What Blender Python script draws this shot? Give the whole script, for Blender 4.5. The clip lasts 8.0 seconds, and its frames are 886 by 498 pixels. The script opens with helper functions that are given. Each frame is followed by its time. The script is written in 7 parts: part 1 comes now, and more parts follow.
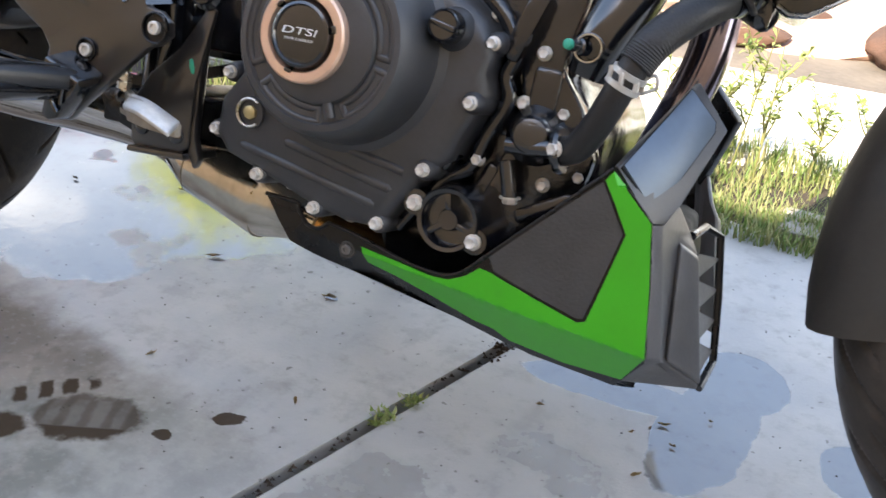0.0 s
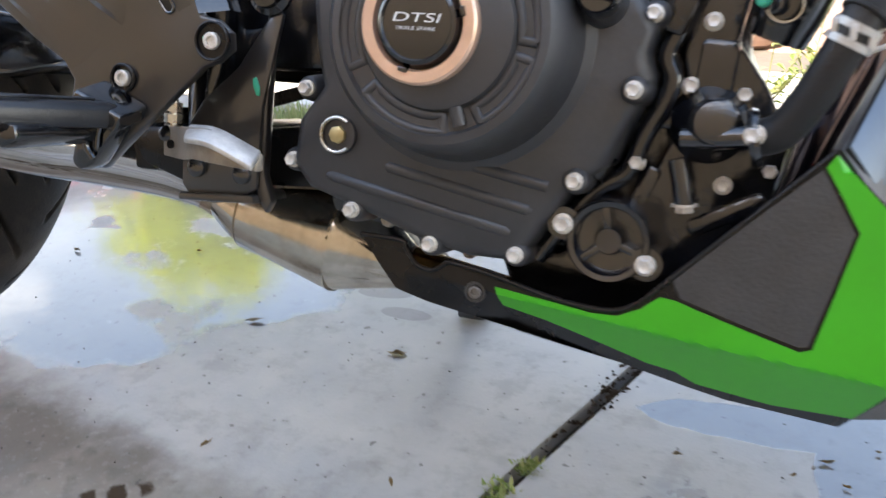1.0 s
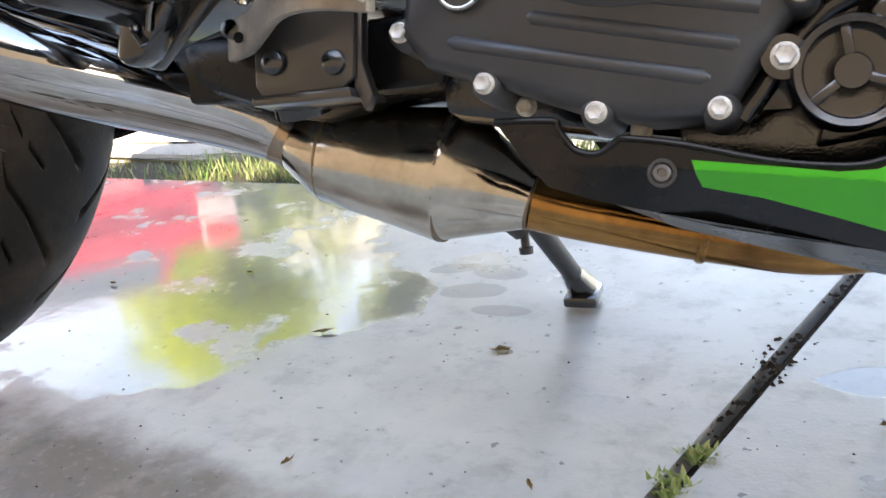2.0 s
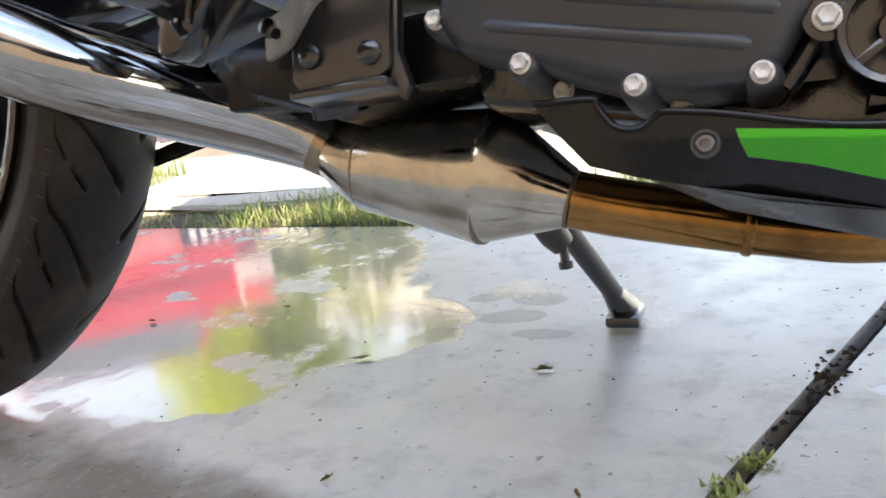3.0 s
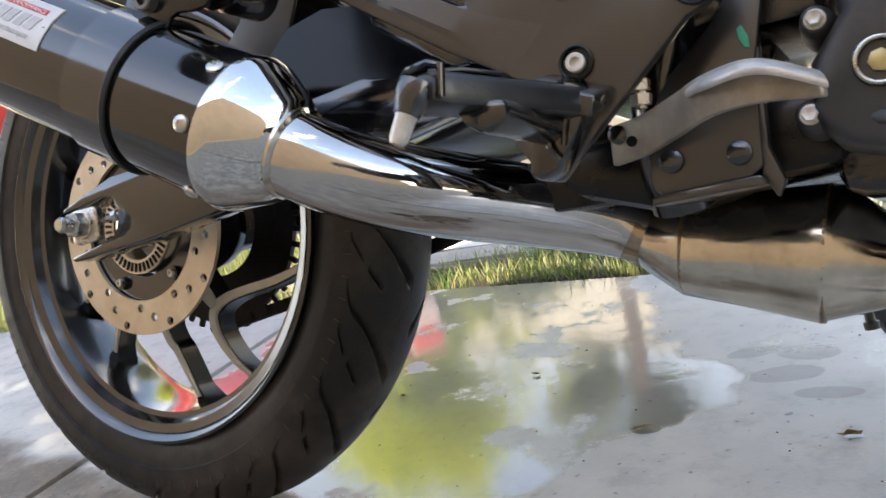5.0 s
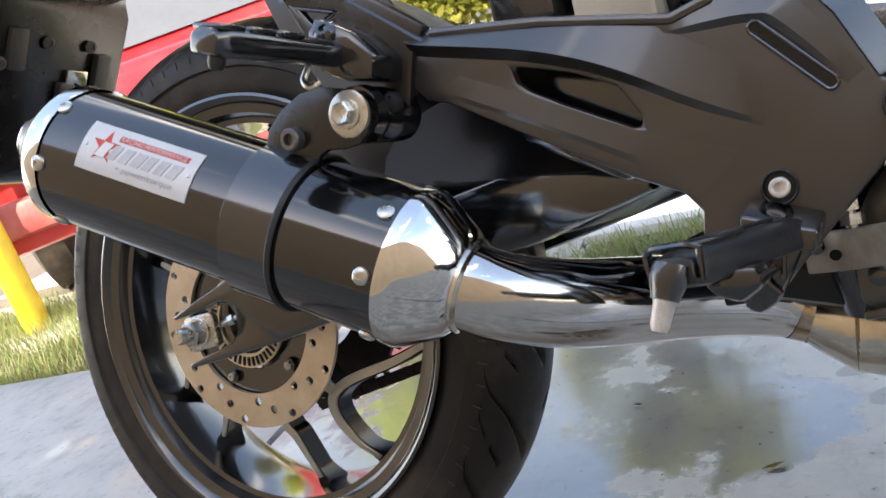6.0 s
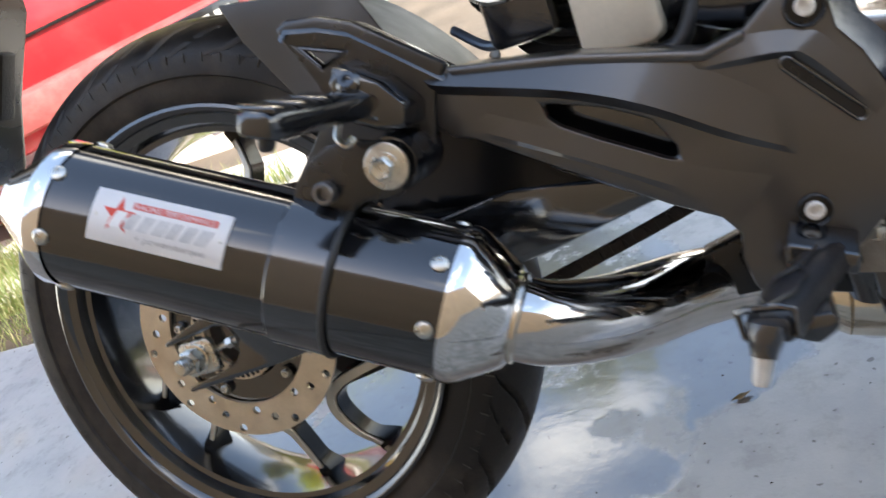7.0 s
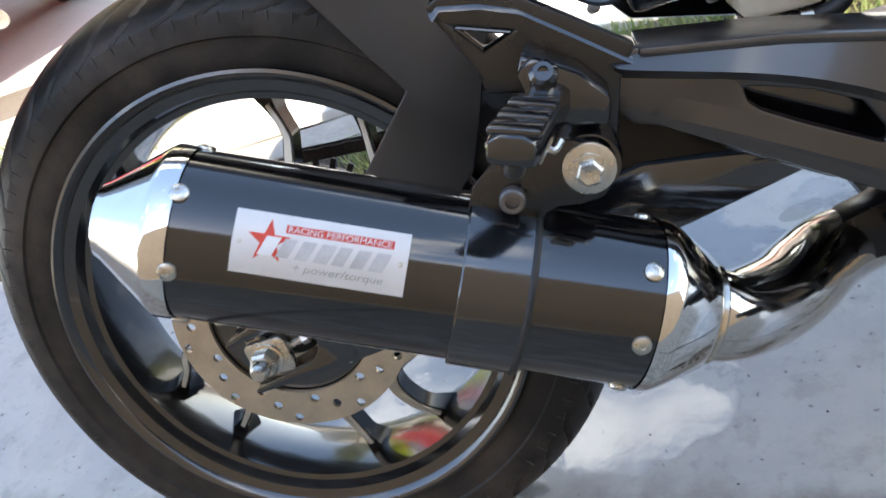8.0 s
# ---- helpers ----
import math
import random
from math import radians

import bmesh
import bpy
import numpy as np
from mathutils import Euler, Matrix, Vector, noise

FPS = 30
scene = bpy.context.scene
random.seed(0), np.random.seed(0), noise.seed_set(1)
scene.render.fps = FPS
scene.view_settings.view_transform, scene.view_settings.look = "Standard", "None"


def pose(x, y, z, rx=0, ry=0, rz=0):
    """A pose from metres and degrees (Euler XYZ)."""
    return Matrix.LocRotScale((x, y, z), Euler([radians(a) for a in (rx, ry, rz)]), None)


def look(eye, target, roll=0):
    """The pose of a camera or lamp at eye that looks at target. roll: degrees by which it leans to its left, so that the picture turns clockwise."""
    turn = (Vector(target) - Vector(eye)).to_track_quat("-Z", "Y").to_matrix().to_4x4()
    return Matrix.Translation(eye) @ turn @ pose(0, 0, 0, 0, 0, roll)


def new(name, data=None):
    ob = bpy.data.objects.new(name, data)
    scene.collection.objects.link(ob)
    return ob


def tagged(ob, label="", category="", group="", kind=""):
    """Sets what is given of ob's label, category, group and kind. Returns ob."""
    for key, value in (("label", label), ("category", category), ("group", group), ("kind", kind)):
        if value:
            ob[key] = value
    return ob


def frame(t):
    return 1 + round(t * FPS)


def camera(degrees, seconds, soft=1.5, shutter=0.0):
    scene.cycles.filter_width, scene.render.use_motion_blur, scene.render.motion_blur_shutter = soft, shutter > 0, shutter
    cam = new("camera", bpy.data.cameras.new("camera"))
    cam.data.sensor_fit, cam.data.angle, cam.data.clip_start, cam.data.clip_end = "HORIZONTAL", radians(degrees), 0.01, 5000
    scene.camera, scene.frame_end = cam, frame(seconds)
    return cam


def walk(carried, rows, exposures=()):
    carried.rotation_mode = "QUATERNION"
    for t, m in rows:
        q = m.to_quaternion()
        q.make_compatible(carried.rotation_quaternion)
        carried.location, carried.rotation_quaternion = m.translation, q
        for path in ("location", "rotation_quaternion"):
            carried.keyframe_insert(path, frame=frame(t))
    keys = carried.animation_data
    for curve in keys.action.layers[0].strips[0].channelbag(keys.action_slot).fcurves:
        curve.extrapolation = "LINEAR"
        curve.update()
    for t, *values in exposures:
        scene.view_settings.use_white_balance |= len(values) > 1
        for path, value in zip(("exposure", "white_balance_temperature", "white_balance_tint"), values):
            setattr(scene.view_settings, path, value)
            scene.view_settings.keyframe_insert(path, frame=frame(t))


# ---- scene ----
cam = camera(54.0, 8.0, shutter=0.35)
PATH = [
    (0, (1.137, -0.54, 0.595), (0.405, 1.054, -0.366), 3.4),
    (0.3, (1.1047, -0.556, 0.5941), (0.4271, 0.9797, -0.296), 1.86),
    (0.5, (1.076, -0.547, 0.58), (0.393, 1.089, -0.344), 1.3),
    (0.6, (1.0555, -0.5342, 0.569), (0.4115, 1.0277, -0.3003), 1.09),
    (0.8, (1.0154, -0.51, 0.5469), (0.3845, 1.0681, -0.3025), -0.0),
    (1, (0.976, -0.478, 0.522), (0.292, 1.187, -0.349), -1.4),
    (1.1, (0.9586, -0.4628, 0.5118), (0.3073, 1.1262, -0.3013), -1.87),
    (1.3, (0.9182, -0.4459, 0.4816), (0.2777, 1.1633, -0.2996), -2.81),
    (1.5, (0.896, -0.446, 0.44), (0.185, 1.248, -0.35), -4.4),
    (1.7, (0.874, -0.428, 0.396), (0.142, 1.277, -0.349), -5.4),
    (2.8, (0.856, -0.419, 0.34), (0.072, 1.335, -0.214), -8.1),
    (3, (0.858, -0.431, 0.324), (0.038, 1.315, -0.205), -8.1),
    (3.3, (0.8561, -0.4392, 0.3199), (0.0333, 1.2044, -0.161), -8.67),
    (3.5, (0.837, -0.445, 0.327), (-0.069, 1.27, -0.157), -9.3),
    (3.7, (0.8173, -0.4609, 0.3337), (-0.0691, 1.1601, -0.1097), -10.05),
    (4, (0.8, -0.471, 0.344), (-0.196, 1.208, -0.092), -11.0),
    (4.2, (0.784, -0.473, 0.357), (-0.244, 1.191, -0.058), -11.7),
    (5.3, (0.717, -0.492, 0.418), (-0.356, 1.141, -0.009), -16.7),
    (5.5, (0.691, -0.501, 0.446), (-0.381, 1.128, 0.005), -18.2),
    (5.6, (0.6748, -0.4986, 0.4667), (-0.3442, 1.0482, 0.0435), -18.79),
    (5.8, (0.6512, -0.4894, 0.5014), (-0.3647, 1.0517, 0.0511), -20.1),
    (6, (0.648, -0.49, 0.525), (-0.413, 1.129, 0.021), -21.0),
    (6.2, (0.6467, -0.502, 0.5467), (-0.3389, 1.0359, 0.0238), -22.23),
    (6.5, (0.638, -0.508, 0.564), (-0.323, 1.119, -0.091), -23.5),
    (6.7, (0.6316, -0.5107, 0.5833), (-0.241, 1.0336, -0.0977), -24.37),
    (6.9, (0.596, -0.4996, 0.6244), (-0.2265, 1.0401, -0.1259), -25.18),
    (7, (0.573, -0.496, 0.651), (-0.268, 1.118, -0.177), -25.7),
    (7.2, (0.5132, -0.4934, 0.7006), (-0.2017, 1.0395, -0.1649), -26.09),
    (7.4, (0.4784, -0.4698, 0.7178), (-0.2132, 1.0417, -0.2026), -27.12),
    (7.5, (0.46, -0.454, 0.717), (-0.248, 1.123, -0.29), -27.4),
    (7.7, (0.4256, -0.4339, 0.7278), (-0.2071, 1.0348, -0.2981), -27.72),
    (7.9, (0.3896, -0.4319, 0.7509), (-0.1803, 1.0142, -0.3418), -26.91),
    (8, (0.376, -0.442, 0.76), (-0.183, 1.08, -0.411), -26.2),
]
walk(cam, [(t, look(eye, target, roll)) for t, eye, target, roll in PATH], [(0.0, 2.24, 7600, 11), (1.0, 2.40, 7600, 10), (1.6, 2.67, 7600, 10), (3.0, 2.45, 7900, 10), (4.0, 2.15, 8000, 10), (5.5, 2.08, 7900, 11), (7.0, 2.00, 7400, 9), (8.0, 2.12, 7000, 8)])

# ---- world, sun and sky ----
SUN_EL, SUN_AZ = 44.0, 8.0            # the sun stands behind the camera, over the house wall
world = bpy.data.worlds.new("sky")
scene.world = world
world.use_nodes = True
wt = world.node_tree
for n in list(wt.nodes):
    wt.nodes.remove(n)
w_out = wt.nodes.new("ShaderNodeOutputWorld")
w_bg = wt.nodes.new("ShaderNodeBackground")
w_sky = wt.nodes.new("ShaderNodeTexSky")
w_sky.sky_type = "NISHITA"
w_sky.sun_disc = False
w_sky.sun_elevation = radians(SUN_EL)
w_sky.sun_rotation = radians(180 + SUN_AZ)
w_sky.air_density, w_sky.dust_density, w_sky.ozone_density = 1.0, 0.4, 1.6
w_tc = wt.nodes.new("ShaderNodeTexCoord")
w_map = wt.nodes.new("ShaderNodeMapping")
w_map.inputs["Scale"].default_value = (1.0, 1.0, 2.6)
w_cl = wt.nodes.new("ShaderNodeTexNoise")
w_cl.inputs["Scale"].default_value, w_cl.inputs["Detail"].default_value = 2.6, 7.0
w_rp = wt.nodes.new("ShaderNodeValToRGB")
w_rp.color_ramp.elements[0].position, w_rp.color_ramp.elements[1].position = 0.58, 0.74
w_rp.color_ramp.elements[0].color = (0.02, 0.02, 0.02, 1)
w_mix = wt.nodes.new("ShaderNodeMix")
w_mix.data_type = "RGBA"
w_mix.inputs["B"].default_value = (8.4, 8.6, 9.0, 1)
wt.links.new(w_tc.outputs["Generated"], w_map.inputs["Vector"])
wt.links.new(w_map.outputs["Vector"], w_cl.inputs["Vector"])
wt.links.new(w_cl.outputs["Fac"], w_rp.inputs["Fac"])
w_sep = wt.nodes.new("ShaderNodeSeparateXYZ")
w_hz = wt.nodes.new("ShaderNodeMapRange")
w_hz.inputs["From Min"].default_value, w_hz.inputs["From Max"].default_value = 0.54, 0.10
w_hz.inputs["To Min"].default_value, w_hz.inputs["To Max"].default_value = 0.0, 0.62
w_mx = wt.nodes.new("ShaderNodeMath")
w_mx.operation = "MAXIMUM"
wt.links.new(w_tc.outputs["Generated"], w_sep.inputs["Vector"])
wt.links.new(w_sep.outputs["Z"], w_hz.inputs["Value"])
wt.links.new(w_hz.outputs["Result"], w_mx.inputs[0])
wt.links.new(w_rp.outputs["Color"], w_mx.inputs[1])
wt.links.new(w_mx.outputs["Value"], w_mix.inputs["Factor"])
wt.links.new(w_sky.outputs["Color"], w_mix.inputs["A"])
wt.links.new(w_mix.outputs["Result"], w_bg.inputs["Color"])
wt.links.new(w_bg.outputs["Background"], w_out.inputs["Surface"])
w_bg.inputs["Strength"].default_value = 0.15

sun_data = bpy.data.lights.new("sun", "SUN")
sun_data.energy, sun_data.angle, sun_data.color = 3.4, radians(0.53), (1.0, 0.94, 0.85)
sun = new("sun", sun_data)
_el, _az = radians(SUN_EL), radians(SUN_AZ)
_s = Vector((-math.sin(_az) * math.cos(_el), -math.cos(_az) * math.cos(_el), math.sin(_el)))
sun.matrix_world = look(_s * 20, (0, 0, 0))


# ---- materials ----
def mat(name, col, rough=0.5, metal=0.0, var=0.25, scale=40.0, bump=0.04, dirt=None, dirt_amt=0.0, coat=0.0, rvar=0.12, trans=0.0, emit=0.0, spec=0.5, dirt_scale=9.0, lump=0.0):
    """A node material with two scales of variation, uneven gloss, fine relief and, where given, patches of dirt."""
    m = bpy.data.materials.new(name)
    m.use_nodes = True
    nt = m.node_tree
    b = nt.nodes["Principled BSDF"]
    tc = nt.nodes.new("ShaderNodeTexCoord")
    n1 = nt.nodes.new("ShaderNodeTexNoise")
    n1.inputs["Scale"].default_value, n1.inputs["Detail"].default_value = scale, 5.0
    n2 = nt.nodes.new("ShaderNodeTexNoise")
    n2.inputs["Scale"].default_value, n2.inputs["Detail"].default_value = scale * 9, 3.0
    for n in (n1, n2):
        nt.links.new(tc.outputs["Object"], n.inputs["Vector"])
    add = nt.nodes.new("ShaderNodeMath")
    add.operation = "MULTIPLY_ADD"
    add.inputs[1].default_value = 0.35
    nt.links.new(n2.outputs["Fac"], add.inputs[0])
    nt.links.new(n1.outputs["Fac"], add.inputs[2])
    ramp = nt.nodes.new("ShaderNodeMapRange")
    ramp.inputs["From Min"].default_value, ramp.inputs["From Max"].default_value = 0.4, 0.95
    ramp.inputs["To Min"].default_value, ramp.inputs["To Max"].default_value = 1.0 - var, 1.0 + var
    nt.links.new(add.outputs[0], ramp.inputs["Value"])
    mul = nt.nodes.new("ShaderNodeVectorMath")
    mul.operation = "SCALE"
    mul.inputs[0].default_value = col
    nt.links.new(ramp.outputs["Result"], mul.inputs["Scale"])
    last = mul.outputs["Vector"]
    if dirt is not None:
        n3 = nt.nodes.new("ShaderNodeTexNoise")
        n3.inputs["Scale"].default_value, n3.inputs["Detail"].default_value, n3.inputs["Roughness"].default_value = dirt_scale, 8.0, 0.65
        nt.links.new(tc.outputs["Object"], n3.inputs["Vector"])
        dr = nt.nodes.new("ShaderNodeMapRange")
        dr.inputs["From Min"].default_value, dr.inputs["From Max"].default_value = 0.45, 0.75
        dr.inputs["To Max"].default_value = dirt_amt
        nt.links.new(n3.outputs["Fac"], dr.inputs["Value"])
        mx = nt.nodes.new("ShaderNodeMix")
        mx.data_type = "RGBA"
        mx.inputs["B"].default_value = (*dirt, 1)
        nt.links.new(dr.outputs["Result"], mx.inputs["Factor"])
        nt.links.new(last, mx.inputs["A"])
        last = mx.outputs["Result"]
    nt.links.new(last, b.inputs["Base Color"])
    rr = nt.nodes.new("ShaderNodeMapRange")
    rr.inputs["From Min"].default_value, rr.inputs["From Max"].default_value = 0.35, 0.7
    rr.inputs["To Min"].default_value, rr.inputs["To Max"].default_value = max(0.0, rough - rvar * rough), min(1.0, rough + rvar * rough * 2)
    nt.links.new(n1.outputs["Fac"], rr.inputs["Value"])
    nt.links.new(rr.outputs["Result"], b.inputs["Roughness"])
    b.inputs["Metallic"].default_value = metal
    b.inputs["Coat Weight"].default_value = coat
    b.inputs["Coat Roughness"].default_value = 0.08
    b.inputs["Transmission Weight"].default_value = trans
    b.inputs["Specular IOR Level"].default_value = spec
    if emit:
        b.inputs["Emission Color"].default_value = (*col, 1)
        b.inputs["Emission Strength"].default_value = emit
    if bump:
        bp = nt.nodes.new("ShaderNodeBump")
        bp.inputs["Strength"].default_value, bp.inputs["Distance"].default_value = bump, 0.002
        nt.links.new(n2.outputs["Fac"], bp.inputs["Height"])
        nt.links.new(bp.outputs["Normal"], b.inputs["Normal"])
        if lump:
            b2 = nt.nodes.new("ShaderNodeBump")
            b2.inputs["Strength"].default_value, b2.inputs["Distance"].default_value = lump, 0.02
            nt.links.new(n1.outputs["Fac"], b2.inputs["Height"])
            nt.links.new(b2.outputs["Normal"], bp.inputs["Normal"])
    return m


M_CASE = mat("satin_black_engine_paint", (0.037, 0.0372, 0.0405), 0.42, 0.0, 0.25, 30, 0.10, (0.058, 0.056, 0.058), 0.3, spec=0.8)
M_CASE2 = mat("glossy_black_casting", (0.005, 0.0058, 0.008), 0.17, 0.0, 0.35, 60, 0.16, (0.020, 0.023, 0.030), 0.4, dirt_scale=30, spec=1.0, coat=0.6)
M_CAST = mat("lumpy_glossy_black_casting", (0.0045, 0.0052, 0.0075), 0.18, 0.0, 0.35, 15, 0.08, (0.012, 0.014, 0.019), 0.4, dirt_scale=30, spec=0.8, coat=0.4, lump=0.30)
M_PLASTIC = mat("matte_black_plastic", (0.0042, 0.0041, 0.0044), 0.27, 0.0, 0.25, 25, 0.05, (0.022, 0.020, 0.019), 0.25, spec=0.8)
M_PLATE = mat("satin_black_side_plate", (0.0125, 0.0100, 0.0090), 0.32, 0.0, 0.2, 25, 0.04, (0.024, 0.0195, 0.017), 0.25, spec=1.0, coat=0.65)
M_PAN = mat("smooth_black_pan_plastic", (0.0065, 0.0062, 0.0064), 0.27, 0.0, 0.25, 25, 0.03, (0.016, 0.014, 0.013), 0.3, spec=0.4)
M_DKBOLT = mat("dull_grey_steel_screw", (0.20, 0.19, 0.185), 0.42, 0.8, 0.2, 120, 0.1, (0.10, 0.085, 0.07), 0.4, dirt_scale=80)
M_HUG = mat("satin_brown_black_mudguard_plastic", (0.026, 0.0225, 0.0200), 0.40, 0.0, 0.2, 25, 0.05, (0.045, 0.038, 0.032), 0.3, spec=0.8)
M_GREY = mat("dark_grey_textured_plastic", (0.05, 0.048, 0.046), 0.5, 0.0, 0.2, 40, 0.3, (0.11, 0.10, 0.09), 0.35)
M_SCOOP = mat("satin_grey_plastic", (0.080, 0.079, 0.081), 0.38, 0.0, 0.12, 40, 0.12, (0.13, 0.12, 0.11), 0.25, spec=0.7)
M_GUARD = mat("dusty_grey_mudguard_plastic", (0.10, 0.092, 0.082), 0.5, 0.0, 0.15, 20, 0.1, (0.16, 0.135, 0.11), 0.5)
# blue-grey base carries the sky's reflection on a dark satin panel
M_WING = mat("satin_panel_with_sky_sheen", (0.125, 0.16, 0.205), 0.42, 0.7, 0.1, 25, 0.02, (0.10, 0.11, 0.12), 0.2, coat=0.25)
M_GLOSS = mat("gloss_black_plastic", (0.003, 0.0035, 0.005), 0.14, 0.0, 0.2, 25, 0.02, (0.04, 0.04, 0.042), 0.12, spec=1.0, coat=0.5)
M_CANB = mat("gloss_black_muffler_paint", (0.0030, 0.0030, 0.0034), 0.09, 0.0, 0.2, 30, 0.012, (0.03, 0.026, 0.022), 0.2, coat=0.7, spec=0.8)
M_STRAP = mat("satin_black_strap_paint", (0.005, 0.0054, 0.0068), 0.12, 0.0, 0.2, 30, 0.03, (0.03, 0.028, 0.026), 0.2, coat=0.9, spec=1.0)
M_GREEN = mat("satin_green_paint", (0.035, 0.43, 0.015), 0.36, 0.0, 0.08, 20, 0.03, (0.03, 0.24, 0.02), 0.2, coat=0.15)
M_RUBBER = mat("dusty_tyre_rubber", (0.0130, 0.0118, 0.0110), 0.46, 0.0, 0.4, 40, 0.14, (0.098, 0.079, 0.063), 0.85, dirt_scale=7, spec=0.35)
M_PEGRUB = mat("satin_black_footrest_rubber", (0.009, 0.0097, 0.0125), 0.33, 0.0, 0.25, 50, 0.12, (0.045, 0.044, 0.045), 0.3, spec=0.7)
M_HOSE = mat("black_rubber_hose", (0.016, 0.016, 0.017), 0.5, 0.0, 0.25, 50, 0.2, (0.06, 0.055, 0.05), 0.3)
M_CHROME = mat("polished_chrome", (0.80, 0.79, 0.77), 0.05, 1.0, 0.04, 30, 0.006, (0.45, 0.38, 0.30), 0.14, dirt_scale=22, rvar=0.5)
# brown patches: stains, and the ground's reflection put into the colour
M_PIPE = mat("polished_pipe_dust_and_ground_tint", (0.66, 0.63, 0.60), 0.08, 1.0, 0.10, 20, 0.012, (0.34, 0.26, 0.19), 0.30, dirt_scale=13, rvar=0.8)
M_STEEL = mat("brushed_stainless_steel", (0.70, 0.65, 0.56), 0.15, 1.0, 0.14, 26, 0.05, (0.22, 0.17, 0.12), 0.55, dirt_scale=30, rvar=0.4)
M_HEAT = mat("heat_tinted_golden_steel", (0.46, 0.25, 0.085), 0.17, 1.0, 0.3, 14, 0.03, (0.085, 0.034, 0.018), 0.9, dirt_scale=15)
M_SEAM = mat("stained_weld_seam", (0.33, 0.26, 0.18), 0.35, 1.0, 0.3, 80, 0.2, (0.12, 0.06, 0.03), 0.7, dirt_scale=30)
M_STAIN = mat("brown_heat_stain", (0.48, 0.38, 0.28), 0.16, 1.0, 0.3, 40, 0.03, (0.20, 0.12, 0.07), 0.75, dirt_scale=30)
M_BLUED = mat("heat_blued_steel_pipe", (0.30, 0.27, 0.33), 0.14, 1.0, 0.3, 8, 0.02, (0.30, 0.17, 0.09), 0.6, dirt_scale=7)
M_SPOKE = mat("pale_machined_spoke_face", (0.62, 0.58, 0.49), 0.42, 0.35, 0.1, 60, 0.04, (0.40, 0.35, 0.28), 0.25)
M_DISC = mat("worn_brake_disc_steel", (0.70, 0.61, 0.48), 0.38, 1.0, 0.12, 60, 0.06, (0.40, 0.30, 0.21), 0.35, dirt_scale=18)
M_BOLT = mat("white_zinc_bolt_head", (0.74, 0.70, 0.64), 0.42, 0.45, 0.25, 300, 0.2, (0.32, 0.28, 0.23), 0.4, dirt_scale=160)
M_ZINC = mat("zinc_plated_steel", (0.66, 0.64, 0.58), 0.28, 1.0, 0.15, 120, 0.08, (0.32, 0.29, 0.24), 0.4, dirt_scale=80)
M_COPPER = mat("copper_anodised_ring", (0.87, 0.60, 0.45), 0.40, 0.7, 0.1, 80, 0.04, (0.45, 0.26, 0.17), 0.2)
M_LEVER = mat("cast_aluminium_lever", (0.72, 0.69, 0.65), 0.42, 0.7, 0.2, 90, 0.15, (0.22, 0.19, 0.16), 0.5, dirt_scale=40)
M_LEVERARM = mat("dusty_cast_aluminium", (0.42, 0.37, 0.31), 0.45, 0.6, 0.2, 90, 0.15, (0.17, 0.13, 0.10), 0.6, dirt_scale=30)
M_RIM = mat("gloss_black_wheel_paint", (0.0035, 0.0036, 0.0044), 0.19, 0.0, 0.2, 40, 0.015, (0.022, 0.019, 0.017), 0.25, spec=1.0, coat=1.0)
M_ARM = mat("gloss_black_swing_arm_paint", (0.0016, 0.0017, 0.0022), 0.22, 0.0, 0.2, 25, 0.02, (0.005, 0.0046, 0.0046), 0.3, spec=0.28)
M_CHAIN = mat("oily_dark_chain_steel", (0.035, 0.03, 0.028), 0.42, 0.7, 0.4, 200, 0.2)
M_LABEL = mat("brushed_silver_label", (0.64, 0.62, 0.60), 0.4, 0.25, 0.05, 60, 0.02)
M_RED = mat("printed_red", (0.62, 0.055, 0.03), 0.45, 0.0, 0.1, 80, 0.0)
M_INK = mat("grey_print", (0.36, 0.345, 0.33), 0.5, 0.0, 0.2, 80, 0.0)
M_PALEINK = mat("pale_grey_print", (0.47, 0.46, 0.45), 0.45, 0.2, 0.2, 80, 0.0)
M_WHITEINK = mat("white_print", (0.75, 0.74, 0.72), 0.5, 0.0, 0.05, 80, 0.0)
M_TEAL = mat("teal_paint_mark", (0.03, 0.42, 0.27), 0.4, 0.0, 0.1, 80, 0.02)
M_CLAMP = mat("white_painted_hose_clamp", (0.62, 0.61, 0.58), 0.35, 0.4, 0.15, 100, 0.05, (0.30, 0.27, 0.24), 0.3)
M_TANK = mat("milky_white_reservoir_plastic", (0.60, 0.52, 0.40), 0.35, 0.0, 0.12, 30, 0.03, (0.42, 0.33, 0.22), 0.4)
M_BRASS = mat("yellow_brass_fitting", (0.62, 0.50, 0.25), 0.40, 0.6, 0.15, 80, 0.05)
# near-black that stands in for the shade inside hollows and gaps
M_HOLLOW_SHADE = mat("hollow_shade_black", (0.004, 0.004, 0.004), 0.8, 0.0, 0.1, 40, 0.0)
M_CARRED = mat("sun_faded_red_car_paint", (0.46, 0.022, 0.03), 0.3, 0.0, 0.12, 4, 0.01, (0.55, 0.15, 0.14), 0.4, coat=0.3, dirt_scale=3)
M_CARPINK = mat("faded_pink_red_bumper", (0.47, 0.10, 0.10), 0.45, 0.0, 0.12, 10, 0.05, (0.55, 0.30, 0.28), 0.5)
# glass base lifted to grey for the sky it would mirror
M_GLASS = mat("pale_grey_car_glass", (0.13, 0.14, 0.15), 0.06, 0.0, 0.1, 4, 0.0, spec=1.0)
M_LAMP = mat("clear_tail_lamp", (0.60, 0.50, 0.48), 0.15, 0.0, 0.2, 20, 0.02)
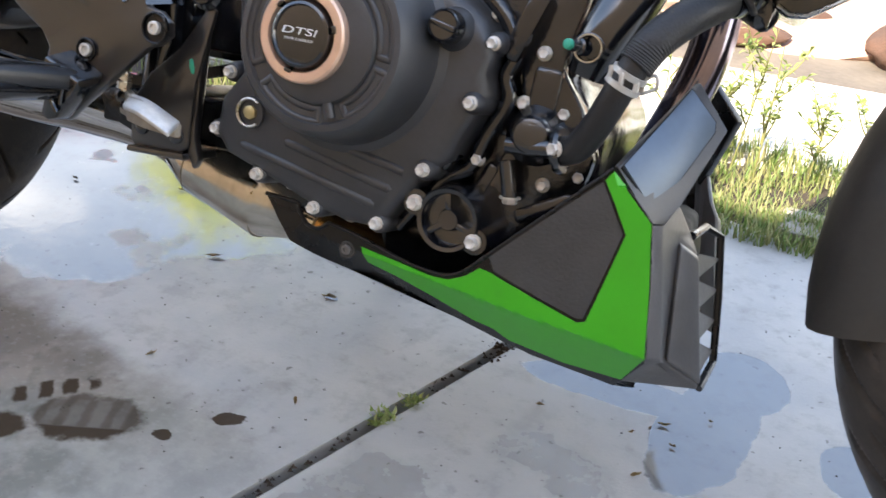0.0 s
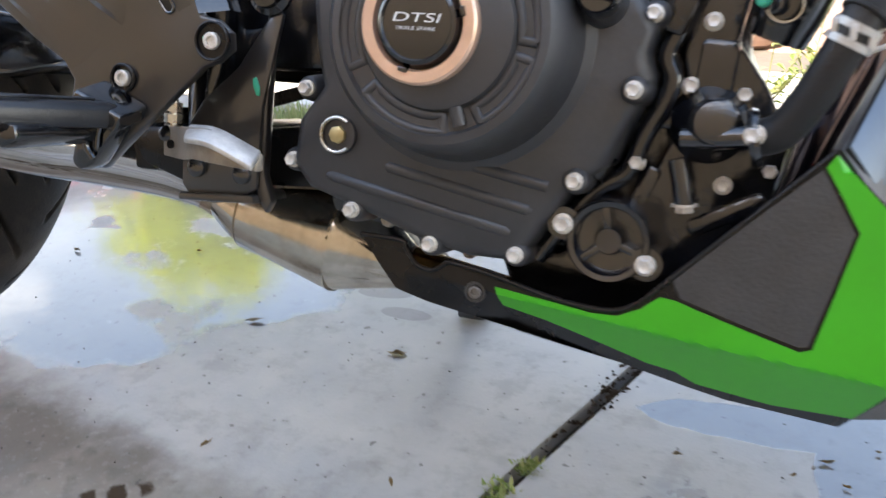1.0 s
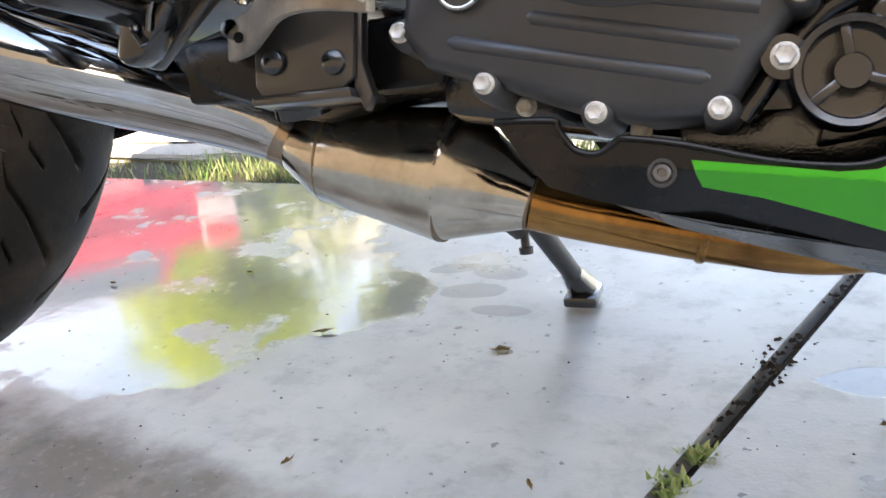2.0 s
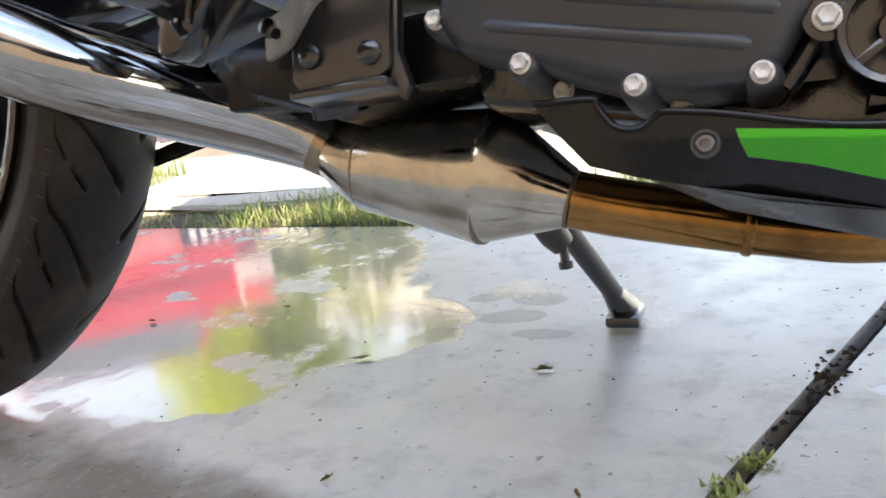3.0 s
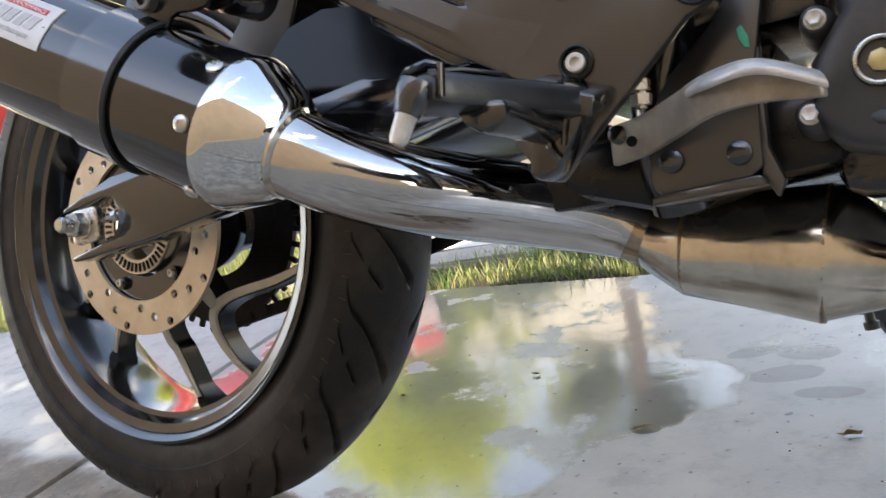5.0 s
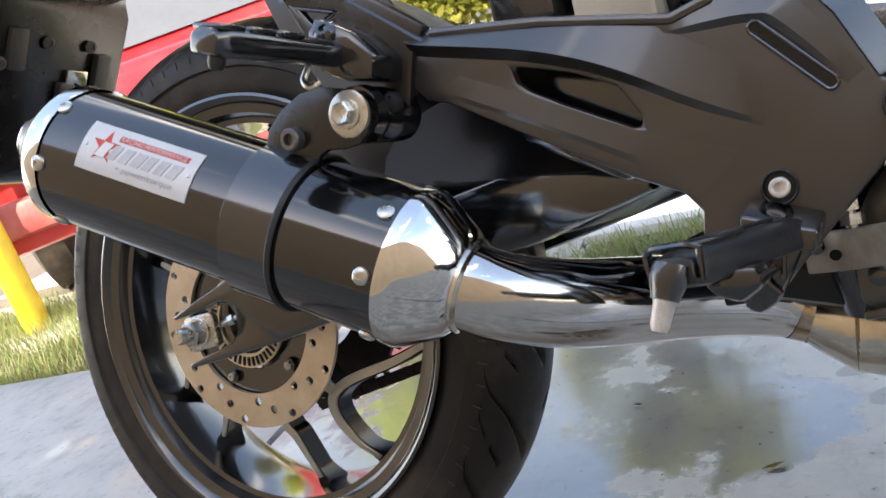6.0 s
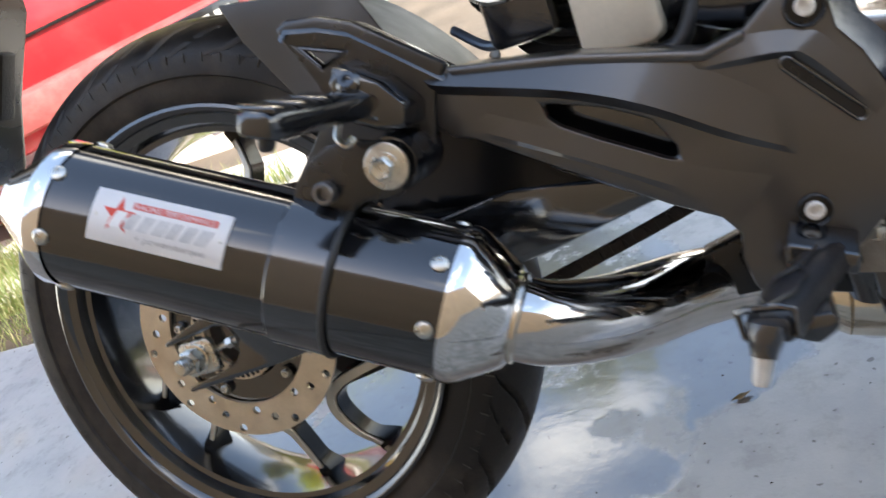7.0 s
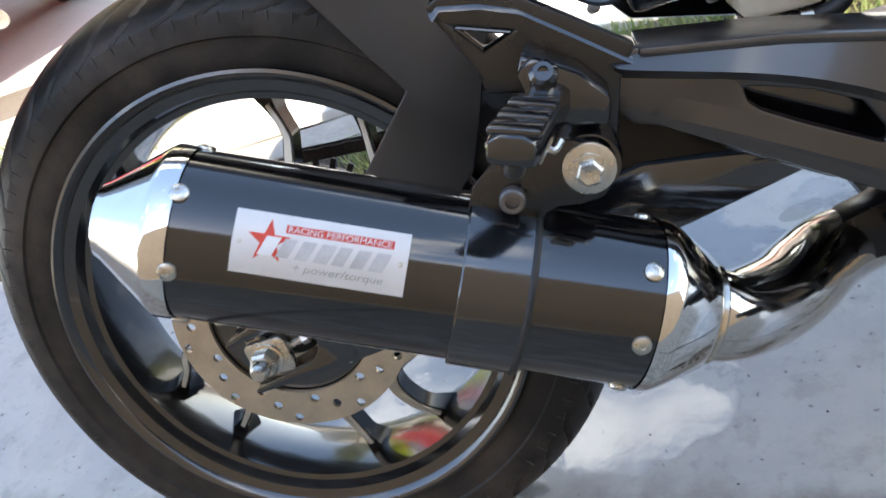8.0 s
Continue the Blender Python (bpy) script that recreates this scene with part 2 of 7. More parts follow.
M_YELLOW = mat("chipped_yellow_paint", (0.72, 0.47, 0.03), 0.5, 0.0, 0.12, 14, 0.15, (0.20, 0.13, 0.05), 0.35)
M_WALL = mat("cream_wall_paint", (0.42, 0.30, 0.195), 0.8, 0.0, 0.12, 2, 0.4, (0.30, 0.215, 0.14), 0.4, dirt_scale=1.2)
M_ROAD = mat("pale_sun_bleached_concrete", (0.62, 0.59, 0.54), 0.8, 0.0, 0.12, 5, 0.4, (0.45, 0.40, 0.33), 0.4, dirt_scale=2.5)
M_DIRT = mat("trodden_tan_earth", (0.15, 0.125, 0.10), 0.9, 0.0, 0.35, 6, 0.8, (0.22, 0.175, 0.135), 0.6, dirt_scale=2.0)
M_REDSOIL = mat("pale_reddish_sand", (0.50, 0.33, 0.27), 0.85, 0.0, 0.25, 9, 0.8, (0.20, 0.10, 0.07), 0.7, dirt_scale=5)
# dark brown for the shadowed patches on the sand
M_SHADOWSOIL = mat("brown_shadow_soil", (0.085, 0.045, 0.030), 0.85, 0.0, 0.4, 14, 0.8, (0.20, 0.11, 0.075), 0.5, dirt_scale=8)
M_SOIL = mat("dark_soil", (0.045, 0.033, 0.024), 0.95, 0.0, 0.4, 30, 0.8)
M_KERB = mat("weathered_kerb_concrete", (0.36, 0.33, 0.29), 0.7, 0.0, 0.25, 12, 0.6, (0.16, 0.14, 0.11), 0.5)
M_CLAD = mat("light_house_plaster", (0.50, 0.47, 0.41), 0.85, 0.0, 0.12, 3, 0.4)


def leaf_mat(name, a, b, rough=0.55, through_light=0.35):
    m = bpy.data.materials.new(name)
    m.use_nodes = True
    nt = m.node_tree
    p = nt.nodes["Principled BSDF"]
    geo = nt.nodes.new("ShaderNodeNewGeometry")
    mx = nt.nodes.new("ShaderNodeMix")
    mx.data_type = "RGBA"
    mx.inputs["A"].default_value, mx.inputs["B"].default_value = (*a, 1), (*b, 1)
    nt.links.new(geo.outputs["Random Per Island"], mx.inputs["Factor"])
    nt.links.new(mx.outputs["Result"], p.inputs["Base Color"])
    p.inputs["Roughness"].default_value = rough
    p.inputs["Subsurface Weight"].default_value = 0.0
    tr = nt.nodes.new("ShaderNodeBsdfTranslucent")
    nt.links.new(mx.outputs["Result"], tr.inputs["Color"])
    ms = nt.nodes.new("ShaderNodeMixShader")
    ms.inputs[0].default_value = through_light
    nt.links.new(p.outputs["BSDF"], ms.inputs[1])
    nt.links.new(tr.outputs["BSDF"], ms.inputs[2])
    nt.links.new(ms.outputs["Shader"], nt.nodes["Material Output"].inputs["Surface"])
    return m


M_GRASS = leaf_mat("fresh_and_dry_grass", (0.13, 0.23, 0.05), (0.36, 0.33, 0.16))
M_WEED = leaf_mat("weed_leaves", (0.17, 0.26, 0.06), (0.42, 0.44, 0.18))
M_TREE = leaf_mat("yellow_green_tree_leaves", (0.46, 0.56, 0.015), (0.80, 0.80, 0.04), 0.55, 0.6)
M_TREE2 = leaf_mat("olive_tree_leaves", (0.17, 0.21, 0.03), (0.38, 0.36, 0.08), 0.55, 0.5)
M_STEM = mat("weed_stem", (0.20, 0.20, 0.07), 0.7, 0.0, 0.3, 60, 0.1)
M_BARK = mat("tree_bark", (0.12, 0.085, 0.06), 0.9, 0.0, 0.35, 20, 0.6)
M_DRYLEAF = mat("dry_fallen_leaf", (0.26, 0.17, 0.06), 0.6, 0.0, 0.35, 60, 0.2)


def wet_concrete():
    """Old concrete under a film of rain water: puddles lie smooth, the rest is damp, one patch has dried to a muddy tan."""
    m = bpy.data.materials.new("wet_grey_concrete")
    m.use_nodes = True
    nt = m.node_tree
    L = nt.links.new
    b = nt.nodes["Principled BSDF"]
    tc = nt.nodes.new("ShaderNodeTexCoord")

    def noise_node(scale, detail=5.0, rough=0.55):
        n = nt.nodes.new("ShaderNodeTexNoise")
        n.inputs["Scale"].default_value, n.inputs["Detail"].default_value, n.inputs["Roughness"].default_value = scale, detail, rough
        L(tc.outputs["Object"], n.inputs["Vector"])
        return n.outputs["Fac"]

    def rng(v, a, z, lo=0.0, hi=1.0, smooth=True):
        n = nt.nodes.new("ShaderNodeMapRange")
        n.interpolation_type = "SMOOTHSTEP" if smooth else "LINEAR"
        n.inputs["From Min"].default_value, n.inputs["From Max"].default_value = a, z
        n.inputs["To Min"].default_value, n.inputs["To Max"].default_value = lo, hi
        L(v, n.inputs["Value"])
        return n.outputs["Result"]

    def math_node(op, a, c=None, d=None):
        n = nt.nodes.new("ShaderNodeMath")
        n.operation = op
        for k, v in enumerate((a, c, d)):
            if v is None:
                continue
            if isinstance(v, (int, float)):
                n.inputs[k].default_value = v
            else:
                L(v, n.inputs[k])
        return n.outputs[0]

    def mixc(f, a, c):
        n = nt.nodes.new("ShaderNodeMix")
        n.data_type = "RGBA"
        L(f, n.inputs["Factor"])
        for k, v in (("A", a), ("B", c)):
            if isinstance(v, tuple):
                n.inputs[k].default_value = (*v, 1)
            else:
                L(v, n.inputs[k])
        return n.outputs["Result"]

    sep = nt.nodes.new("ShaderNodeSeparateXYZ")
    L(tc.outputs["Object"], sep.inputs[0])
    big, mid, fine, grain = noise_node(1.7, 4), noise_node(7, 6, 0.6), noise_node(45, 5), noise_node(300, 3)
    crisp = noise_node(16, 8, 0.6)
    X, Y = sep.outputs["X"], sep.outputs["Y"]

    def turned(cx, cy, deg):
        """Places along and across an axis turned by deg, from (cx, cy)."""
        c, n = math.cos(radians(deg)), math.sin(radians(deg))
        dx, dy = math_node("SUBTRACT", X, cx), math_node("SUBTRACT", Y, cy)
        u = math_node("ADD", math_node("MULTIPLY", dx, c), math_node("MULTIPLY", dy, n))
        v = math_node("SUBTRACT", math_node("MULTIPLY", dy, c), math_node("MULTIPLY", dx, n))
        return u, v

    def pool(cx, cy, rx, ry, ragged, deg=0.0, soft=0.22, rag=None):
        """1 inside a ragged ellipse."""
        u, v = turned(cx, cy, deg)
        u, v = math_node("DIVIDE", u, rx), math_node("DIVIDE", v, ry)
        d = math_node("ADD", math_node("MULTIPLY", u, u), math_node("MULTIPLY", v, v))
        d = math_node("ADD", d, math_node("MULTIPLY", math_node("SUBTRACT", mid if rag is None else rag, 0.5), ragged))
        return rng(d, 1.0 + soft, 1.0 - soft)

    # the dried patch: towards the house and the back of the motorcycle
    edge = math_node("ADD", math_node("MULTIPLY", X, 0.16), Y)
    edge = math_node("ADD", edge, math_node("MULTIPLY", math_node("SUBTRACT", mid, 0.5), 0.16))
    along = math_node("ADD", X, math_node("MULTIPLY", math_node("SUBTRACT", big, 0.5), 0.5))
    dry = math_node("MULTIPLY", rng(edge, 0.135, 0.07), rng(along, 0.86, 0.5))
    near = math_node("ADD", Y, math_node("MULTIPLY", math_node("SUBTRACT", big, 0.5), 0.3))
    dry = math_node("MAXIMUM", dry, rng(near, -0.14, -0.30))
    # standing water: a wide sheet under the rear of the motorcycle, whose east bank runs in and out
    bank = nt.nodes.new("ShaderNodeFloatCurve")
    L(Y, bank.inputs["Value"])
    cv = bank.mapping.curves[0]
    for k, (y, x) in enumerate(((0.0, 0.24), (0.10, 0.285), (0.147, 0.36), (0.19, 0.39), (0.25, 0.425), (0.285, 0.47), (0.36, 0.515), (0.46, 0.42), (0.60, 0.35), (0.74, 0.27), (1.0, 0.2))):
        if k < 2:
            cv.points[k].location = (y, x)
        else:
            cv.points.new(y, x)
    for q in cv.points:
        q.handle_type = "AUTO_CLAMPED"
    bank.mapping.update()
    ragged = math_node("ADD", math_node("MULTIPLY", math_node("SUBTRACT", crisp, 0.5), 0.10), math_node("MULTIPLY", math_node("SUBTRACT", mid, 0.5), 0.12))
    inside = math_node("ADD", math_node("SUBTRACT", bank.outputs["Value"], X), ragged)
    sheet_water = math_node("MULTIPLY", rng(inside, -0.008, 0.020), rng(math_node("ADD", Y, ragged), 0.085, 0.125))
    sheet_water = math_node("MULTIPLY", sheet_water, rng(math_node("ADD", X, math_node("MULTIPLY", ragged, 2.0)), -0.40, -0.30))
    # islands of damp concrete that stand out of the sheet
    island = rng(noise_node(6.5, 7, 0.62), 0.54, 0.60)
    sheet_water = math_node("MULTIPLY", sheet_water, math_node("SUBTRACT", 1.0, math_node("MULTIPLY", island, 0.7)))
    pools = math_node("MAXIMUM", pool(1.098, 0.235, 0.048, 0.115, 1.1, -8, 0.06, crisp), pool(0.995, 0.258, 0.115, 0.030, 1.2, 4, 0.06, crisp))
    for q in (pool(1.118, 0.345, 0.050, 0.060, 1.1, 20, 0.06, crisp), pool(1.245, 0.245, 0.035, 0.045, 1.2, 0, 0.08, crisp), pool(0.431, 0.264, 0.016, 0.010, 1.0, 0, 0.1, crisp), pool(0.62, 0.254, 0.009, 0.006, 1.0, 0, 0.1, crisp)):
        pools = math_node("MAXIMUM", pools, q)
    pools = math_node("MAXIMUM", pools, sheet_water)
    puddle = math_node("MAXIMUM", pools, math_node("MULTIPLY", rng(math_node("ADD", big, math_node("MULTIPLY", mid, 0.35)), 0.76, 0.80), 0.5))
    puddle = math_node("MULTIPLY", puddle, math_node("SUBTRACT", 1.0, dry))
    col = mixc(rng(mid, 0.35, 0.68), (0.33, 0.33, 0.33), (0.42, 0.415, 0.40))
    col = mixc(rng(big, 0.45, 0.62, 0, 0.45), col, (0.45, 0.435, 0.405))
    col = mixc(rng(fine, 0.55, 0.8, 0, 0.5), col, (0.16, 0.15, 0.14))
    tan = mixc(rng(mid, 0.42, 0.66), (0.150, 0.122, 0.098), (0.245, 0.205, 0.168))
    tan = mixc(rng(fine, 0.5, 0.7, 0, 0.6), tan, (0.10, 0.085, 0.068))
    pale = mixc(rng(crisp, 0.40, 0.62), (0.17, 0.165, 0.14), (0.30, 0.285, 0.25))
    pale = mixc(rng(noise_node(11, 6, 0.65), 0.52, 0.66, 0, 0.7), pale, (0.31, 0.275, 0.24))
    tan = mixc(rng(math_node("ADD", math_node("SUBTRACT", Y, math_node("MULTIPLY", X, 0.45)), math_node("MULTIPLY", math_node("SUBTRACT", mid, 0.5), 0.2)), -0.19, -0.30), tan, pale)
    col = mixc(dry, col, tan)
    blotch = noise_node(19, 8, 0.68)
    col = mixc(rng(blotch, 0.50, 0.66, 0, 0.35), col, (0.20, 0.195, 0.185))
    col = mixc(rng(noise_node(120, 4, 0.6), 0.54, 0.66, 0, 0.14), col, (0.44, 0.43, 0.40))
    specks = rng(noise_node(90, 2, 0.4), 0.71, 0.74)
    col = mixc(math_node("MULTIPLY", specks, 0.7), col, (0.07, 0.06, 0.05))
    col = mixc(math_node("MULTIPLY", puddle, 0.68), col, (0.11, 0.11, 0.11))
    # a muddy print of a boot sole and a few drips beside it
    u, v = turned(0.530, -0.064, 24)
    bars = rng(math_node("SINE", math_node("MULTIPLY_ADD", fine, 3.4, math_node("MULTIPLY", u, 260.0))), -0.4, 0.9, 0.78, 1.0)
    tread = math_node("MAXIMUM", math_node("MULTIPLY", bars, 0.80), rng(v, -0.010, -0.018))
    tread = math_node("MAXIMUM", tread, rng(u, 0.026, 0.044, 0, 0.85))
    tread = math_node("MAXIMUM", tread, rng(v, 0.020, 0.027, 0, 0.75))
    sole = math_node("MULTIPLY", pool(0.530, -0.064, 0.060, 0.034, 2.0, 24, 0.30, fine), tread)
    u2, v2 = turned(0.462, -0.052, 43)
    bars2 = rng(math_node("SINE", math_node("MULTIPLY_ADD", fine, 4.0, math_node("MULTIPLY", u2, 250.0))), -0.6, 0.4)
    sole = math_node("MAXIMUM", sole, math_node("MULTIPLY", pool(0.462, -0.052, 0.062, 0.014, 2.2, 43, 0.35, fine), bars2))
    sole = math_node("MAXIMUM", sole, pool(0.462, -0.118, 0.036, 0.020, 2.2, 40, 0.3, fine))
    sole = math_node("MAXIMUM", sole, pool(0.656, 0.004, 0.020, 0.008, 5.0, 15, 0.2, fine))
    sole = math_node("MAXIMUM", sole, pool(0.614, -0.048, 0.011, 0.008, 4.0, 0, 0.2, fine))
    col = mixc(math_node("MULTIPLY", sole, 0.95), col, (0.046, 0.030, 0.018))
    # a damp blot by the side stand
    blot = pool(0.500, 0.445, 0.030, 0.014, 1.2, 20, 0.1, crisp)
    for q in (pool(0.560, 0.440, 0.034, 0.020, 1.2, -10, 0.1, crisp), pool(0.545, 0.385, 0.036, 0.020, 1.2, 10, 0.1, crisp), pool(0.590, 0.340, 0.034, 0.014, 1.2, 0, 0.1, crisp)):
        blot = math_node("MAXIMUM", blot, q)
    col = mixc(math_node("MULTIPLY", blot, 0.55), col, (0.13, 0.128, 0.125))
    L(col, b.inputs["Base Color"])
    damp = math_node("ADD", rng(mid, 0.35, 0.7, 0.28, 0.44), rng(blotch, 0.42, 0.62, 0.0, 0.12))
    r = math_node("MULTIPLY", damp, math_node("SUBTRACT", 1.0, math_node("MULTIPLY", puddle, 0.86)))
    r = math_node("ADD", r, math_node("MULTIPLY", dry, 0.42))
    # rough, merely damp concrete behind the rear wheel
    west = math_node("ADD", X, math_node("MULTIPLY", math_node("SUBTRACT", mid, 0.5), 0.35))
    matt = math_node("MULTIPLY", rng(west, 0.20, 0.08), math_node("SUBTRACT", 1.0, puddle))
    r = math_node("ADD", r, math_node("MULTIPLY", matt, 0.24))
    r = math_node("ADD", r, math_node("MULTIPLY", sole, 0.3))
    L(r, b.inputs["Roughness"])
    L(rng(puddle, 0.0, 1.0, 1.5, 1.78), b.inputs["IOR"])
    L(math_node("MULTIPLY", rng(puddle, 0.0, 1.0, 0.75, 1.0), math_node("SUBTRACT", 1.0, math_node("MULTIPLY", sole, 0.85))), b.inputs["Specular IOR Level"])
    h = math_node("ADD", math_node("MULTIPLY", fine, 0.5), math_node("MULTIPLY", grain, 0.25))
    h = math_node("MULTIPLY", h, math_node("SUBTRACT", 1.0, math_node("MULTIPLY", puddle, 0.86)))
    h = math_node("ADD", h, math_node("MULTIPLY", math_node("MULTIPLY", noise_node(30, 4, 0.6), puddle), 0.30))
    bp = nt.nodes.new("ShaderNodeBump")
    bp.inputs["Strength"].default_value, bp.inputs["Distance"].default_value = 0.22, 0.003
    L(h, bp.inputs["Height"])
    L(bp.outputs["Normal"], b.inputs["Normal"])
    return m


M_WET = wet_concrete()


# ---- mesh helpers ----
def finish(bm, name, material, parent=None, label="", smooth=35.0):
    """One mesh object from a bmesh; smooth: the angle up to which edges are shaded soft."""
    bmesh.ops.recalc_face_normals(bm, faces=bm.faces)
    me = bpy.data.meshes.new(name)
    bm.to_mesh(me)
    bm.free()
    me.materials.append(material)
    if smooth:
        me.polygons.foreach_set("use_smooth", [True] * len(me.polygons))
        me.set_sharp_from_angle(angle=radians(smooth))
    ob = new(name, me)
    if parent is not None:
        ob.parent = parent
    if label:
        ob["label"] = label
    return ob


def part(name, bm, material, parent, label="", smooth=35.0):
    return finish(bm, name, material, parent, label, smooth)


def bevelled(bm, width, segs=2, angle=30.0):
    edges = [e for e in bm.edges if len(e.link_faces) == 2 and e.calc_face_angle(0) > radians(angle)]
    if edges and width:
        bmesh.ops.bevel(bm, geom=edges, offset=width, segments=segs, profile=0.5, affect="EDGES", clamp_overlap=True)
    return bm


def prism(pts, y0, y1, bevel=0.0, segs=2, bm=None):
    """A plate with the outline pts in (x, z), from y0 to y1."""
    own = bmesh.new()
    lo = [own.verts.new((x, y0, z)) for x, z in pts]
    hi = [own.verts.new((x, y1, z)) for x, z in pts]
    own.faces.new(lo)
    own.faces.new(hi[::-1])
    n = len(pts)
    for i in range(n):
        own.faces.new((lo[i], lo[(i + 1) % n], hi[(i + 1) % n], hi[i]))
    bmesh.ops.recalc_face_normals(own, faces=own.faces)
    bevelled(own, bevel, segs)
    return joined(bm, own)


def joined(bm, own):
    if bm is None:
        return own
    me = bpy.data.meshes.new("tmp")
    own.to_mesh(me)
    own.free()
    bm.from_mesh(me)
    bpy.data.meshes.remove(me)
    return bm


def axes(d):
    d = Vector(d).normalized()
    s = Vector((0, 0, 1)) if abs(d.z) < 0.9 else Vector((1, 0, 0))
    a = d.cross(s).normalized()
    return d, a, d.cross(a).normalized()


def lathe(prof, origin, d, segs=32, bm=None, cap=True):
    """A turned body: prof holds (height along d, radius)."""
    own = bmesh.new()
    d, a, b = axes(d)
    o = Vector(origin)
    rings = []
    for h, r in prof:
        if r < 1e-6:
            rings.append([own.verts.new(o + d * h)])
        else:
            rings.append([own.verts.new(o + d * h + (a * math.cos(t) + b * math.sin(t)) * r) for t in (2 * math.pi * i / segs for i in range(segs))])
    for p, q in zip(rings[:-1], rings[1:]):
        for i in range(segs):
            j = (i + 1) % segs
            if len(p) == 1 and len(q) == 1:
                continue
            if len(p) == 1:
                own.faces.new((p[0], q[i], q[j]))
            elif len(q) == 1:
                own.faces.new((p[i], p[j], q[0]))
            else:
                own.faces.new((p[i], p[j], q[j], q[i]))
    if cap:
        for r in (rings[0], rings[-1]):
            if len(r) > 2:
                own.faces.new(r)
    bmesh.ops.recalc_face_normals(own, faces=own.faces)
    return joined(bm, own)


def curve_pts(pts, n=8):
    """Catmull-Rom through tuples of any length."""
    P = [np.array(p, float) for p in pts]
    P = [2 * P[0] - P[1]] + P + [2 * P[-1] - P[-2]]
    out = []
    for i in range(1, len(P) - 2):
        for k in range(n):
            t = k / n
            out.append(0.5 * (2 * P[i] + (P[i + 1] - P[i - 1]) * t + (2 * P[i - 1] - 5 * P[i] + 4 * P[i + 1] - P[i + 2]) * t * t + (3 * P[i] - P[i - 1] - 3 * P[i + 1] + P[i + 2]) * t ** 3))
    out.append(P[-2])
    return out


def tube(pts, r=None, segs=16, n=8, bm=None, cap=True, flat=1.0):
    """A bent tube along (x, y, z) or, where the radius varies, (x, y, z, r)."""
    own = bmesh.new()
    C = curve_pts(pts, n) if n else [np.array(p, float) for p in pts]
    rings, up = [], None
    for i, c in enumerate(C):
        t = Vector((C[min(i + 1, len(C) - 1)] - C[max(i - 1, 0)])[:3]).normalized()
        if up is None:
            _, a, b = axes(t)
        else:
            a = (up - t * up.dot(t)).normalized()
            b = t.cross(a)
        up = a
        rad = r if r is not None else c[3]
        rings.append([own.verts.new(Vector(c[:3]) + (a * math.cos(s) + b * math.sin(s) * flat) * rad) for s in (2 * math.pi * k / segs for k in range(segs))])
    for p, q in zip(rings[:-1], rings[1:]):
        for k in range(segs):
            j = (k + 1) % segs
            own.faces.new((p[k], p[j], q[j], q[k]))
    if cap:
        own.faces.new(rings[0])
        own.faces.new(rings[-1])
    bmesh.ops.recalc_face_normals(own, faces=own.faces)
    return joined(bm, own)


def box(c, s, bevel=0.0, m=None, bm=None):
    own = bmesh.new()
    bmesh.ops.create_cube(own, size=1.0)
    bmesh.ops.scale(own, vec=s, verts=own.verts)
    bevelled(own, bevel)
    if m is not None:
        bmesh.ops.transform(own, matrix=m, verts=own.verts)
    bmesh.ops.translate(own, vec=c, verts=own.verts)
    return joined(bm, own)


def sheet(pts, fy, thick, cuts=4, bm=None):
    """A curved skin: the outline pts in (x, z) laid onto the surface y = fy(x, z), and given thickness inwards (+y)."""
    own = bmesh.new()
    f = own.faces.new([own.verts.new((x, 0, z)) for x, z in pts])
    own.normal_update()
    bmesh.ops.triangulate(own, faces=[f])
    for _ in range(cuts):
        bmesh.ops.subdivide_edges(own, edges=own.edges, cuts=1, use_grid_fill=True)
        bmesh.ops.triangulate(own, faces=own.faces)
    geo = bmesh.ops.extrude_face_region(own, geom=list(own.faces))
    back = {v for v in geo["geom"] if isinstance(v, bmesh.types.BMVert)}
    for v in own.verts:
        v.co.y = fy(v.co.x, v.co.z) + (thick if v in back else 0.0)
    bmesh.ops.recalc_face_normals(own, faces=own.faces)
    return joined(bm, own)


def hexbolt(o, d, r=0.006, h=0.006, flange=1.35, segs=20):
    """A hexagon bolt with a round flange, its head towards d."""
    bm = lathe([(0, r * flange), (h * 0.28, r * flange), (h * 0.34, r * 1.0)], o, d, segs)
    lathe([(h * 0.3, r), (h * 0.88, r), (h, r * 0.82), (h * 0.9, r * 0.5), (h * 0.9, 0)], o, d, 6, bm)
    return bm


def socket(o, d, r=0.006, h=0.006):
    """A socket-head screw, hollow in the middle."""
    return lathe([(0, r), (h * 0.85, r), (h, r * 0.86), (h, r * 0.55), (h * 0.45, r * 0.5), (h * 0.45, 0)], o, d, 18)


def empty(name, m=None):
    ob = new(name)
    ob.empty_display_size = 0.1
    if m is not None:
        ob.matrix_world = m
    return ob


# ---- the ground and what closes the place ----
def ground():
    bm = bmesh.new()
    xs = [-400, -40, -12, -6, -4, -3, -2, -1, 0, 1, 2, 3, 4, 6, 12, 40, 400]
    ys = [-400, -40, -8, -2.4, 0.5, 1.12, 1.3, 1.68, 2.0, 2.4, 3, 4, 6, 9, 14, 40, 400]
    grid = [[bm.verts.new((x, y, -0.09 if y < 1.2 else -0.035)) for x in xs] for y in ys]
    for a, b in zip(grid[:-1], grid[1:]):
        for i in range(len(xs) - 1):
            bm.faces.new((a[i], a[i + 1], b[i + 1], b[i]))
    return tagged(finish(bm, "ground", M_DIRT), "trodden tan earth around the concrete yard", "ground", kind="structure")


ground()


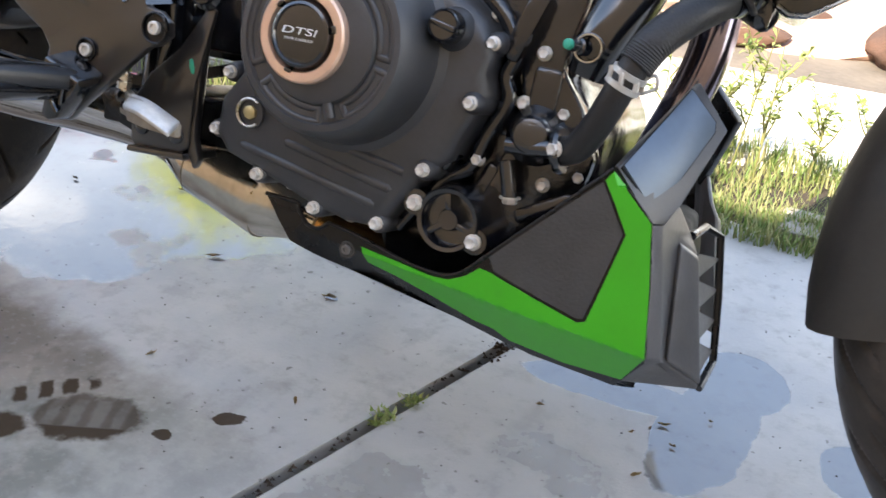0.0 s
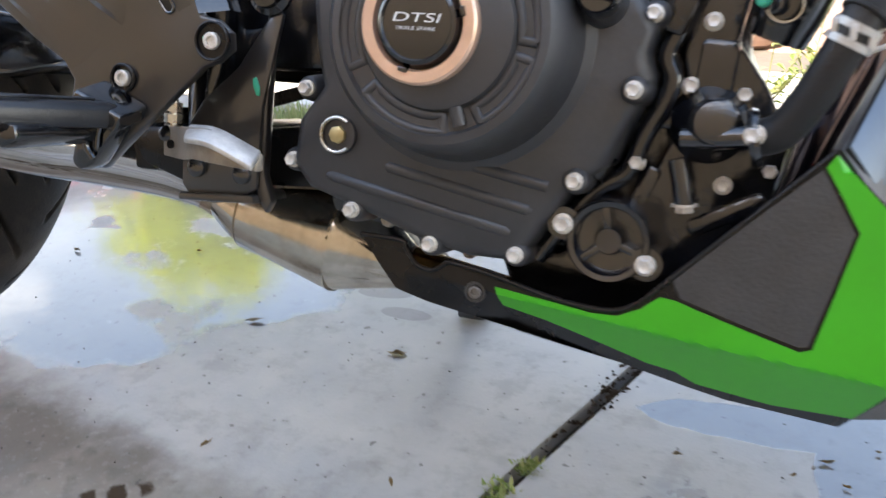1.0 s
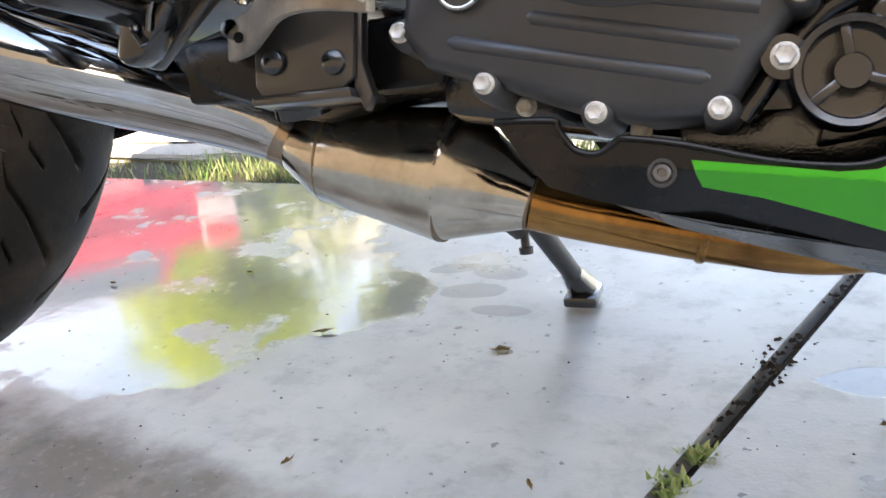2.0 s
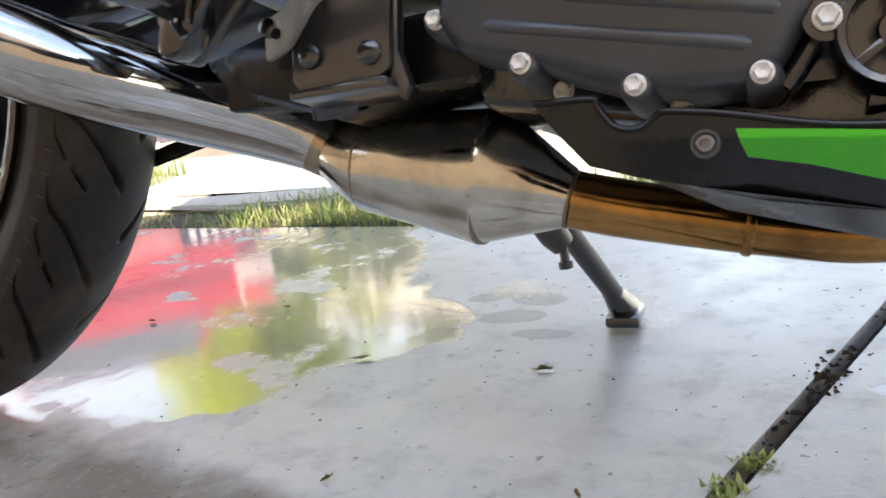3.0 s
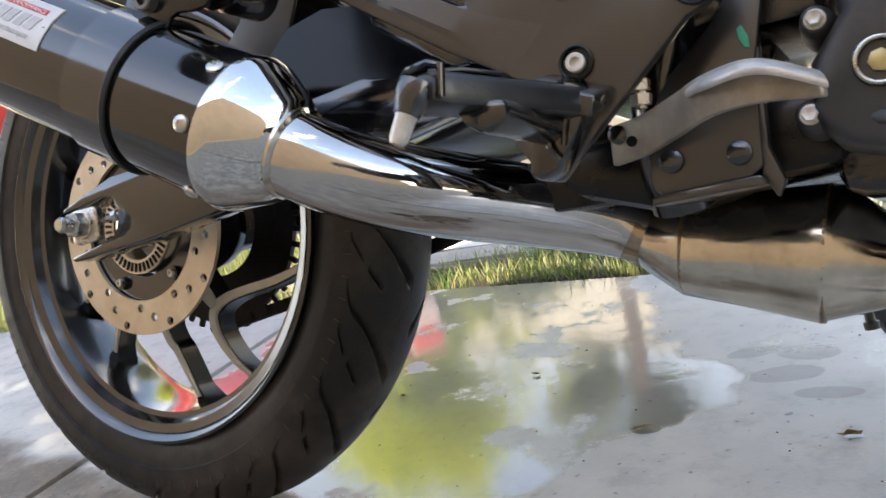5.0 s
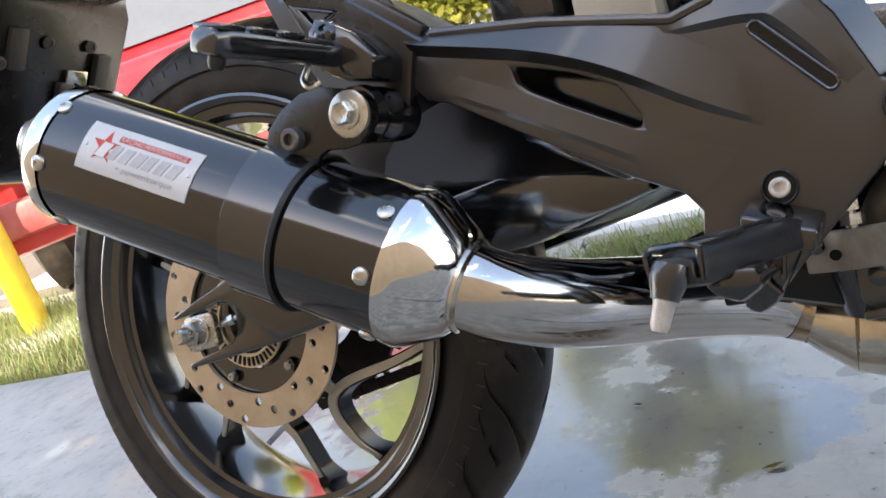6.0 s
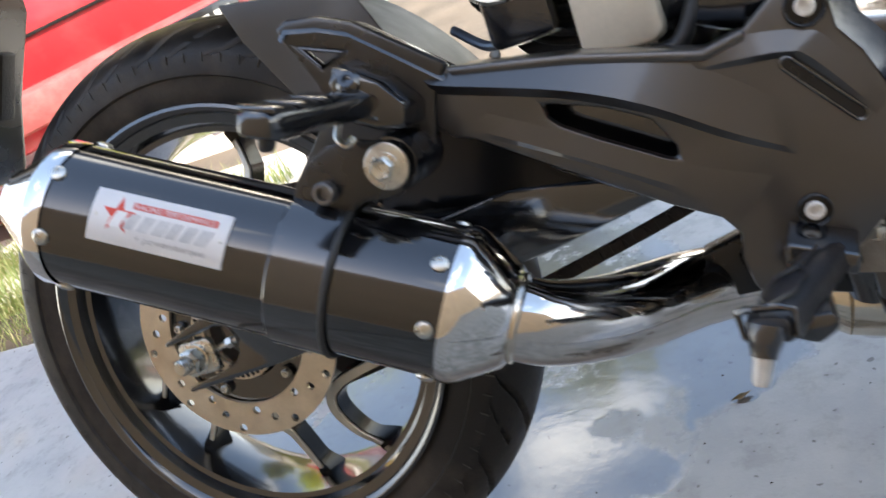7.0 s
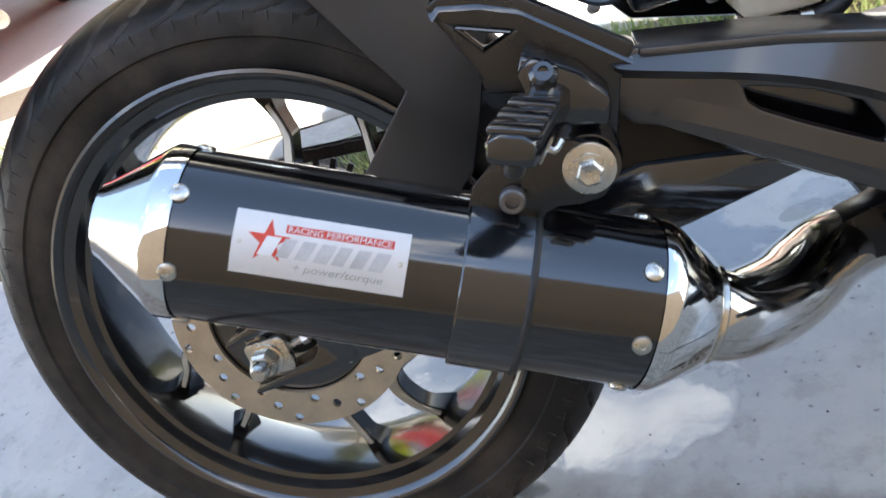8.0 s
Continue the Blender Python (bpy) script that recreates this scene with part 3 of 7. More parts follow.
def slab(pts, name="pavement"):
    own = bmesh.new()
    lo = [own.verts.new((x, y, -0.12)) for x, y in pts]
    hi = [own.verts.new((x, y, 0.0)) for x, y in pts]
    own.faces.new(lo[::-1])
    own.faces.new(hi)
    for i in range(len(pts)):
        j = (i + 1) % len(pts)
        own.faces.new((lo[i], lo[j], hi[j], hi[i]))
    bevelled(own, 0.006, 2)
    return own


# concrete slabs of the yard; soil lies in the joints between them
YARD = tagged(empty("pavement"), "wet grey concrete yard slabs with soil in the joints", "pavement", kind="structure")
G = 0.009


def ja(y):
    return 0.763 + 0.335 * y


def jb(y):
    return -0.318 - 0.10 * y


for outline in (
    [(ja(-2.3) + G, -2.3), (5, -2.3), (5, 0.62), (1.9, 0.66), (1.22, 0.70), (1.12, 0.735), (ja(0.77) + G, 0.77)],
    [(jb(-2.3) + G, -2.3), (ja(-2.3) - G, -2.3), (ja(0.765) - G, 0.765), (0.25, 0.765), (jb(0.81) + G, 0.81)],
    [(-5, -2.3), (jb(-2.3) - G, -2.3), (jb(0.81) - G, 0.81), (-1.3, 0.79), (-5, 0.70)],
):
    part("slab", slab(outline), M_WET, YARD)
part("joint_soil", box((0.3, -0.8, -0.07), (9.6, 2.9, 0.1)), M_SOIL, YARD)


def road():
    bm = bmesh.new()
    bmesh.ops.create_grid(bm, x_segments=2, y_segments=2, size=0.5)
    bmesh.ops.scale(bm, vec=(40, 0.58, 1), verts=bm.verts)
    geo = bmesh.ops.extrude_face_region(bm, geom=list(bm.faces))
    bmesh.ops.translate(bm, vec=(0, 0, 0.08), verts=[v for v in geo["geom"] if isinstance(v, bmesh.types.BMVert)])
    bmesh.ops.translate(bm, vec=(0, 1.42, -0.095), verts=bm.verts)
    bevelled(bm, 0.01)
    return tagged(finish(bm, "road", M_ROAD), "pale sunlit concrete strip behind the grass", "road", kind="structure")


road()


def kerb_stone(x0, x1, y, h, seed):
    rng = random.Random(seed)
    bm = box(((x0 + x1) / 2, y, h / 2 - 0.05), (x1 - x0, 0.10, h + 0.1), 0.012)
    bmesh.ops.subdivide_edges(bm, edges=bm.edges, cuts=2, use_grid_fill=True)
    for v in bm.verts:
        v.co += Vector((rng.uniform(-1, 1), rng.uniform(-1, 1), rng.uniform(-1, 1))) * 0.006
    return bm


k1 = finish(kerb_stone(1.10, 1.62, 0.80, 0.012, 3), "kerb", M_KERB)
tagged(k1, "broken weathered concrete kerb edge by the grass", "kerb", kind="structure")
k2 = finish(kerb_stone(-1.0, -0.02, 0.99, 0.010, 5), "kerb", M_KERB)
tagged(k2, "low pale concrete kerb behind the patchy grass", "kerb", kind="structure")

bm = box((-0.5, -2.5, 1.56), (16, 0.22, 3.12), 0.01)
tagged(finish(bm, "wall_south", M_WALL), "plain cream house wall that shades the yard", "wall", kind="structure")


# ---- the motorcycle: x ahead from the rear axle, y to its left, z up along its own middle plane ----
BIKE = empty("motorcycle", pose(0.0194, 0.0662, 0.0075, 0, 0, 2.7) @ pose(0, 0, 0, -16.0, 0, 0))
tagged(BIKE, "black naked motorcycle with green belly pan leaning on its side stand", "motorcycle")
RIGHT = (0, -1, 0)


# rear wheel -----------------------------------------------------------
def tyre_mesh(centre, R, half, bead, groove, segs=960, blocks=20, steer=None):
    """A tyre turned about the axle; its tread is cut by slanting, wavy grooves."""
    own = bmesh.new()
    prof = []
    n = 112
    for i in range(n + 1):
        a = -1 + 2 * i / n
        ang = a * radians(72)
        prof.append((math.sin(ang) / math.sin(radians(72)) * half, R - (1 - math.cos(ang)) * half * 0.86, a))
    shoulder = prof[-1][1]
    for w, r in ((1.012, shoulder - 0.008), (1.035, bead + 0.038), (1.035, bead + 0.0345), (0.985, bead + 0.0330), (0.975, bead + 0.022), (0.93, bead + 0.011), (0.86, bead + 0.005), (0.78, bead)):
        prof.append((half * w, r, 2))
        prof.insert(0, (-half * w, r, -2))
    verts = []
    pitch = 2 * math.pi / blocks
    S = [abs(a) for y, r, a in prof]
    # how far round a groove has run at each distance from the tyre's middle: one long S, and a broken short one
    run1 = np.radians(np.interp(S, [0.0, 0.12, 0.40, 0.60, 0.88, 1.0], [-19, -17, -12, -8.2, -4.5, 0]))
    run2 = np.radians(np.interp(S, [0.45, 0.70, 0.82, 0.97, 1.0], [-19.5, -15.4, -13.0, -9.5, -6.0]))
    w = radians(0.72)
    for i in range(segs):
        t = 2 * math.pi * i / segs
        row = []
        for k, (y, r, a) in enumerate(prof):
            d, s = 0.0, S[k]
            if s < 1.0:
                off = 0.5 * pitch if a > 0 else 0.0
                p1 = (t + off - run1[k] + 0.5 * pitch) % pitch - 0.5 * pitch
                p2 = (t + off - run2[k] + 0.5 * pitch) % pitch - 0.5 * pitch
                if s > 0.07:
                    d = max(0.0, 1 - abs(p1) / (w * (1.15 + 1.3 * max(0.0, 0.5 - s)))) * min(1.0, (s - 0.07) * 12)
                if 0.5 < s < 0.72 or s > 0.80:
                    d = max(d, 0.85 * max(0.0, 1 - abs(p2) / w))
            rr = r - groove * min(1.0, d * 1.7) ** 0.7
            row.append(own.verts.new((rr * math.cos(t), y, rr * math.sin(t))))
        verts.append(row)
    for i in range(segs):
        p, q = verts[i], verts[(i + 1) % segs]
        for k in range(len(prof) - 1):
            own.faces.new((p[k], q[k], q[k + 1], p[k + 1]))
    if steer is not None:
        bmesh.ops.transform(own, matrix=steer, verts=own.verts)
    bmesh.ops.translate(own, vec=centre, verts=own.verts)
    return own


def ring(prof, centre, segs=96):
    """A closed ring about the axle: prof is a closed loop of (y, radius)."""
    own = bmesh.new()
    rows = []
    for i in range(segs):
        t = 2 * math.pi * i / segs
        rows.append([own.verts.new((centre[0] + r * math.cos(t), centre[1] + y, centre[2] + r * math.sin(t))) for y, r in prof])
    for i in range(segs):
        p, q = rows[i], rows[(i + 1) % segs]
        for k in range(len(prof)):
            j = (k + 1) % len(prof)
            own.faces.new((p[k], q[k], q[j], p[j]))
    bmesh.ops.recalc_face_normals(own, faces=own.faces)
    return own


AX = (0.0, 0.0, 0.30)
RIM = [(-0.0505, 0.2195), (-0.0515, 0.2225), (-0.0575, 0.2225), (-0.0585, 0.2195), (-0.0560, 0.2150), (-0.0520, 0.2125), (-0.0490, 0.2035), (-0.0400, 0.1990), (-0.0385, 0.1935), (-0.022, 0.1905), (0.0, 0.1888), (0.022, 0.1893), (0.040, 0.1925), (0.047, 0.197), (0.053, 0.206), (0.056, 0.216), (0.054, 0.221), (0.050, 0.218), (0.034, 0.205), (0.012, 0.192), (-0.012, 0.192), (-0.034, 0.205)]
wheel = part("rear_wheel", ring(RIM, AX), M_RIM, BIKE, "satin black cast alloy wheel with machined spoke edges")
part("tyre", tyre_mesh(AX, 0.300, 0.057, 0.214, 0.0065), M_RUBBER, wheel, "worn dusty black tyre with wavy grooves", smooth=50)
# the wheel stands a little off the motorcycle's middle plane
SET = Matrix.Translation((-0.004, 0.011, 0.302)) @ Matrix.Rotation(radians(-1.9), 4, "Z") @ Matrix.Translation((0, 0, -0.30))
bm = bmesh.new()
for k in range(84):
    own = box((0.2645, -0.0577, 0), (0.0085, 0.0010, 0.0009), 0.0002)
    bmesh.ops.transform(own, matrix=Matrix.Translation(AX) @ Matrix.Rotation(-2 * math.pi * k / 84, 4, "Y"), verts=own.verts)
    joined(bm, own)
part("shoulder_ticks", bm, M_GREY, wheel, "dusty moulded ticks round the tyre's shoulder")
for ob in [wheel, *wheel.children]:
    ob.data.transform(SET)
bm = lathe([(-0.045, 0.030), (-0.045, 0.046), (-0.03, 0.050), (0.03, 0.050), (0.05, 0.045), (0.05, 0.030)], AX, (0, 1, 0), 40)
part("hub", bm, M_RIM, wheel)


def spoke(run):
    """One arm along (radius, degrees, half width): a deep dark web, flared where it meets the rim, under a machined bright face."""
    body, face = bmesh.new(), bmesh.new()
    P = curve_pts([(r * math.cos(radians(a)), w, r * math.sin(radians(a))) for r, a, w in run], 6)
    W = [p[1] for p in P]
    C = [Vector((p[0], 0, p[2])) for p in P]
    o = Vector(AX)
    rb, rf = [], []
    for k, c in enumerate(C):
        d = (C[min(k + 1, len(C) - 1)] - C[max(k - 1, 0)]).normalized()
        n = Vector((-d.z, 0, d.x))
        w = W[k]
        foot = min(max((c.length - 0.168) / 0.020, 0.0), 1.0) ** 1.5
        y0 = -0.028 + 0.031 * min(max((c.length - 0.104) / 0.08, 0.0), 1.0)
        deep = w * 0.9 + 0.0015 + 0.012 * foot
        rb.append([body.verts.new(o + c + n * f + Vector((0, y, 0))) for f, y in ((deep, y0 + 0.026), (w * 0.95 + 0.0012 + 0.004 * foot, y0 + 0.003), (-w * 0.95 - 0.0012 - 0.004 * foot, y0 + 0.003), (-deep, y0 + 0.026))])
        if c.length < 0.183:
            rf.append([face.verts.new(o + c + n * f + Vector((0, y, 0))) for f, y in ((w, y0 + 0.005), (w * 0.82, y0), (-w * 0.82, y0), (-w, y0 + 0.005))])
    for own, rows in ((body, rb), (face, rf)):
        for p, q in zip(rows[:-1], rows[1:]):
            for k in range(4):
                j = (k + 1) % 4
                own.faces.new((p[k], q[k], q[j], p[j]))
        own.faces.new(rows[0])
        own.faces.new(rows[-1])
        bmesh.ops.recalc_face_normals(own, faces=own.faces)
    return body, face


for run in (
    [(0.192, -15, 0.0030), (0.166, -21.5, 0.0038), (0.145, -28.7, 0.0046), (0.1175, -41, 0.0052), (0.1085, -51, 0.0056), (0.1110, -60.0, 0.0056), (0.128, -66.0, 0.0052), (0.157, -67.3, 0.0038), (0.180, -65.3, 0.0024), (0.192, -64.6, 0.0022)],
    [(0.046, -55, 0.010), (0.080, -56, 0.009), (0.106, -55, 0.006)],
    [(0.046, -106, 0.006), (0.113, -97, 0.0045), (0.130, -94, 0.0038), (0.160, -92.2, 0.0030), (0.1785, -91.4, 0.0024), (0.192, -91, 0.0022)],
    [(0.046, -142, 0.006), (0.130, -136, 0.0040), (0.165, -135.6, 0.0030), (0.192, -135.6, 0.0022)],
    [(0.046, 172, 0.006), (0.132, -171, 0.0040), (0.158, -163, 0.0030), (0.192, -157, 0.0022)],
    [(0.046, 148, 0.006), (0.130, 152, 0.0040), (0.165, 153.5, 0.0030), (0.192, 154, 0.0022)],
    [(0.046, 112, 0.006), (0.138, 121, 0.0040), (0.158, 125, 0.0030), (0.192, 129, 0.0022)],
    [(0.046, 62, 0.006), (0.140, 71, 0.0040), (0.160, 73, 0.0030), (0.192, 79.5, 0.0022)],
    [(0.046, 28, 0.006), (0.138, 40, 0.0040), (0.160, 45, 0.0030), (0.192, 54, 0.0022)],
    [(0.046, 2, 0.006), (0.130, 9, 0.0040), (0.165, 10.5, 0.0030), (0.192, 11, 0.0022)],
):
    body, edge = spoke(run)
    web = part("spoke", body, M_ARM, wheel)
    part("spoke_face", edge, M_SPOKE, web, "pale machined aluminium spoke edge")


def drilled_disc(c, r0, r1, th, y):
    """A brake disc with two staggered rows of holes, cut as real holes."""
    bm = bmesh.new()
    holes = []
    for k in range(30):
        a = 2 * math.pi * k / 30
        rr = (r0 + r1) / 2 + (0.0105 if k % 3 == 0 else -0.0095 if k % 3 == 1 else 0.0005)
        holes.append((rr, a))
    n = 30
    for k in range(n):
        rr, a = holes[k]
        a0, a1 = a - math.pi / n, a + math.pi / n
        outer = [(r1, a0 + (a1 - a0) * i / 4) for i in range(4)] + [(r1 + (r0 - r1) * i / 4, a1) for i in range(4)]
        outer += [(r0, a1 + (a0 - a1) * i / 4) for i in range(4)] + [(r0 + (r1 - r0) * i / 4, a0) for i in range(4)]
        oc = [Vector((r * math.cos(t), 0, r * math.sin(t))) for r, t in outer]
        hc = Vector((rr * math.cos(a), 0, rr * math.sin(a)))
        first = math.atan2(oc[0].z - hc.z, oc[0].x - hc.x)
        m = len(oc)
        low = None
        for yy in (y - th / 2, y + th / 2):
            ov = [bm.verts.new((c[0] + p.x, yy, c[2] + p.z)) for p in oc]
            hv = [bm.verts.new((c[0] + hc.x + 0.0043 * math.cos(first + 2 * math.pi * i / m), yy, c[2] + hc.z + 0.0043 * math.sin(first + 2 * math.pi * i / m))) for i in range(m)]
            for i in range(m):
                j = (i + 1) % m
                bm.faces.new((ov[i], ov[j], hv[j], hv[i]))
            if low is None:
                low, lowh = ov, hv
        for i in range(m):
            j = (i + 1) % m
            bm.faces.new((lowh[i], lowh[j], hv[j], hv[i]))
            if i < 4 or 8 <= i < 12:
                bm.faces.new((low[i], low[j], ov[j], ov[i]))
    bmesh.ops.remove_doubles(bm, verts=bm.verts, dist=0.00005)
    return bm


DC = (0.0, 0.0, 0.30)
disc = part("brake_disc", drilled_disc(DC, 0.074, 0.1085, 0.004, -0.056), M_DISC, wheel, "worn bronze-grey drilled brake disc", smooth=25)
bm = ring([(-0.052, 0.078), (-0.048, 0.078), (-0.048, 0.050), (-0.052, 0.050)], AX, 60)
for k in range(5):
    a = radians(20 + 72 * k)
    c = (0.064 * math.cos(a), -0.053, 0.30 + 0.064 * math.sin(a))
    lathe([(0, 0.0072), (0.004, 0.0068), (0.004, 0)], c, RIGHT, 16, bm)
part("disc_carrier", bm, M_RIM, wheel)
for k in range(5):
    a = radians(20 + 72 * k)
    part("disc_bolt", socket((0.064 * math.cos(a), -0.056, 0.30 + 0.064 * math.sin(a)), RIGHT, 0.0040, 0.004), M_ZINC, wheel)
bm = ring([(-0.0605, 0.047), (-0.0575, 0.047), (-0.0575, 0.033), (-0.0605, 0.033)], AX, 72)
part("abs_ring", bm, M_DISC, wheel, "slotted speed sensor ring")
# dark bars laid on the ring as the shade of its slots
slot_bm = box((0.0405, 0, 0), (0.009, 0.001, 0.0028))
slot_mesh = bpy.data.meshes.new("slot")
slot_bm.to_mesh(slot_mesh)
slot_bm.free()
slot_mesh.materials.append(M_HOLLOW_SHADE)
for k in range(44):
    ob = new("slot", slot_mesh)
    ob.parent = wheel
    ob.matrix_local = Matrix.Translation((0, -0.0609, 0.30)) @ Matrix.Rotation(-2 * math.pi * k / 44, 4, "Y")
bm = ring([(0.052, 0.108), (0.058, 0.108), (0.058, 0.055), (0.052, 0.055)], AX, 84)
for k in range(42):
    a = 2 * math.pi * k / 42
    own = box((0.112, 0, 0), (0.010, 0.005, 0.006), 0.001)
    bmesh.ops.transform(own, matrix=Matrix.Translation((0, 0.055, 0.30)) @ Matrix.Rotation(-a, 4, "Y"), verts=own.verts)
    joined(bm, own)
part("sprocket", bm, M_CHAIN, wheel, "dark toothed rear sprocket")

# chain ---------------------------------------------------------------
bm = bmesh.new()
path = []
for k in range(52):
    u = k / 51
    path.append(Vector((-0.02 + 0.60 * u, 0, 0.30 - 0.114 + 0.145 * u - 0.012 * math.sin(u * math.pi))))
for k in range(52):
    u = k / 51
    path.append(Vector((0.57 - 0.55 * u, 0, 0.315 + 0.040 + (0.30 + 0.114 - 0.355) * u)))
for i, p in enumerate(path):
    nxt = path[(i + 1) % len(path)]
    d = (nxt - p)
    if d.length > 0.05:
        continue
    ang = -math.atan2(d.z, d.x)
    for s in (-1, 1):
        off = 0.0045 if i % 2 else 0.0065
        own = box((0, 0, 0), (0.0135, 0.0016, 0.0125 if i % 2 else 0.0118), 0.0008)
        bmesh.ops.transform(own, matrix=Matrix.Translation(p + d / 2 + Vector((0, 0.055 + s * off, 0))) @ Matrix.Rotation(ang, 4, "Y"), verts=own.verts)
        joined(bm, own)
    lathe([(-0.006, 0.0038), (0.006, 0.0038)], p + Vector((0, 0.055, 0)), (0, 1, 0), 8, bm)
tagged(part("chain", bm, M_CHAIN, BIKE, "oily dark roller chain", smooth=0), kind="stuff")

# swing arm ------------------------------------------------------------
arm = prism([(-0.0300, 0.3165), (-0.0290, 0.3205), (0.0, 0.3300), (0.042, 0.3420), (0.15, 0.347), (0.24, 0.36), (0.33, 0.37), (0.44, 0.352), (0.44, 0.336), (0.35, 0.317), (0.26, 0.305), (0.175, 0.292), (0.09, 0.279), (0.0, 0.2710), (-0.0210, 0.2695), (-0.0220, 0.2740), (0.020, 0.2825), (0.038, 0.2880), (0.046, 0.2970), (0.047, 0.3120), (0.041, 0.3225), (0.030, 0.3248), (0.002, 0.3205)], -0.121, -0.090, 0.003)
swing = part("swing_arm", arm, M_STRAP, BIKE, "satin black swing arm with slotted axle end")
part("left_arm", prism([(-0.02, 0.325), (0.15, 0.35), (0.44, 0.350), (0.44, 0.330), (0.26, 0.30), (-0.02, 0.272)], 0.075, 0.105, 0.004), M_PLASTIC, swing)
bm = prism([(0.235, 0.425), (0.30, 0.436), (0.345, 0.424), (0.46, 0.348), (0.44, 0.338), (0.37, 0.319), (0.312, 0.317), (0.275, 0.345), (0.235, 0.385)], -0.085, 0.08, 0.02, 4)
part("crossmember", bm, M_ARM, swing, "gloss black box section with a moulded crease")
def cross_skin(x, z):
    """The box section's face: it falls back above and below a long crease."""
    d = z - (0.366 - 0.20 * (x - 0.29))
    return -0.116 + (0.30 * d - 0.8 * d * d if d > 0 else -0.80 * d + 2.0 * d * d)


CROSS = [(0.222, 0.372), (0.232, 0.410), (0.250, 0.432), (0.285, 0.440), (0.345, 0.430), (0.40, 0.402), (0.455, 0.360), (0.444, 0.337), (0.405, 0.330), (0.345, 0.320), (0.30, 0.312), (0.262, 0.325), (0.236, 0.345)]
part("cross_face", sheet(CROSS, cross_skin, 0.012, 4), M_ARM, swing, "gloss black face with a soft moulded crease", smooth=60)
part("arm_gusset", prism([(0.450, 0.284), (0.470, 0.289), (0.515, 0.302), (0.515, 0.248), (0.462, 0.248)], -0.112, -0.080, 0.004), M_PAN, swing)
part("adjuster_block", prism([(-0.013, 0.287), (-0.009, 0.284), (0.021, 0.286), (0.024, 0.290), (0.023, 0.314), (0.019, 0.318), (-0.010, 0.317), (-0.014, 0.313)], -0.125, -0.117, 0.002), M_ZINC, swing, "square zinc chain adjuster plate")
part("axle_washer", lathe([(0, 0.0135), (0.003, 0.0135), (0.0035, 0.0125), (0.0035, 0)], (0.004, -0.125, 0.302), RIGHT, 28), M_STEEL, swing)
bm = lathe([(0, 0.0122), (0.010, 0.0122), (0.012, 0.0098), (0.012, 0)], (0.004, -0.128, 0.302), RIGHT, 6)
part("axle_nut", bm, M_ZINC, swing, "zinc axle nut")
bm = lathe([(0, 0.0075)] + [(0.002 * k, 0.0075 if k % 2 else 0.0067) for k in range(1, 6)] + [(0.013, 0.0055), (0.013, 0)], (0.004, -0.139, 0.302), RIGHT, 18)
part("axle_end", bm, M_ZINC, swing, "threaded axle end")
screw = part("adjuster_screw", tube([(0.022, -0.116, 0.304), (0.050, -0.113, 0.309)], 0.0030, 10, 0), M_ZINC, swing)
part("screw_nut", lathe([(0, 0.0052), (0.006, 0.0052)], (0.034, -0.115, 0.306), (1, 0.1, 0.18), 6), M_ZINC, screw)

# muffler --------------------------------------------------------------
MF, MR = Vector((0.3198, -0.2283, 0.3162)), Vector((0.056, -0.250, 0.459))
MD = (MR - MF).normalized()
ML = (MR - MF).length
ME1 = (Vector((0, -1, 0)) - MD * MD.dot(Vector((0, -1, 0)))).normalized()
ME2 = MD.cross(ME1)
if ME2.z < 0:
    ME2 = -ME2
MRAD = 0.0515


def can(s, phi, lift=0.0):
    """A place on the muffler: s metres back from its front end, phi degrees up from the side that faces right."""
    a = radians(phi)
    return MF + MD * s + (ME1 * math.cos(a) + ME2 * math.sin(a)) * (MRAD + lift)


muffler = part("muffler", lathe([(0.011, 0.049), (0.011, MRAD), (ML, MRAD), (ML, 0.049)], MF, MD, 72), M_CANB, BIKE, "gloss black round muffler with chrome ends")
bm = lathe([(0.014, MRAD + 0.0012), (0.008, MRAD + 0.0014), (0.002, MRAD - 0.0010), (-0.023, 0.0350), (-0.0265, 0.0300)], MF, MD, 72, cap=False)
part("front_cone", bm, M_CHROME, muffler, "polished chrome cone")
bm = lathe([(-0.0255, 0.0285), (-0.0270, 0.0308), (-0.0292, 0.0308), (-0.0310, 0.0280)], MF, MD, 64, cap=False)
part("weld_bead", bm, M_STEEL, muffler)
bm = lathe([(-0.010, MRAD + 0.0013), (0.002, MRAD + 0.0015), (0.006, MRAD - 0.001), (0.038, 0.0265), (0.043, 0.0235), (0.043, 0.0185), (0.02, 0.018)], MR, MD, 72, cap=False)
part("rear_cone", bm, M_CHROME, muffler, "polished chrome outlet cone")
# flat black disc painted as the shade inside the outlet
part("outlet", lathe([(0.021, 0.0185), (0.021, 0)], MR, MD, 32), M_HOLLOW_SHADE, muffler)
for s, phis in ((0.022, (47, 0, -58, 118)), (ML - 0.012, (50, 0, -60, 110))):
    for phi in phis:
        o = can(s, phi, 0.0)
        d = (can(s, phi, 1.0) - o).normalized()
        part("rivet", lathe([(0, 0.0058), (0.0016, 0.0055), (0.0028, 0.0035), (0.003, 0.0018), (0.0022, 0.0016), (0.0022, 0)], o, d, 20), M_ZINC, muffler)


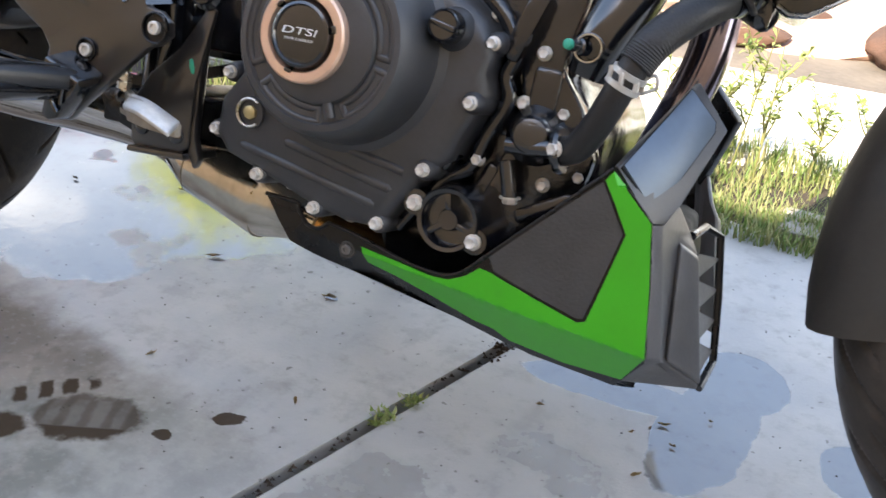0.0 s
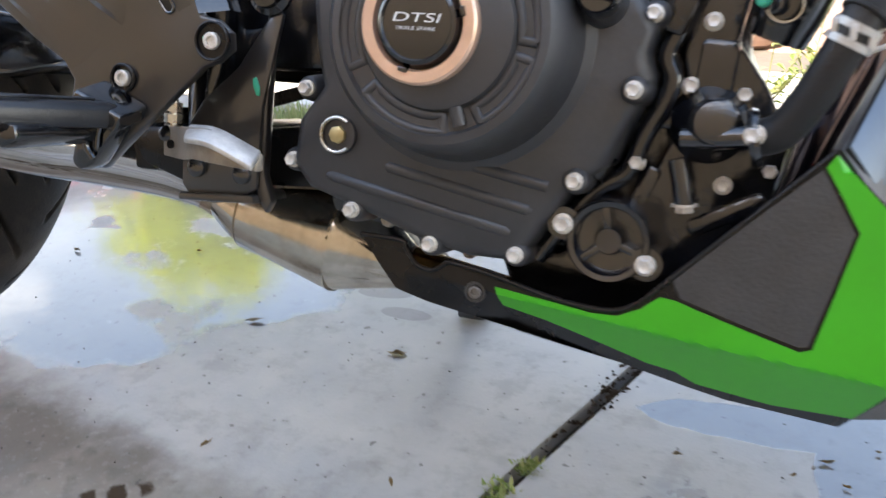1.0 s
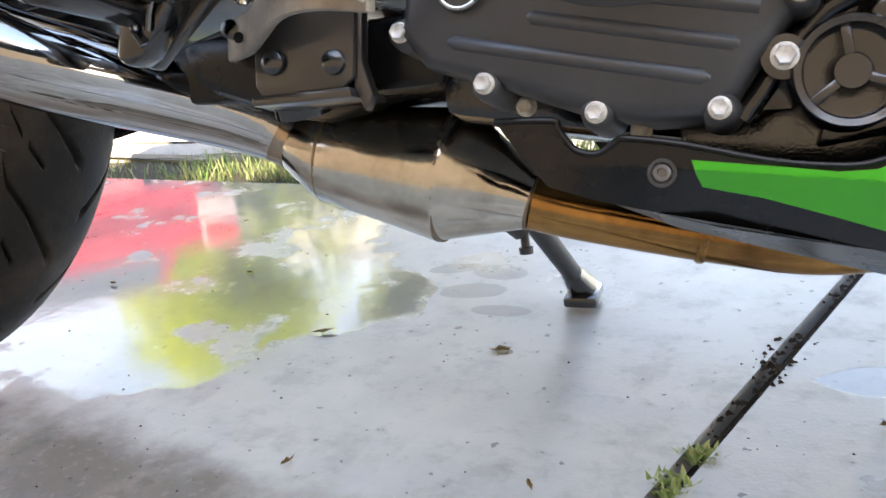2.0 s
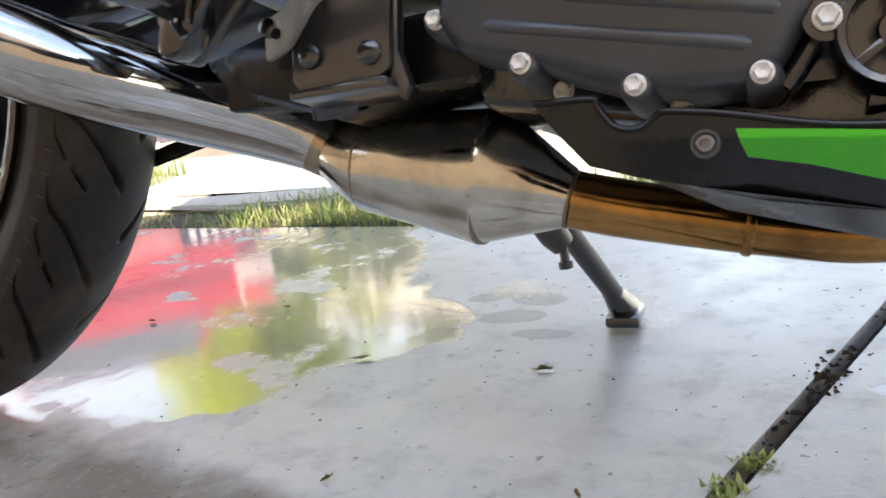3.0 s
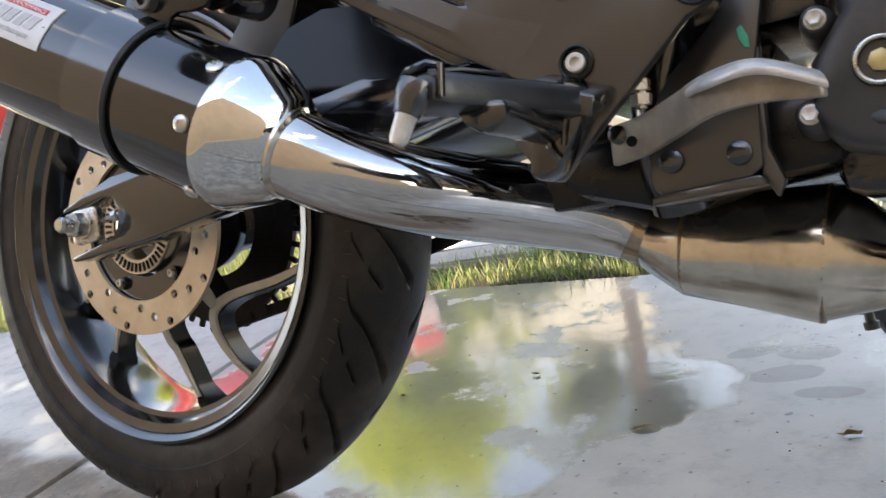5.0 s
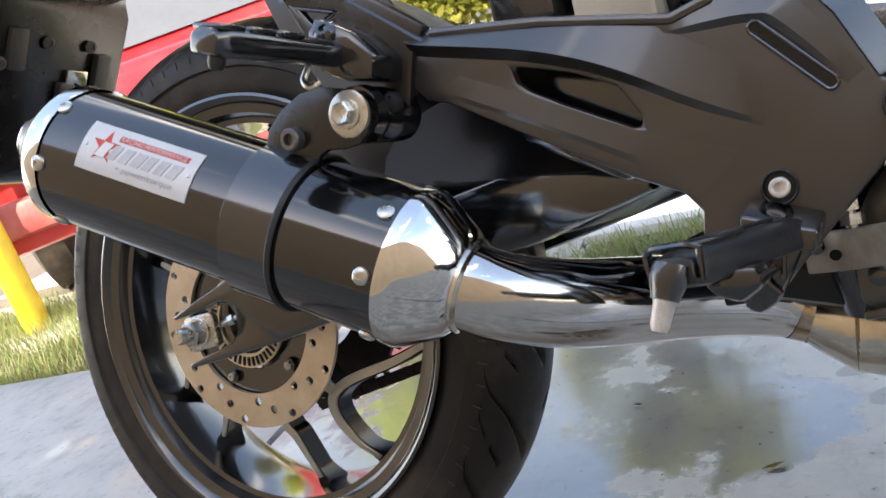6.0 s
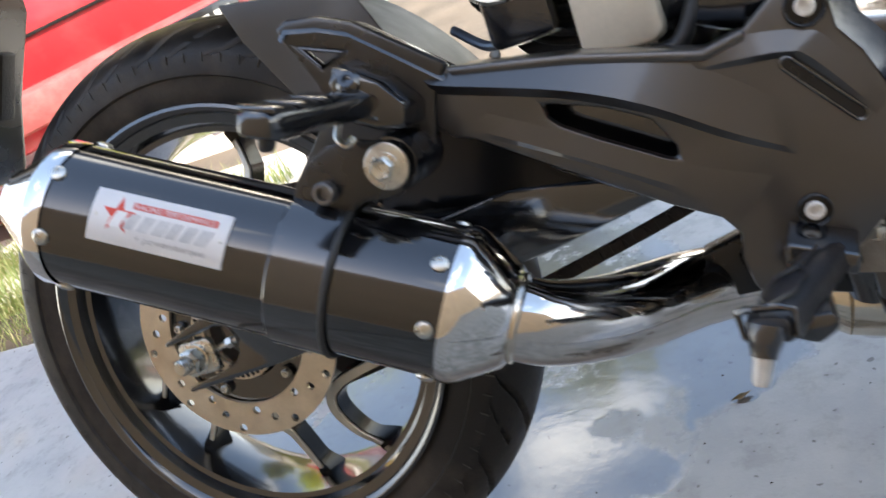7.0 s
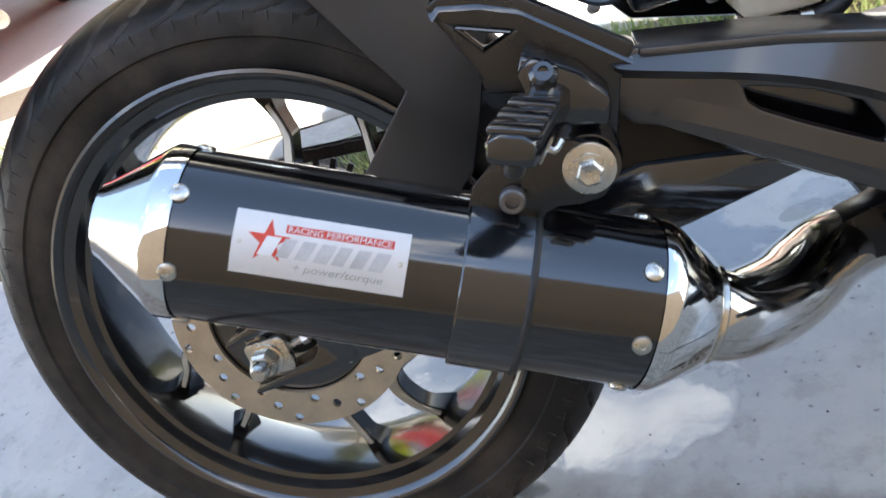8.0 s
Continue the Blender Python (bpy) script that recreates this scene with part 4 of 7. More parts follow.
def wrapped(me_or_pts, s0, phi0, lift, thick=0.0006, cuts=3):
    """Lays a flat outline (u along the can to its rear, v up) round the can."""
    own = bmesh.new()
    f = own.faces.new([own.verts.new((u, v, 0)) for u, v in me_or_pts])
    own.normal_update()
    bmesh.ops.triangulate(own, faces=[f])
    for _ in range(cuts):
        bmesh.ops.subdivide_edges(own, edges=own.edges, cuts=1, use_grid_fill=True)
        bmesh.ops.triangulate(own, faces=own.faces)
    geo = bmesh.ops.extrude_face_region(own, geom=list(own.faces))
    top = {v for v in geo["geom"] if isinstance(v, bmesh.types.BMVert)}
    for v in own.verts:
        v.co = can(s0 + v.co.x, phi0 + math.degrees(v.co.y / MRAD), lift + (thick if v in top else -0.0004))
    return own


LS, LP, LW, LH = 0.2065, 27.0, 0.0485, 0.0175
label_plate = part("label_plate", wrapped([(-LW, -LH), (LW, -LH), (LW, LH), (-LW, LH)], LS, LP, 0.0002, 0.0008, 4), M_LABEL, muffler, "silver metal maker's plate with red star and grey print")


def on_label(pts, name, material, lift, cuts=1):
    return part(name, wrapped([(-x, y) for x, y in pts], LS, LP, lift, 0.0002, cuts), material, label_plate, smooth=0)


star = []
for k in range(10):
    r = 0.0125 if k % 2 == 0 else 0.0049
    a = math.pi / 2 + k * math.pi / 5
    star.append((-0.0285 + r * math.cos(a), 0.0015 + r * math.sin(a)))
on_label(star, "star_print", M_RED, 0.0010)
on_label([(-0.020, 0.0075), (0.040, 0.0075), (0.040, 0.0120), (-0.020, 0.0120)], "red_bar", M_RED, 0.0010, 2)
for k in range(7):
    x, wd = -0.0340 + k * 0.0102, (0.0080, 0.0068, 0.0074)[k % 3]
    q = [(x + u + (v + 0.006) * 0.42, v) for u, v in ((0, -0.006), (wd, -0.006), (wd, 0.0045), (0, 0.0045))]
    on_label(q, "print_bar", M_PALEINK if k else M_WHITEINK, 0.0013 if k else 0.0016, 1)
for x in (-0.0445, 0.0445):
    o = can(LS - x, LP, 0.0009)
    part("label_rivet", lathe([(0, 0.0016), (0.0008, 0.001), (0.0008, 0)], o, can(LS - x, LP, 1.0) - o, 10), M_ZINC, label_plate)

def words(body, size):
    """The outlines of a line of print as a flat bmesh, and its width."""
    txt = bpy.data.curves.new("words", "FONT")
    txt.body, txt.size = body, size
    ob = new("words", txt)
    bpy.context.view_layer.update()
    me = bpy.data.meshes.new_from_object(ob.evaluated_get(bpy.context.evaluated_depsgraph_get()))
    bpy.data.objects.remove(ob)
    own = bmesh.new()
    own.from_mesh(me)
    bmesh.ops.triangulate(own, faces=own.faces)
    x0 = min(v.co.x for v in own.verts)
    for v in own.verts:
        v.co.x -= x0
    return own, max(v.co.x for v in own.verts)


def label_words(body, size, x0, width, y0, slant, material, label):
    own, wid = words(body, size)
    for v in own.verts:
        x = x0 + v.co.x * (width / wid) + v.co.y * slant
        v.co = can(LS - x, LP + math.degrees((y0 + v.co.y * 0.95) / MRAD), 0.0015)
    part("lettering", own, material, label_plate, label, smooth=0)


label_words("RACING PERFORMANCE", 0.0050, -0.0185, 0.057, 0.0081, 0.0, M_WHITEINK, "white capital letters on the red bar")
label_words("+ power/torque", 0.0062, -0.014, 0.050, -0.0122, 0.25, M_INK, "slanting grey script on the label")

# clamp band and hanger ------------------------------------------------
B0, B1 = 0.089, 0.128
bm = lathe([(B0, MRAD), (B0, MRAD + 0.0030), (B1 - 0.001, MRAD + 0.0030), (B1, MRAD + 0.0022), (B1, MRAD)], MF, MD, 72, cap=False)
band = part("clamp_band", bm, M_STRAP, muffler, "gloss black strap round the muffler")
bm = lathe([(B0 - 0.002, MRAD + 0.0003), (B0 - 0.003, MRAD + 0.0028), (B0 - 0.0005, MRAD + 0.0042), (B0 + 0.0015, MRAD + 0.0028)], MF, MD, 72, cap=False)
part("rubber_edge", bm, M_HOSE, band, "black rubber lining at the strap's edge")
bm = prism([(0.228, 0.402), (0.240, 0.414), (0.266, 0.404), (0.272, 0.392), (0.262, 0.378), (0.242, 0.386)], -0.2465, -0.2415, 0.0015)
part("strap_tab", bm, M_STRAP, band)
hang = prism([(0.2290, 0.4080), (0.2295, 0.4180), (0.2375, 0.4315), (0.250, 0.4405), (0.267, 0.4468), (0.285, 0.4468), (0.300, 0.4410), (0.3110, 0.4335), (0.3155, 0.4230), (0.3130, 0.4105), (0.3050, 0.4045), (0.293, 0.4042), (0.2805, 0.4065), (0.2725, 0.4045), (0.2675, 0.3985), (0.2560, 0.3960), (0.240, 0.4000)], -0.2520, -0.2470, 0.0015)
hanger = part("muffler_hanger", hang, M_PLASTIC, BIKE, "matte black steel muffler bracket")
part("clamp_screw", socket((0.2575, -0.252, 0.4195), RIGHT, 0.0075, 0.008), M_DKBOLT, hanger, "grey socket screw of the clamp")
part("washer", lathe([(0, 0.0148), (0.0025, 0.0148), (0.003, 0.0138), (0.003, 0)], (0.303, -0.2520, 0.424), RIGHT, 32), M_ZINC, hanger, "wide zinc washer")
bm = hexbolt((0.303, -0.2550, 0.424), RIGHT, 0.0078, 0.009, 1.2, 24)
part("hanger_bolt", bm, M_ZINC, hanger, "zinc flange bolt")
part("rubber_bush", lathe([(0, 0.012), (0, 0.0175), (0.030, 0.0185), (0.034, 0.0165), (0.040, 0.0165), (0.044, 0.0190), (0.053, 0.0175), (0.053, 0.012)], (0.303, -0.194, 0.424), RIGHT, 32), M_GLOSS, hanger)

# exhaust pipe ---------------------------------------------------------
bm = tube([(0.332, -0.2275, 0.3095, 0.0285), (0.344, -0.2255, 0.3025, 0.0285), (0.356, -0.218, 0.294, 0.0285), (0.372, -0.201, 0.2845, 0.0288), (0.392, -0.176, 0.2750, 0.0292), (0.412, -0.145, 0.2675, 0.0298), (0.436, -0.107, 0.2595, 0.0296), (0.465, -0.074, 0.2495, 0.0282), (0.490, -0.055, 0.2385, 0.0252), (0.512, -0.047, 0.2270, 0.0215)], None, 40, 8)
pipe = part("exhaust_pipe", bm, M_PIPE, BIKE, "polished link pipe to the muffler, dust and mirrored ground in its colour")
CF = [Vector((0.512, -0.047, 0.2255)), Vector((0.541, -0.045, 0.214)), Vector((0.628, -0.043, 0.199)), Vector((0.684, -0.040, 0.181))]
bm = lathe([(-0.012, 0.0227), (-0.006, 0.0222), (-0.001, 0.0218)], CF[0], CF[0] - Vector((0.490, -0.055, 0.2385)), 40, cap=False)
part("stained_joint", bm, M_STAIN, pipe, "brown heat-stained pipe joint")
bm = tube([(*CF[0], 0.0212), (0.520, -0.0465, 0.222, 0.025), (*CF[1], 0.0345), (0.575, -0.044, 0.2085, 0.039), (*CF[2], 0.0465), (0.632, -0.043, 0.198, 0.0462), (*CF[3], 0.0195)], None, 48, 0)
cat = part("collector", bm, M_STEEL, pipe, "dull stainless catalyst box with weld seams")
for c, r, d in ((CF[0], 0.0225, CF[1] - CF[0]), (CF[1], 0.0352, CF[2] - CF[1]), (CF[2] + Vector((0.001, 0, 0)), 0.0470, CF[2] - CF[1]), (CF[3], 0.0205, CF[3] - CF[2])):
    d = d.normalized()
    bm = lathe([(-0.0020, r - 0.0022), (-0.0010, r - 0.0006), (0.0010, r - 0.0006), (0.0020, r - 0.0022)], c, d, 40, cap=False)
    part("weld_seam", bm, M_SEAM, cat, "brown heat-stained weld seam")
bm = tube([(0.684, -0.040, 0.181, 0.0192), (0.72, -0.034, 0.173, 0.0192), (0.80, -0.026, 0.1585, 0.0180), (0.86, -0.024, 0.152, 0.0178), (0.905, -0.026, 0.160, 0.0178), (0.945, -0.03, 0.19, 0.0178), (0.975, -0.034, 0.25, 0.018)], None, 32, 8)
part("front_pipe", bm, M_HEAT, pipe, "golden brown heat-tinted steel pipe")
bm = lathe([(-0.003, 0.0190), (-0.0015, 0.0200), (0.0015, 0.0200), (0.003, 0.0190)], (0.793, -0.0265, 0.1598), (0.08, 0.006, -0.015), 36, cap=False)
part("pipe_joint", bm, M_HEAT, pipe)
bm = tube([(0.975, -0.036, 0.25), (0.990, -0.042, 0.31), (1.006, -0.046, 0.358), (1.0150, -0.047, 0.39), (1.0185, -0.047, 0.42), (1.0185, -0.045, 0.46)], 0.0180, 28, 8)
part("header_pipe", bm, M_BLUED, pipe, "heat-blued header pipe")

# engine ---------------------------------------------------------------
bm = prism([(0.648, 0.300), (0.648, 0.232), (0.80, 0.212), (0.90, 0.222), (0.95, 0.262), (0.955, 0.33), (0.93, 0.37), (0.95, 0.47), (0.80, 0.50), (0.62, 0.45), (0.62, 0.362), (0.648, 0.345)], -0.125, 0.15, 0.012)
engine = part("engine", bm, M_CAST, BIKE, "black motorcycle engine with satin side covers")
bm = prism([(0.884, 0.40), (0.90, 0.33), (0.885, 0.29), (0.862, 0.262), (0.85, 0.21), (0.93, 0.225), (0.955, 0.27), (0.962, 0.31), (0.945, 0.345), (0.925, 0.37), (0.935, 0.43), (0.90, 0.47)], -0.142, -0.12, 0.004)
part("side_case", bm, M_CAST, engine, "dark ribbed casting round the water pump")
COVER = [(0.652, 0.392), (0.656, 0.352), (0.662, 0.326), (0.645, 0.302), (0.642, 0.272), (0.655, 0.256), (0.69, 0.2455), (0.74, 0.2285), (0.772, 0.222), (0.80, 0.2225), (0.815, 0.233), (0.835, 0.266), (0.847, 0.280), (0.860, 0.290), (0.868, 0.312), (0.878, 0.334), (0.881, 0.346), (0.876, 0.360), (0.881, 0.376), (0.868, 0.398), (0.83, 0.425), (0.76, 0.438), (0.69, 0.425)]
bm = prism(COVER, -0.142, -0.120, 0.003)
part("cover_flange", bm, M_CASE, engine)


def inset(pts, d):
    c = np.mean(np.array(pts), axis=0)
    return [tuple(np.array(p) + (c - np.array(p)) / np.linalg.norm(c - np.array(p)) * d) for p in pts]


bm = bmesh.new()
levels = [(-0.141, 0.0), (-0.164, 0.001), (-0.172, 0.004), (-0.1755, 0.010)]
rows = []
for y, d in levels:
    rows.append([bm.verts.new((x, y, z)) for x, z in inset(COVER, d)])
for p, q in zip(rows[:-1], rows[1:]):
    for i in range(len(COVER)):
        j = (i + 1) % len(COVER)
        bm.faces.new((p[i], p[j], q[j], q[i]))
bm.faces.new(rows[-1])
cover = part("clutch_cover", bm, M_CASE, engine, "satin black clutch cover with a round raised boss", smooth=50)
BC = (0.760, 0.0, 0.364)
bm = lathe([(0.160, 0.090), (0.176, 0.085), (0.180, 0.079), (0.200, 0.0745), (0.216, 0.0715), (0.2225, 0.0665), (0.2235, 0.0615), (0.2205, 0.0595), (0.2205, 0.048), (0.2245, 0.046), (0.2265, 0.040), (0.2265, 0)], BC, RIGHT, 96)
part("boss", bm, M_CASE, cover, "stepped round boss")
for a0, a1 in ((-5, 52), (75, 125), (150, 205), (222, 278), (300, 345)):
    pts = []
    for k in range(9):
        a = radians(a0 + (a1 - a0) * k / 8)
        pts.append((BC[0] + 0.0595 * math.cos(a), -0.2190, BC[2] + 0.0595 * math.sin(a)))
    for k in range(9):
        a = radians(a1 + (a0 - a1) * k / 8)
        pts.append((BC[0] + 0.0495 * math.cos(a), -0.2190, BC[2] + 0.0495 * math.sin(a)))
    pts.append(pts[0])
    part("boss_rib", tube(pts, 0.0034, 12, 0), M_CASE, cover, smooth=60)
a = radians(-72)
part("boss_nub", tube([(BC[0] + 0.046 * math.cos(a), -0.222, BC[2] + 0.046 * math.sin(a)), (BC[0] + 0.057 * math.cos(a), -0.221, BC[2] + 0.057 * math.sin(a))], 0.0042, 12, 0), M_CASE, cover)
RC = (0.752, 0.0, 0.366)
bm = ring([(-0.226, 0.0355), (-0.2325, 0.0350), (-0.2340, 0.0335), (-0.2340, 0.0275), (-0.2315, 0.0262), (-0.226, 0.0262)], RC, 72)
part("copper_ring", bm, M_COPPER, cover, "copper-coloured ring round the cap")
for k in range(3):
    a = radians(15 + 120 * k)
    own = box((0, 0, 0), (0.0030, 0.008, 0.006), 0.001, Matrix.Rotation(-a, 4, "Y"))
    bmesh.ops.translate(own, vec=(RC[0] + 0.0275 * math.cos(a), -0.2315, RC[2] + 0.0275 * math.sin(a)), verts=own.verts)
    part("ring_notch", own, M_GLOSS, cover)
bm = lathe([(0.224, 0.0262), (0.231, 0.0255), (0.2355, 0.0235), (0.2365, 0.0215), (0.2350, 0.0205), (0.2365, 0.014), (0.2370, 0.0)], RC, RIGHT, 56)
cap = part("boss_cap", bm, M_GLOSS, cover, "gloss black domed cap with pale print")
for body, size, wdt, dz, ink in (("DTSI", 0.0085, 0.0275, 0.0000, M_WHITEINK), ("TRIPLE SPARK", 0.0034, 0.0245, -0.0046, M_WHITEINK)):
    own, wid = words(body, size)
    for v in own.verts:
        v.co = Vector((RC[0] - wdt / 2 + v.co.x * wdt / wid + v.co.y * 0.28, -0.2374, RC[2] + dz + v.co.y * 0.85))
    part("lettering", own, ink, cap, smooth=0)
for p, q in (((0.675, 0.267), (0.798, 0.2435)), ((0.716, 0.277), (0.812, 0.2585)), ((0.774, 0.283), (0.823, 0.2745))):
    pts = [(*p, 0.001), (*p, 0.0052), (*q, 0.0052), (*q, 0.001)]
    C = [(p[0] + (q[0] - p[0]) * u, -0.1730 if k else -0.1745, p[1] + (q[1] - p[1]) * u, w) for u, w, k in ((-0.035, 0.0004, 0), (-0.03, 0.0022, 0), (-0.015, 0.0038, 1), (0.0, 0.0044, 1), (1.0, 0.0044, 1), (1.015, 0.0038, 1), (1.03, 0.0022, 0), (1.035, 0.0004, 0))]
    part("cover_rib", tube(C, None, 20, 0), M_CASE, cover, smooth=60)
edge = [(0.815, 0.225), (0.838, 0.258), (0.852, 0.275), (0.868, 0.286), (0.876, 0.310), (0.886, 0.332), (0.889, 0.346), (0.884, 0.360), (0.889, 0.378), (0.876, 0.402), (0.850, 0.424)]
part("case_flange", tube([(x, -0.149, z, 0.0062) for x, z in edge], None, 14, 5), M_CAST, engine, "glossy flange beside the clutch cover", smooth=60)
# bosses for the bolts at the cover's rim
for (x, z), y in (((0.870, 0.337), -0.172), ((0.840, 0.280), -0.170), ((0.806, 0.229), -0.166), ((0.748, 0.229), -0.166), ((0.691, 0.2455), -0.166), ((0.643, 0.275), -0.160), ((0.651, 0.324), -0.160), ((0.876, 0.382), -0.160)):
    y -= 0.008
    part("bolt_boss", lathe([(0, 0.0112), (-y - 0.140, 0.0092), (-y - 0.132, 0.0080), (-y - 0.130, 0.0062), (-y - 0.129, 0)], (x, -0.130, z), RIGHT, 24), M_CASE, cover)
    part("cover_bolt", hexbolt((x, y, z), RIGHT, 0.0045, 0.0075, 1.22), M_BOLT, cover)
for x, z, y in ((0.909, 0.381, -0.146), (0.900, 0.342, -0.146), (0.873, 0.293, -0.152), (0.932, 0.339, -0.142), (0.926, 0.283, -0.144), (0.868, 0.404, -0.146), (0.870, 0.385, -0.150), (0.952, 0.294, -0.140), (0.704, 0.236, -0.140), (0.766, 0.2215, -0.142), (0.817, 0.236, -0.146)):
    part("case_bolt", hexbolt((x, y + 0.003, z), RIGHT, 0.0046, 0.0070, 1.25), M_BOLT, engine)
part("sump", prism([(0.778, 0.232), (0.795, 0.192), (0.84, 0.180), (0.90, 0.184), (0.94, 0.235)], -0.128, 0.11, 0.008), M_CASE2, engine)
# filler knob, sight cap, filter cover, pump
bm = lathe([(0.15, 0.0205), (0.172, 0.0170), (0.182, 0.0150), (0.186, 0.0125)], (0.842, 0, 0.379), (0.02, -1, 0.05), 28)
filler = part("filler_neck", bm, M_CASE, engine)
bm = lathe([(0.183, 0.0130), (0.197, 0.0128), (0.2005, 0.0112), (0.199, 0.0098), (0.199, 0)], (0.842, 0, 0.379), (0.02, -1, 0.05), 28)
part("filler_cap", bm, M_GLOSS, filler, "black oil filler cap with a finger grip")
part("filler_grip", box((0.846, -0.1995, 0.389), (0.021, 0.006, 0.0045), 0.0016, Matrix.Rotation(0.25, 4, "Y")), M_GLOSS, filler)
SC = (0.679, -0.1755, 0.295)
part("sight_well", lathe([(0, 0.0135), (0.0025, 0.0130), (0.0025, 0.0105), (0.0004, 0.0100), (0.0004, 0)], SC, RIGHT, 32), M_CASE, cover)
pts = [(SC[0] + 0.0115 * math.cos(radians(a)), SC[1] - 0.0030, SC[2] + 0.0115 * math.sin(radians(a))) for a in range(50, 315, 12)]
part("snap_ring", tube(pts, 0.0013, 8, 0), M_ZINC, cover, "bright open snap ring")
bm = lathe([(0, 0.0062), (0.003, 0.0058), (0.004, 0.004), (0.004, 0)], SC, RIGHT, 7)
part("ring_plug", bm, M_BRASS, cover, "pale yellowed plug")
OF = (0.863, 0.244)
bm = lathe([(0.10, 0.0275), (0.168, 0.0265), (0.1715, 0.0250), (0.1705, 0.0218), (0.168, 0.0208), (0.158, 0.0200), (0.157, 0.0105), (0.166, 0.0090), (0.1685, 0.0078), (0.1685, 0)], (OF[0], 0, OF[1]), RIGHT, 48)
filt = part("oil_filter_cover", bm, M_CASE2, engine, "round black oil filter cover")
for k in range(3):
    a = radians(100 + 120 * k)
    part("cover_web", box((OF[0] + 0.0145 * math.cos(a), -0.1625, OF[1] + 0.0145 * math.sin(a)), (0.0150, 0.0110, 0.0050), 0.0014, Matrix.Rotation(-a, 4, "Y")), M_CASE2, filt)
for x, z in ((0.834, 0.252), (0.887, 0.232)):
    part("filter_lug", lathe([(0.11, 0.0115), (0.168, 0.0105), (0.169, 0)], (x, 0, z), RIGHT, 20), M_CASE2, filt)
    part("filter_bolt", hexbolt((x, -0.169, z), RIGHT, 0.0052, 0.0085, 1.25), M_BOLT, filt)
PC = (0.897, 0.311)
bm = lathe([(0.12, 0.026), (0.148, 0.0235), (0.154, 0.0185), (0.160, 0.0165), (0.172, 0.0155), (0.177, 0.0125), (0.1785, 0.008), (0.179, 0)], (PC[0], 0, PC[1]), (0.12, -1, 0.06), 40)
pump = part("water_pump", bm, M_CASE2, engine, "black round water pump with pipe stubs")
part("outlet_pipe", tube([(0.900, -0.166, 0.311), (0.918, -0.170, 0.3125), (0.938, -0.172, 0.315)], 0.0068, 18, 4), M_CASE2, pump)
part("drain_spout", tube([(0.898, -0.157, 0.298), (0.902, -0.156, 0.283), (0.905, -0.155, 0.270)], 0.0062, 14, 4), M_CASE2, pump)
part("drain_screw", hexbolt((0.905, -0.153, 0.2705), (0.1, 0, -1), 0.0062, 0.006), M_BOLT, pump)
bm = lathe([(0, 0.008), (0, 0.0165), (0.003, 0.0180), (0.006, 0.0165), (0.006, 0.008)], (0.938, -0.170, 0.314), (1, -0.08, 0.22), 28)
part("pipe_flange", bm, M_CASE2, pump)
part("flange_bolt", hexbolt((0.940, -0.183, 0.3165), (-0.3, -1, 0), 0.0046, 0.006), M_BOLT, pump)
for o, s, rz in (((0.914, -0.139, 0.350), (0.023, 0.014, 0.042), 0.06), ((0.905, -0.14, 0.318), (0.09, 0.01, 0.012), 0.15), ((0.875, -0.136, 0.268), (0.012, 0.016, 0.05), 0.4), ((0.93, -0.14, 0.265), (0.05, 0.012, 0.012), -0.5), ((0.894, -0.148, 0.398), (0.016, 0.02, 0.055), 0.35), ((0.85, -0.15, 0.292), (0.018, 0.03, 0.02), 0.5)):
    part("case_rib", box(o, s, 0.004, Matrix.Rotation(rz, 4, "Y")), M_CAST, engine)
bm = box((0.79, -0.02, 0.53), (0.19, 0.22, 0.20), 0.01)
part("cylinder", bm, M_CASE2, engine)
bm = tube([(0.940, -0.170, 0.314), (0.954, -0.176, 0.320), (0.966, -0.184, 0.338), (0.976, -0.191, 0.360), (0.984, -0.193, 0.380), (0.995, -0.188, 0.401), (1.012, -0.172, 0.421), (1.034, -0.142, 0.440), (1.05, -0.11, 0.452)], 0.0108, 22, 6)
hose = part("radiator_hose", bm, M_HOSE, BIKE, "thick black rubber coolant hose")
ribbed = [(*p, 0.0128 + 0.0004 * (k % 2)) for k, p in enumerate(curve_pts([(0.9855, -0.1930, 0.383), (0.995, -0.188, 0.401), (1.012, -0.172, 0.421), (1.030, -0.147, 0.437)], 22))]
bm = tube(ribbed, None, 22, 0)
part("hose_sleeve", bm, M_HOSE, hose)
d = Vector((0.009, -0.002, 0.021)).normalized()
for k in (-1, 1):
    bm = lathe([(-0.0020, 0.0112), (-0.0020, 0.0130), (0.0020, 0.0130), (0.0020, 0.0112)], Vector((0.9815, -0.1925, 0.373)) + d * 0.0044 * k, d, 32, cap=False)
    part("hose_clamp", bm, M_CLAMP, hose, "white spring hose clamp")
for k in range(4):
    a = radians(-150 + 55 * k)
    ax = Vector((0.9815, -0.1925, 0.373)) + (Vector((1, 0, -0.4)).normalized() * math.cos(a) + Vector((0, 1, 0)) * math.sin(a)) * 0.0124
    part("clamp_bridge", box(ax, (0.0035, 0.0035, 0.0085), 0.0008), M_CLAMP, hose)
part("clamp_ear", tube([(0.992, -0.190, 0.374), (1.000, -0.190, 0.379), (1.002, -0.190, 0.371), (0.994, -0.190, 0.366)], 0.0013, 8, 4), M_CLAMP, hose)
bm = tube([(0.945, -0.145, 0.372, 0.018), (0.952, -0.148, 0.395, 0.021), (0.965, -0.14, 0.43, 0.022), (0.98, -0.125, 0.48, 0.023)], None, 20, 6)
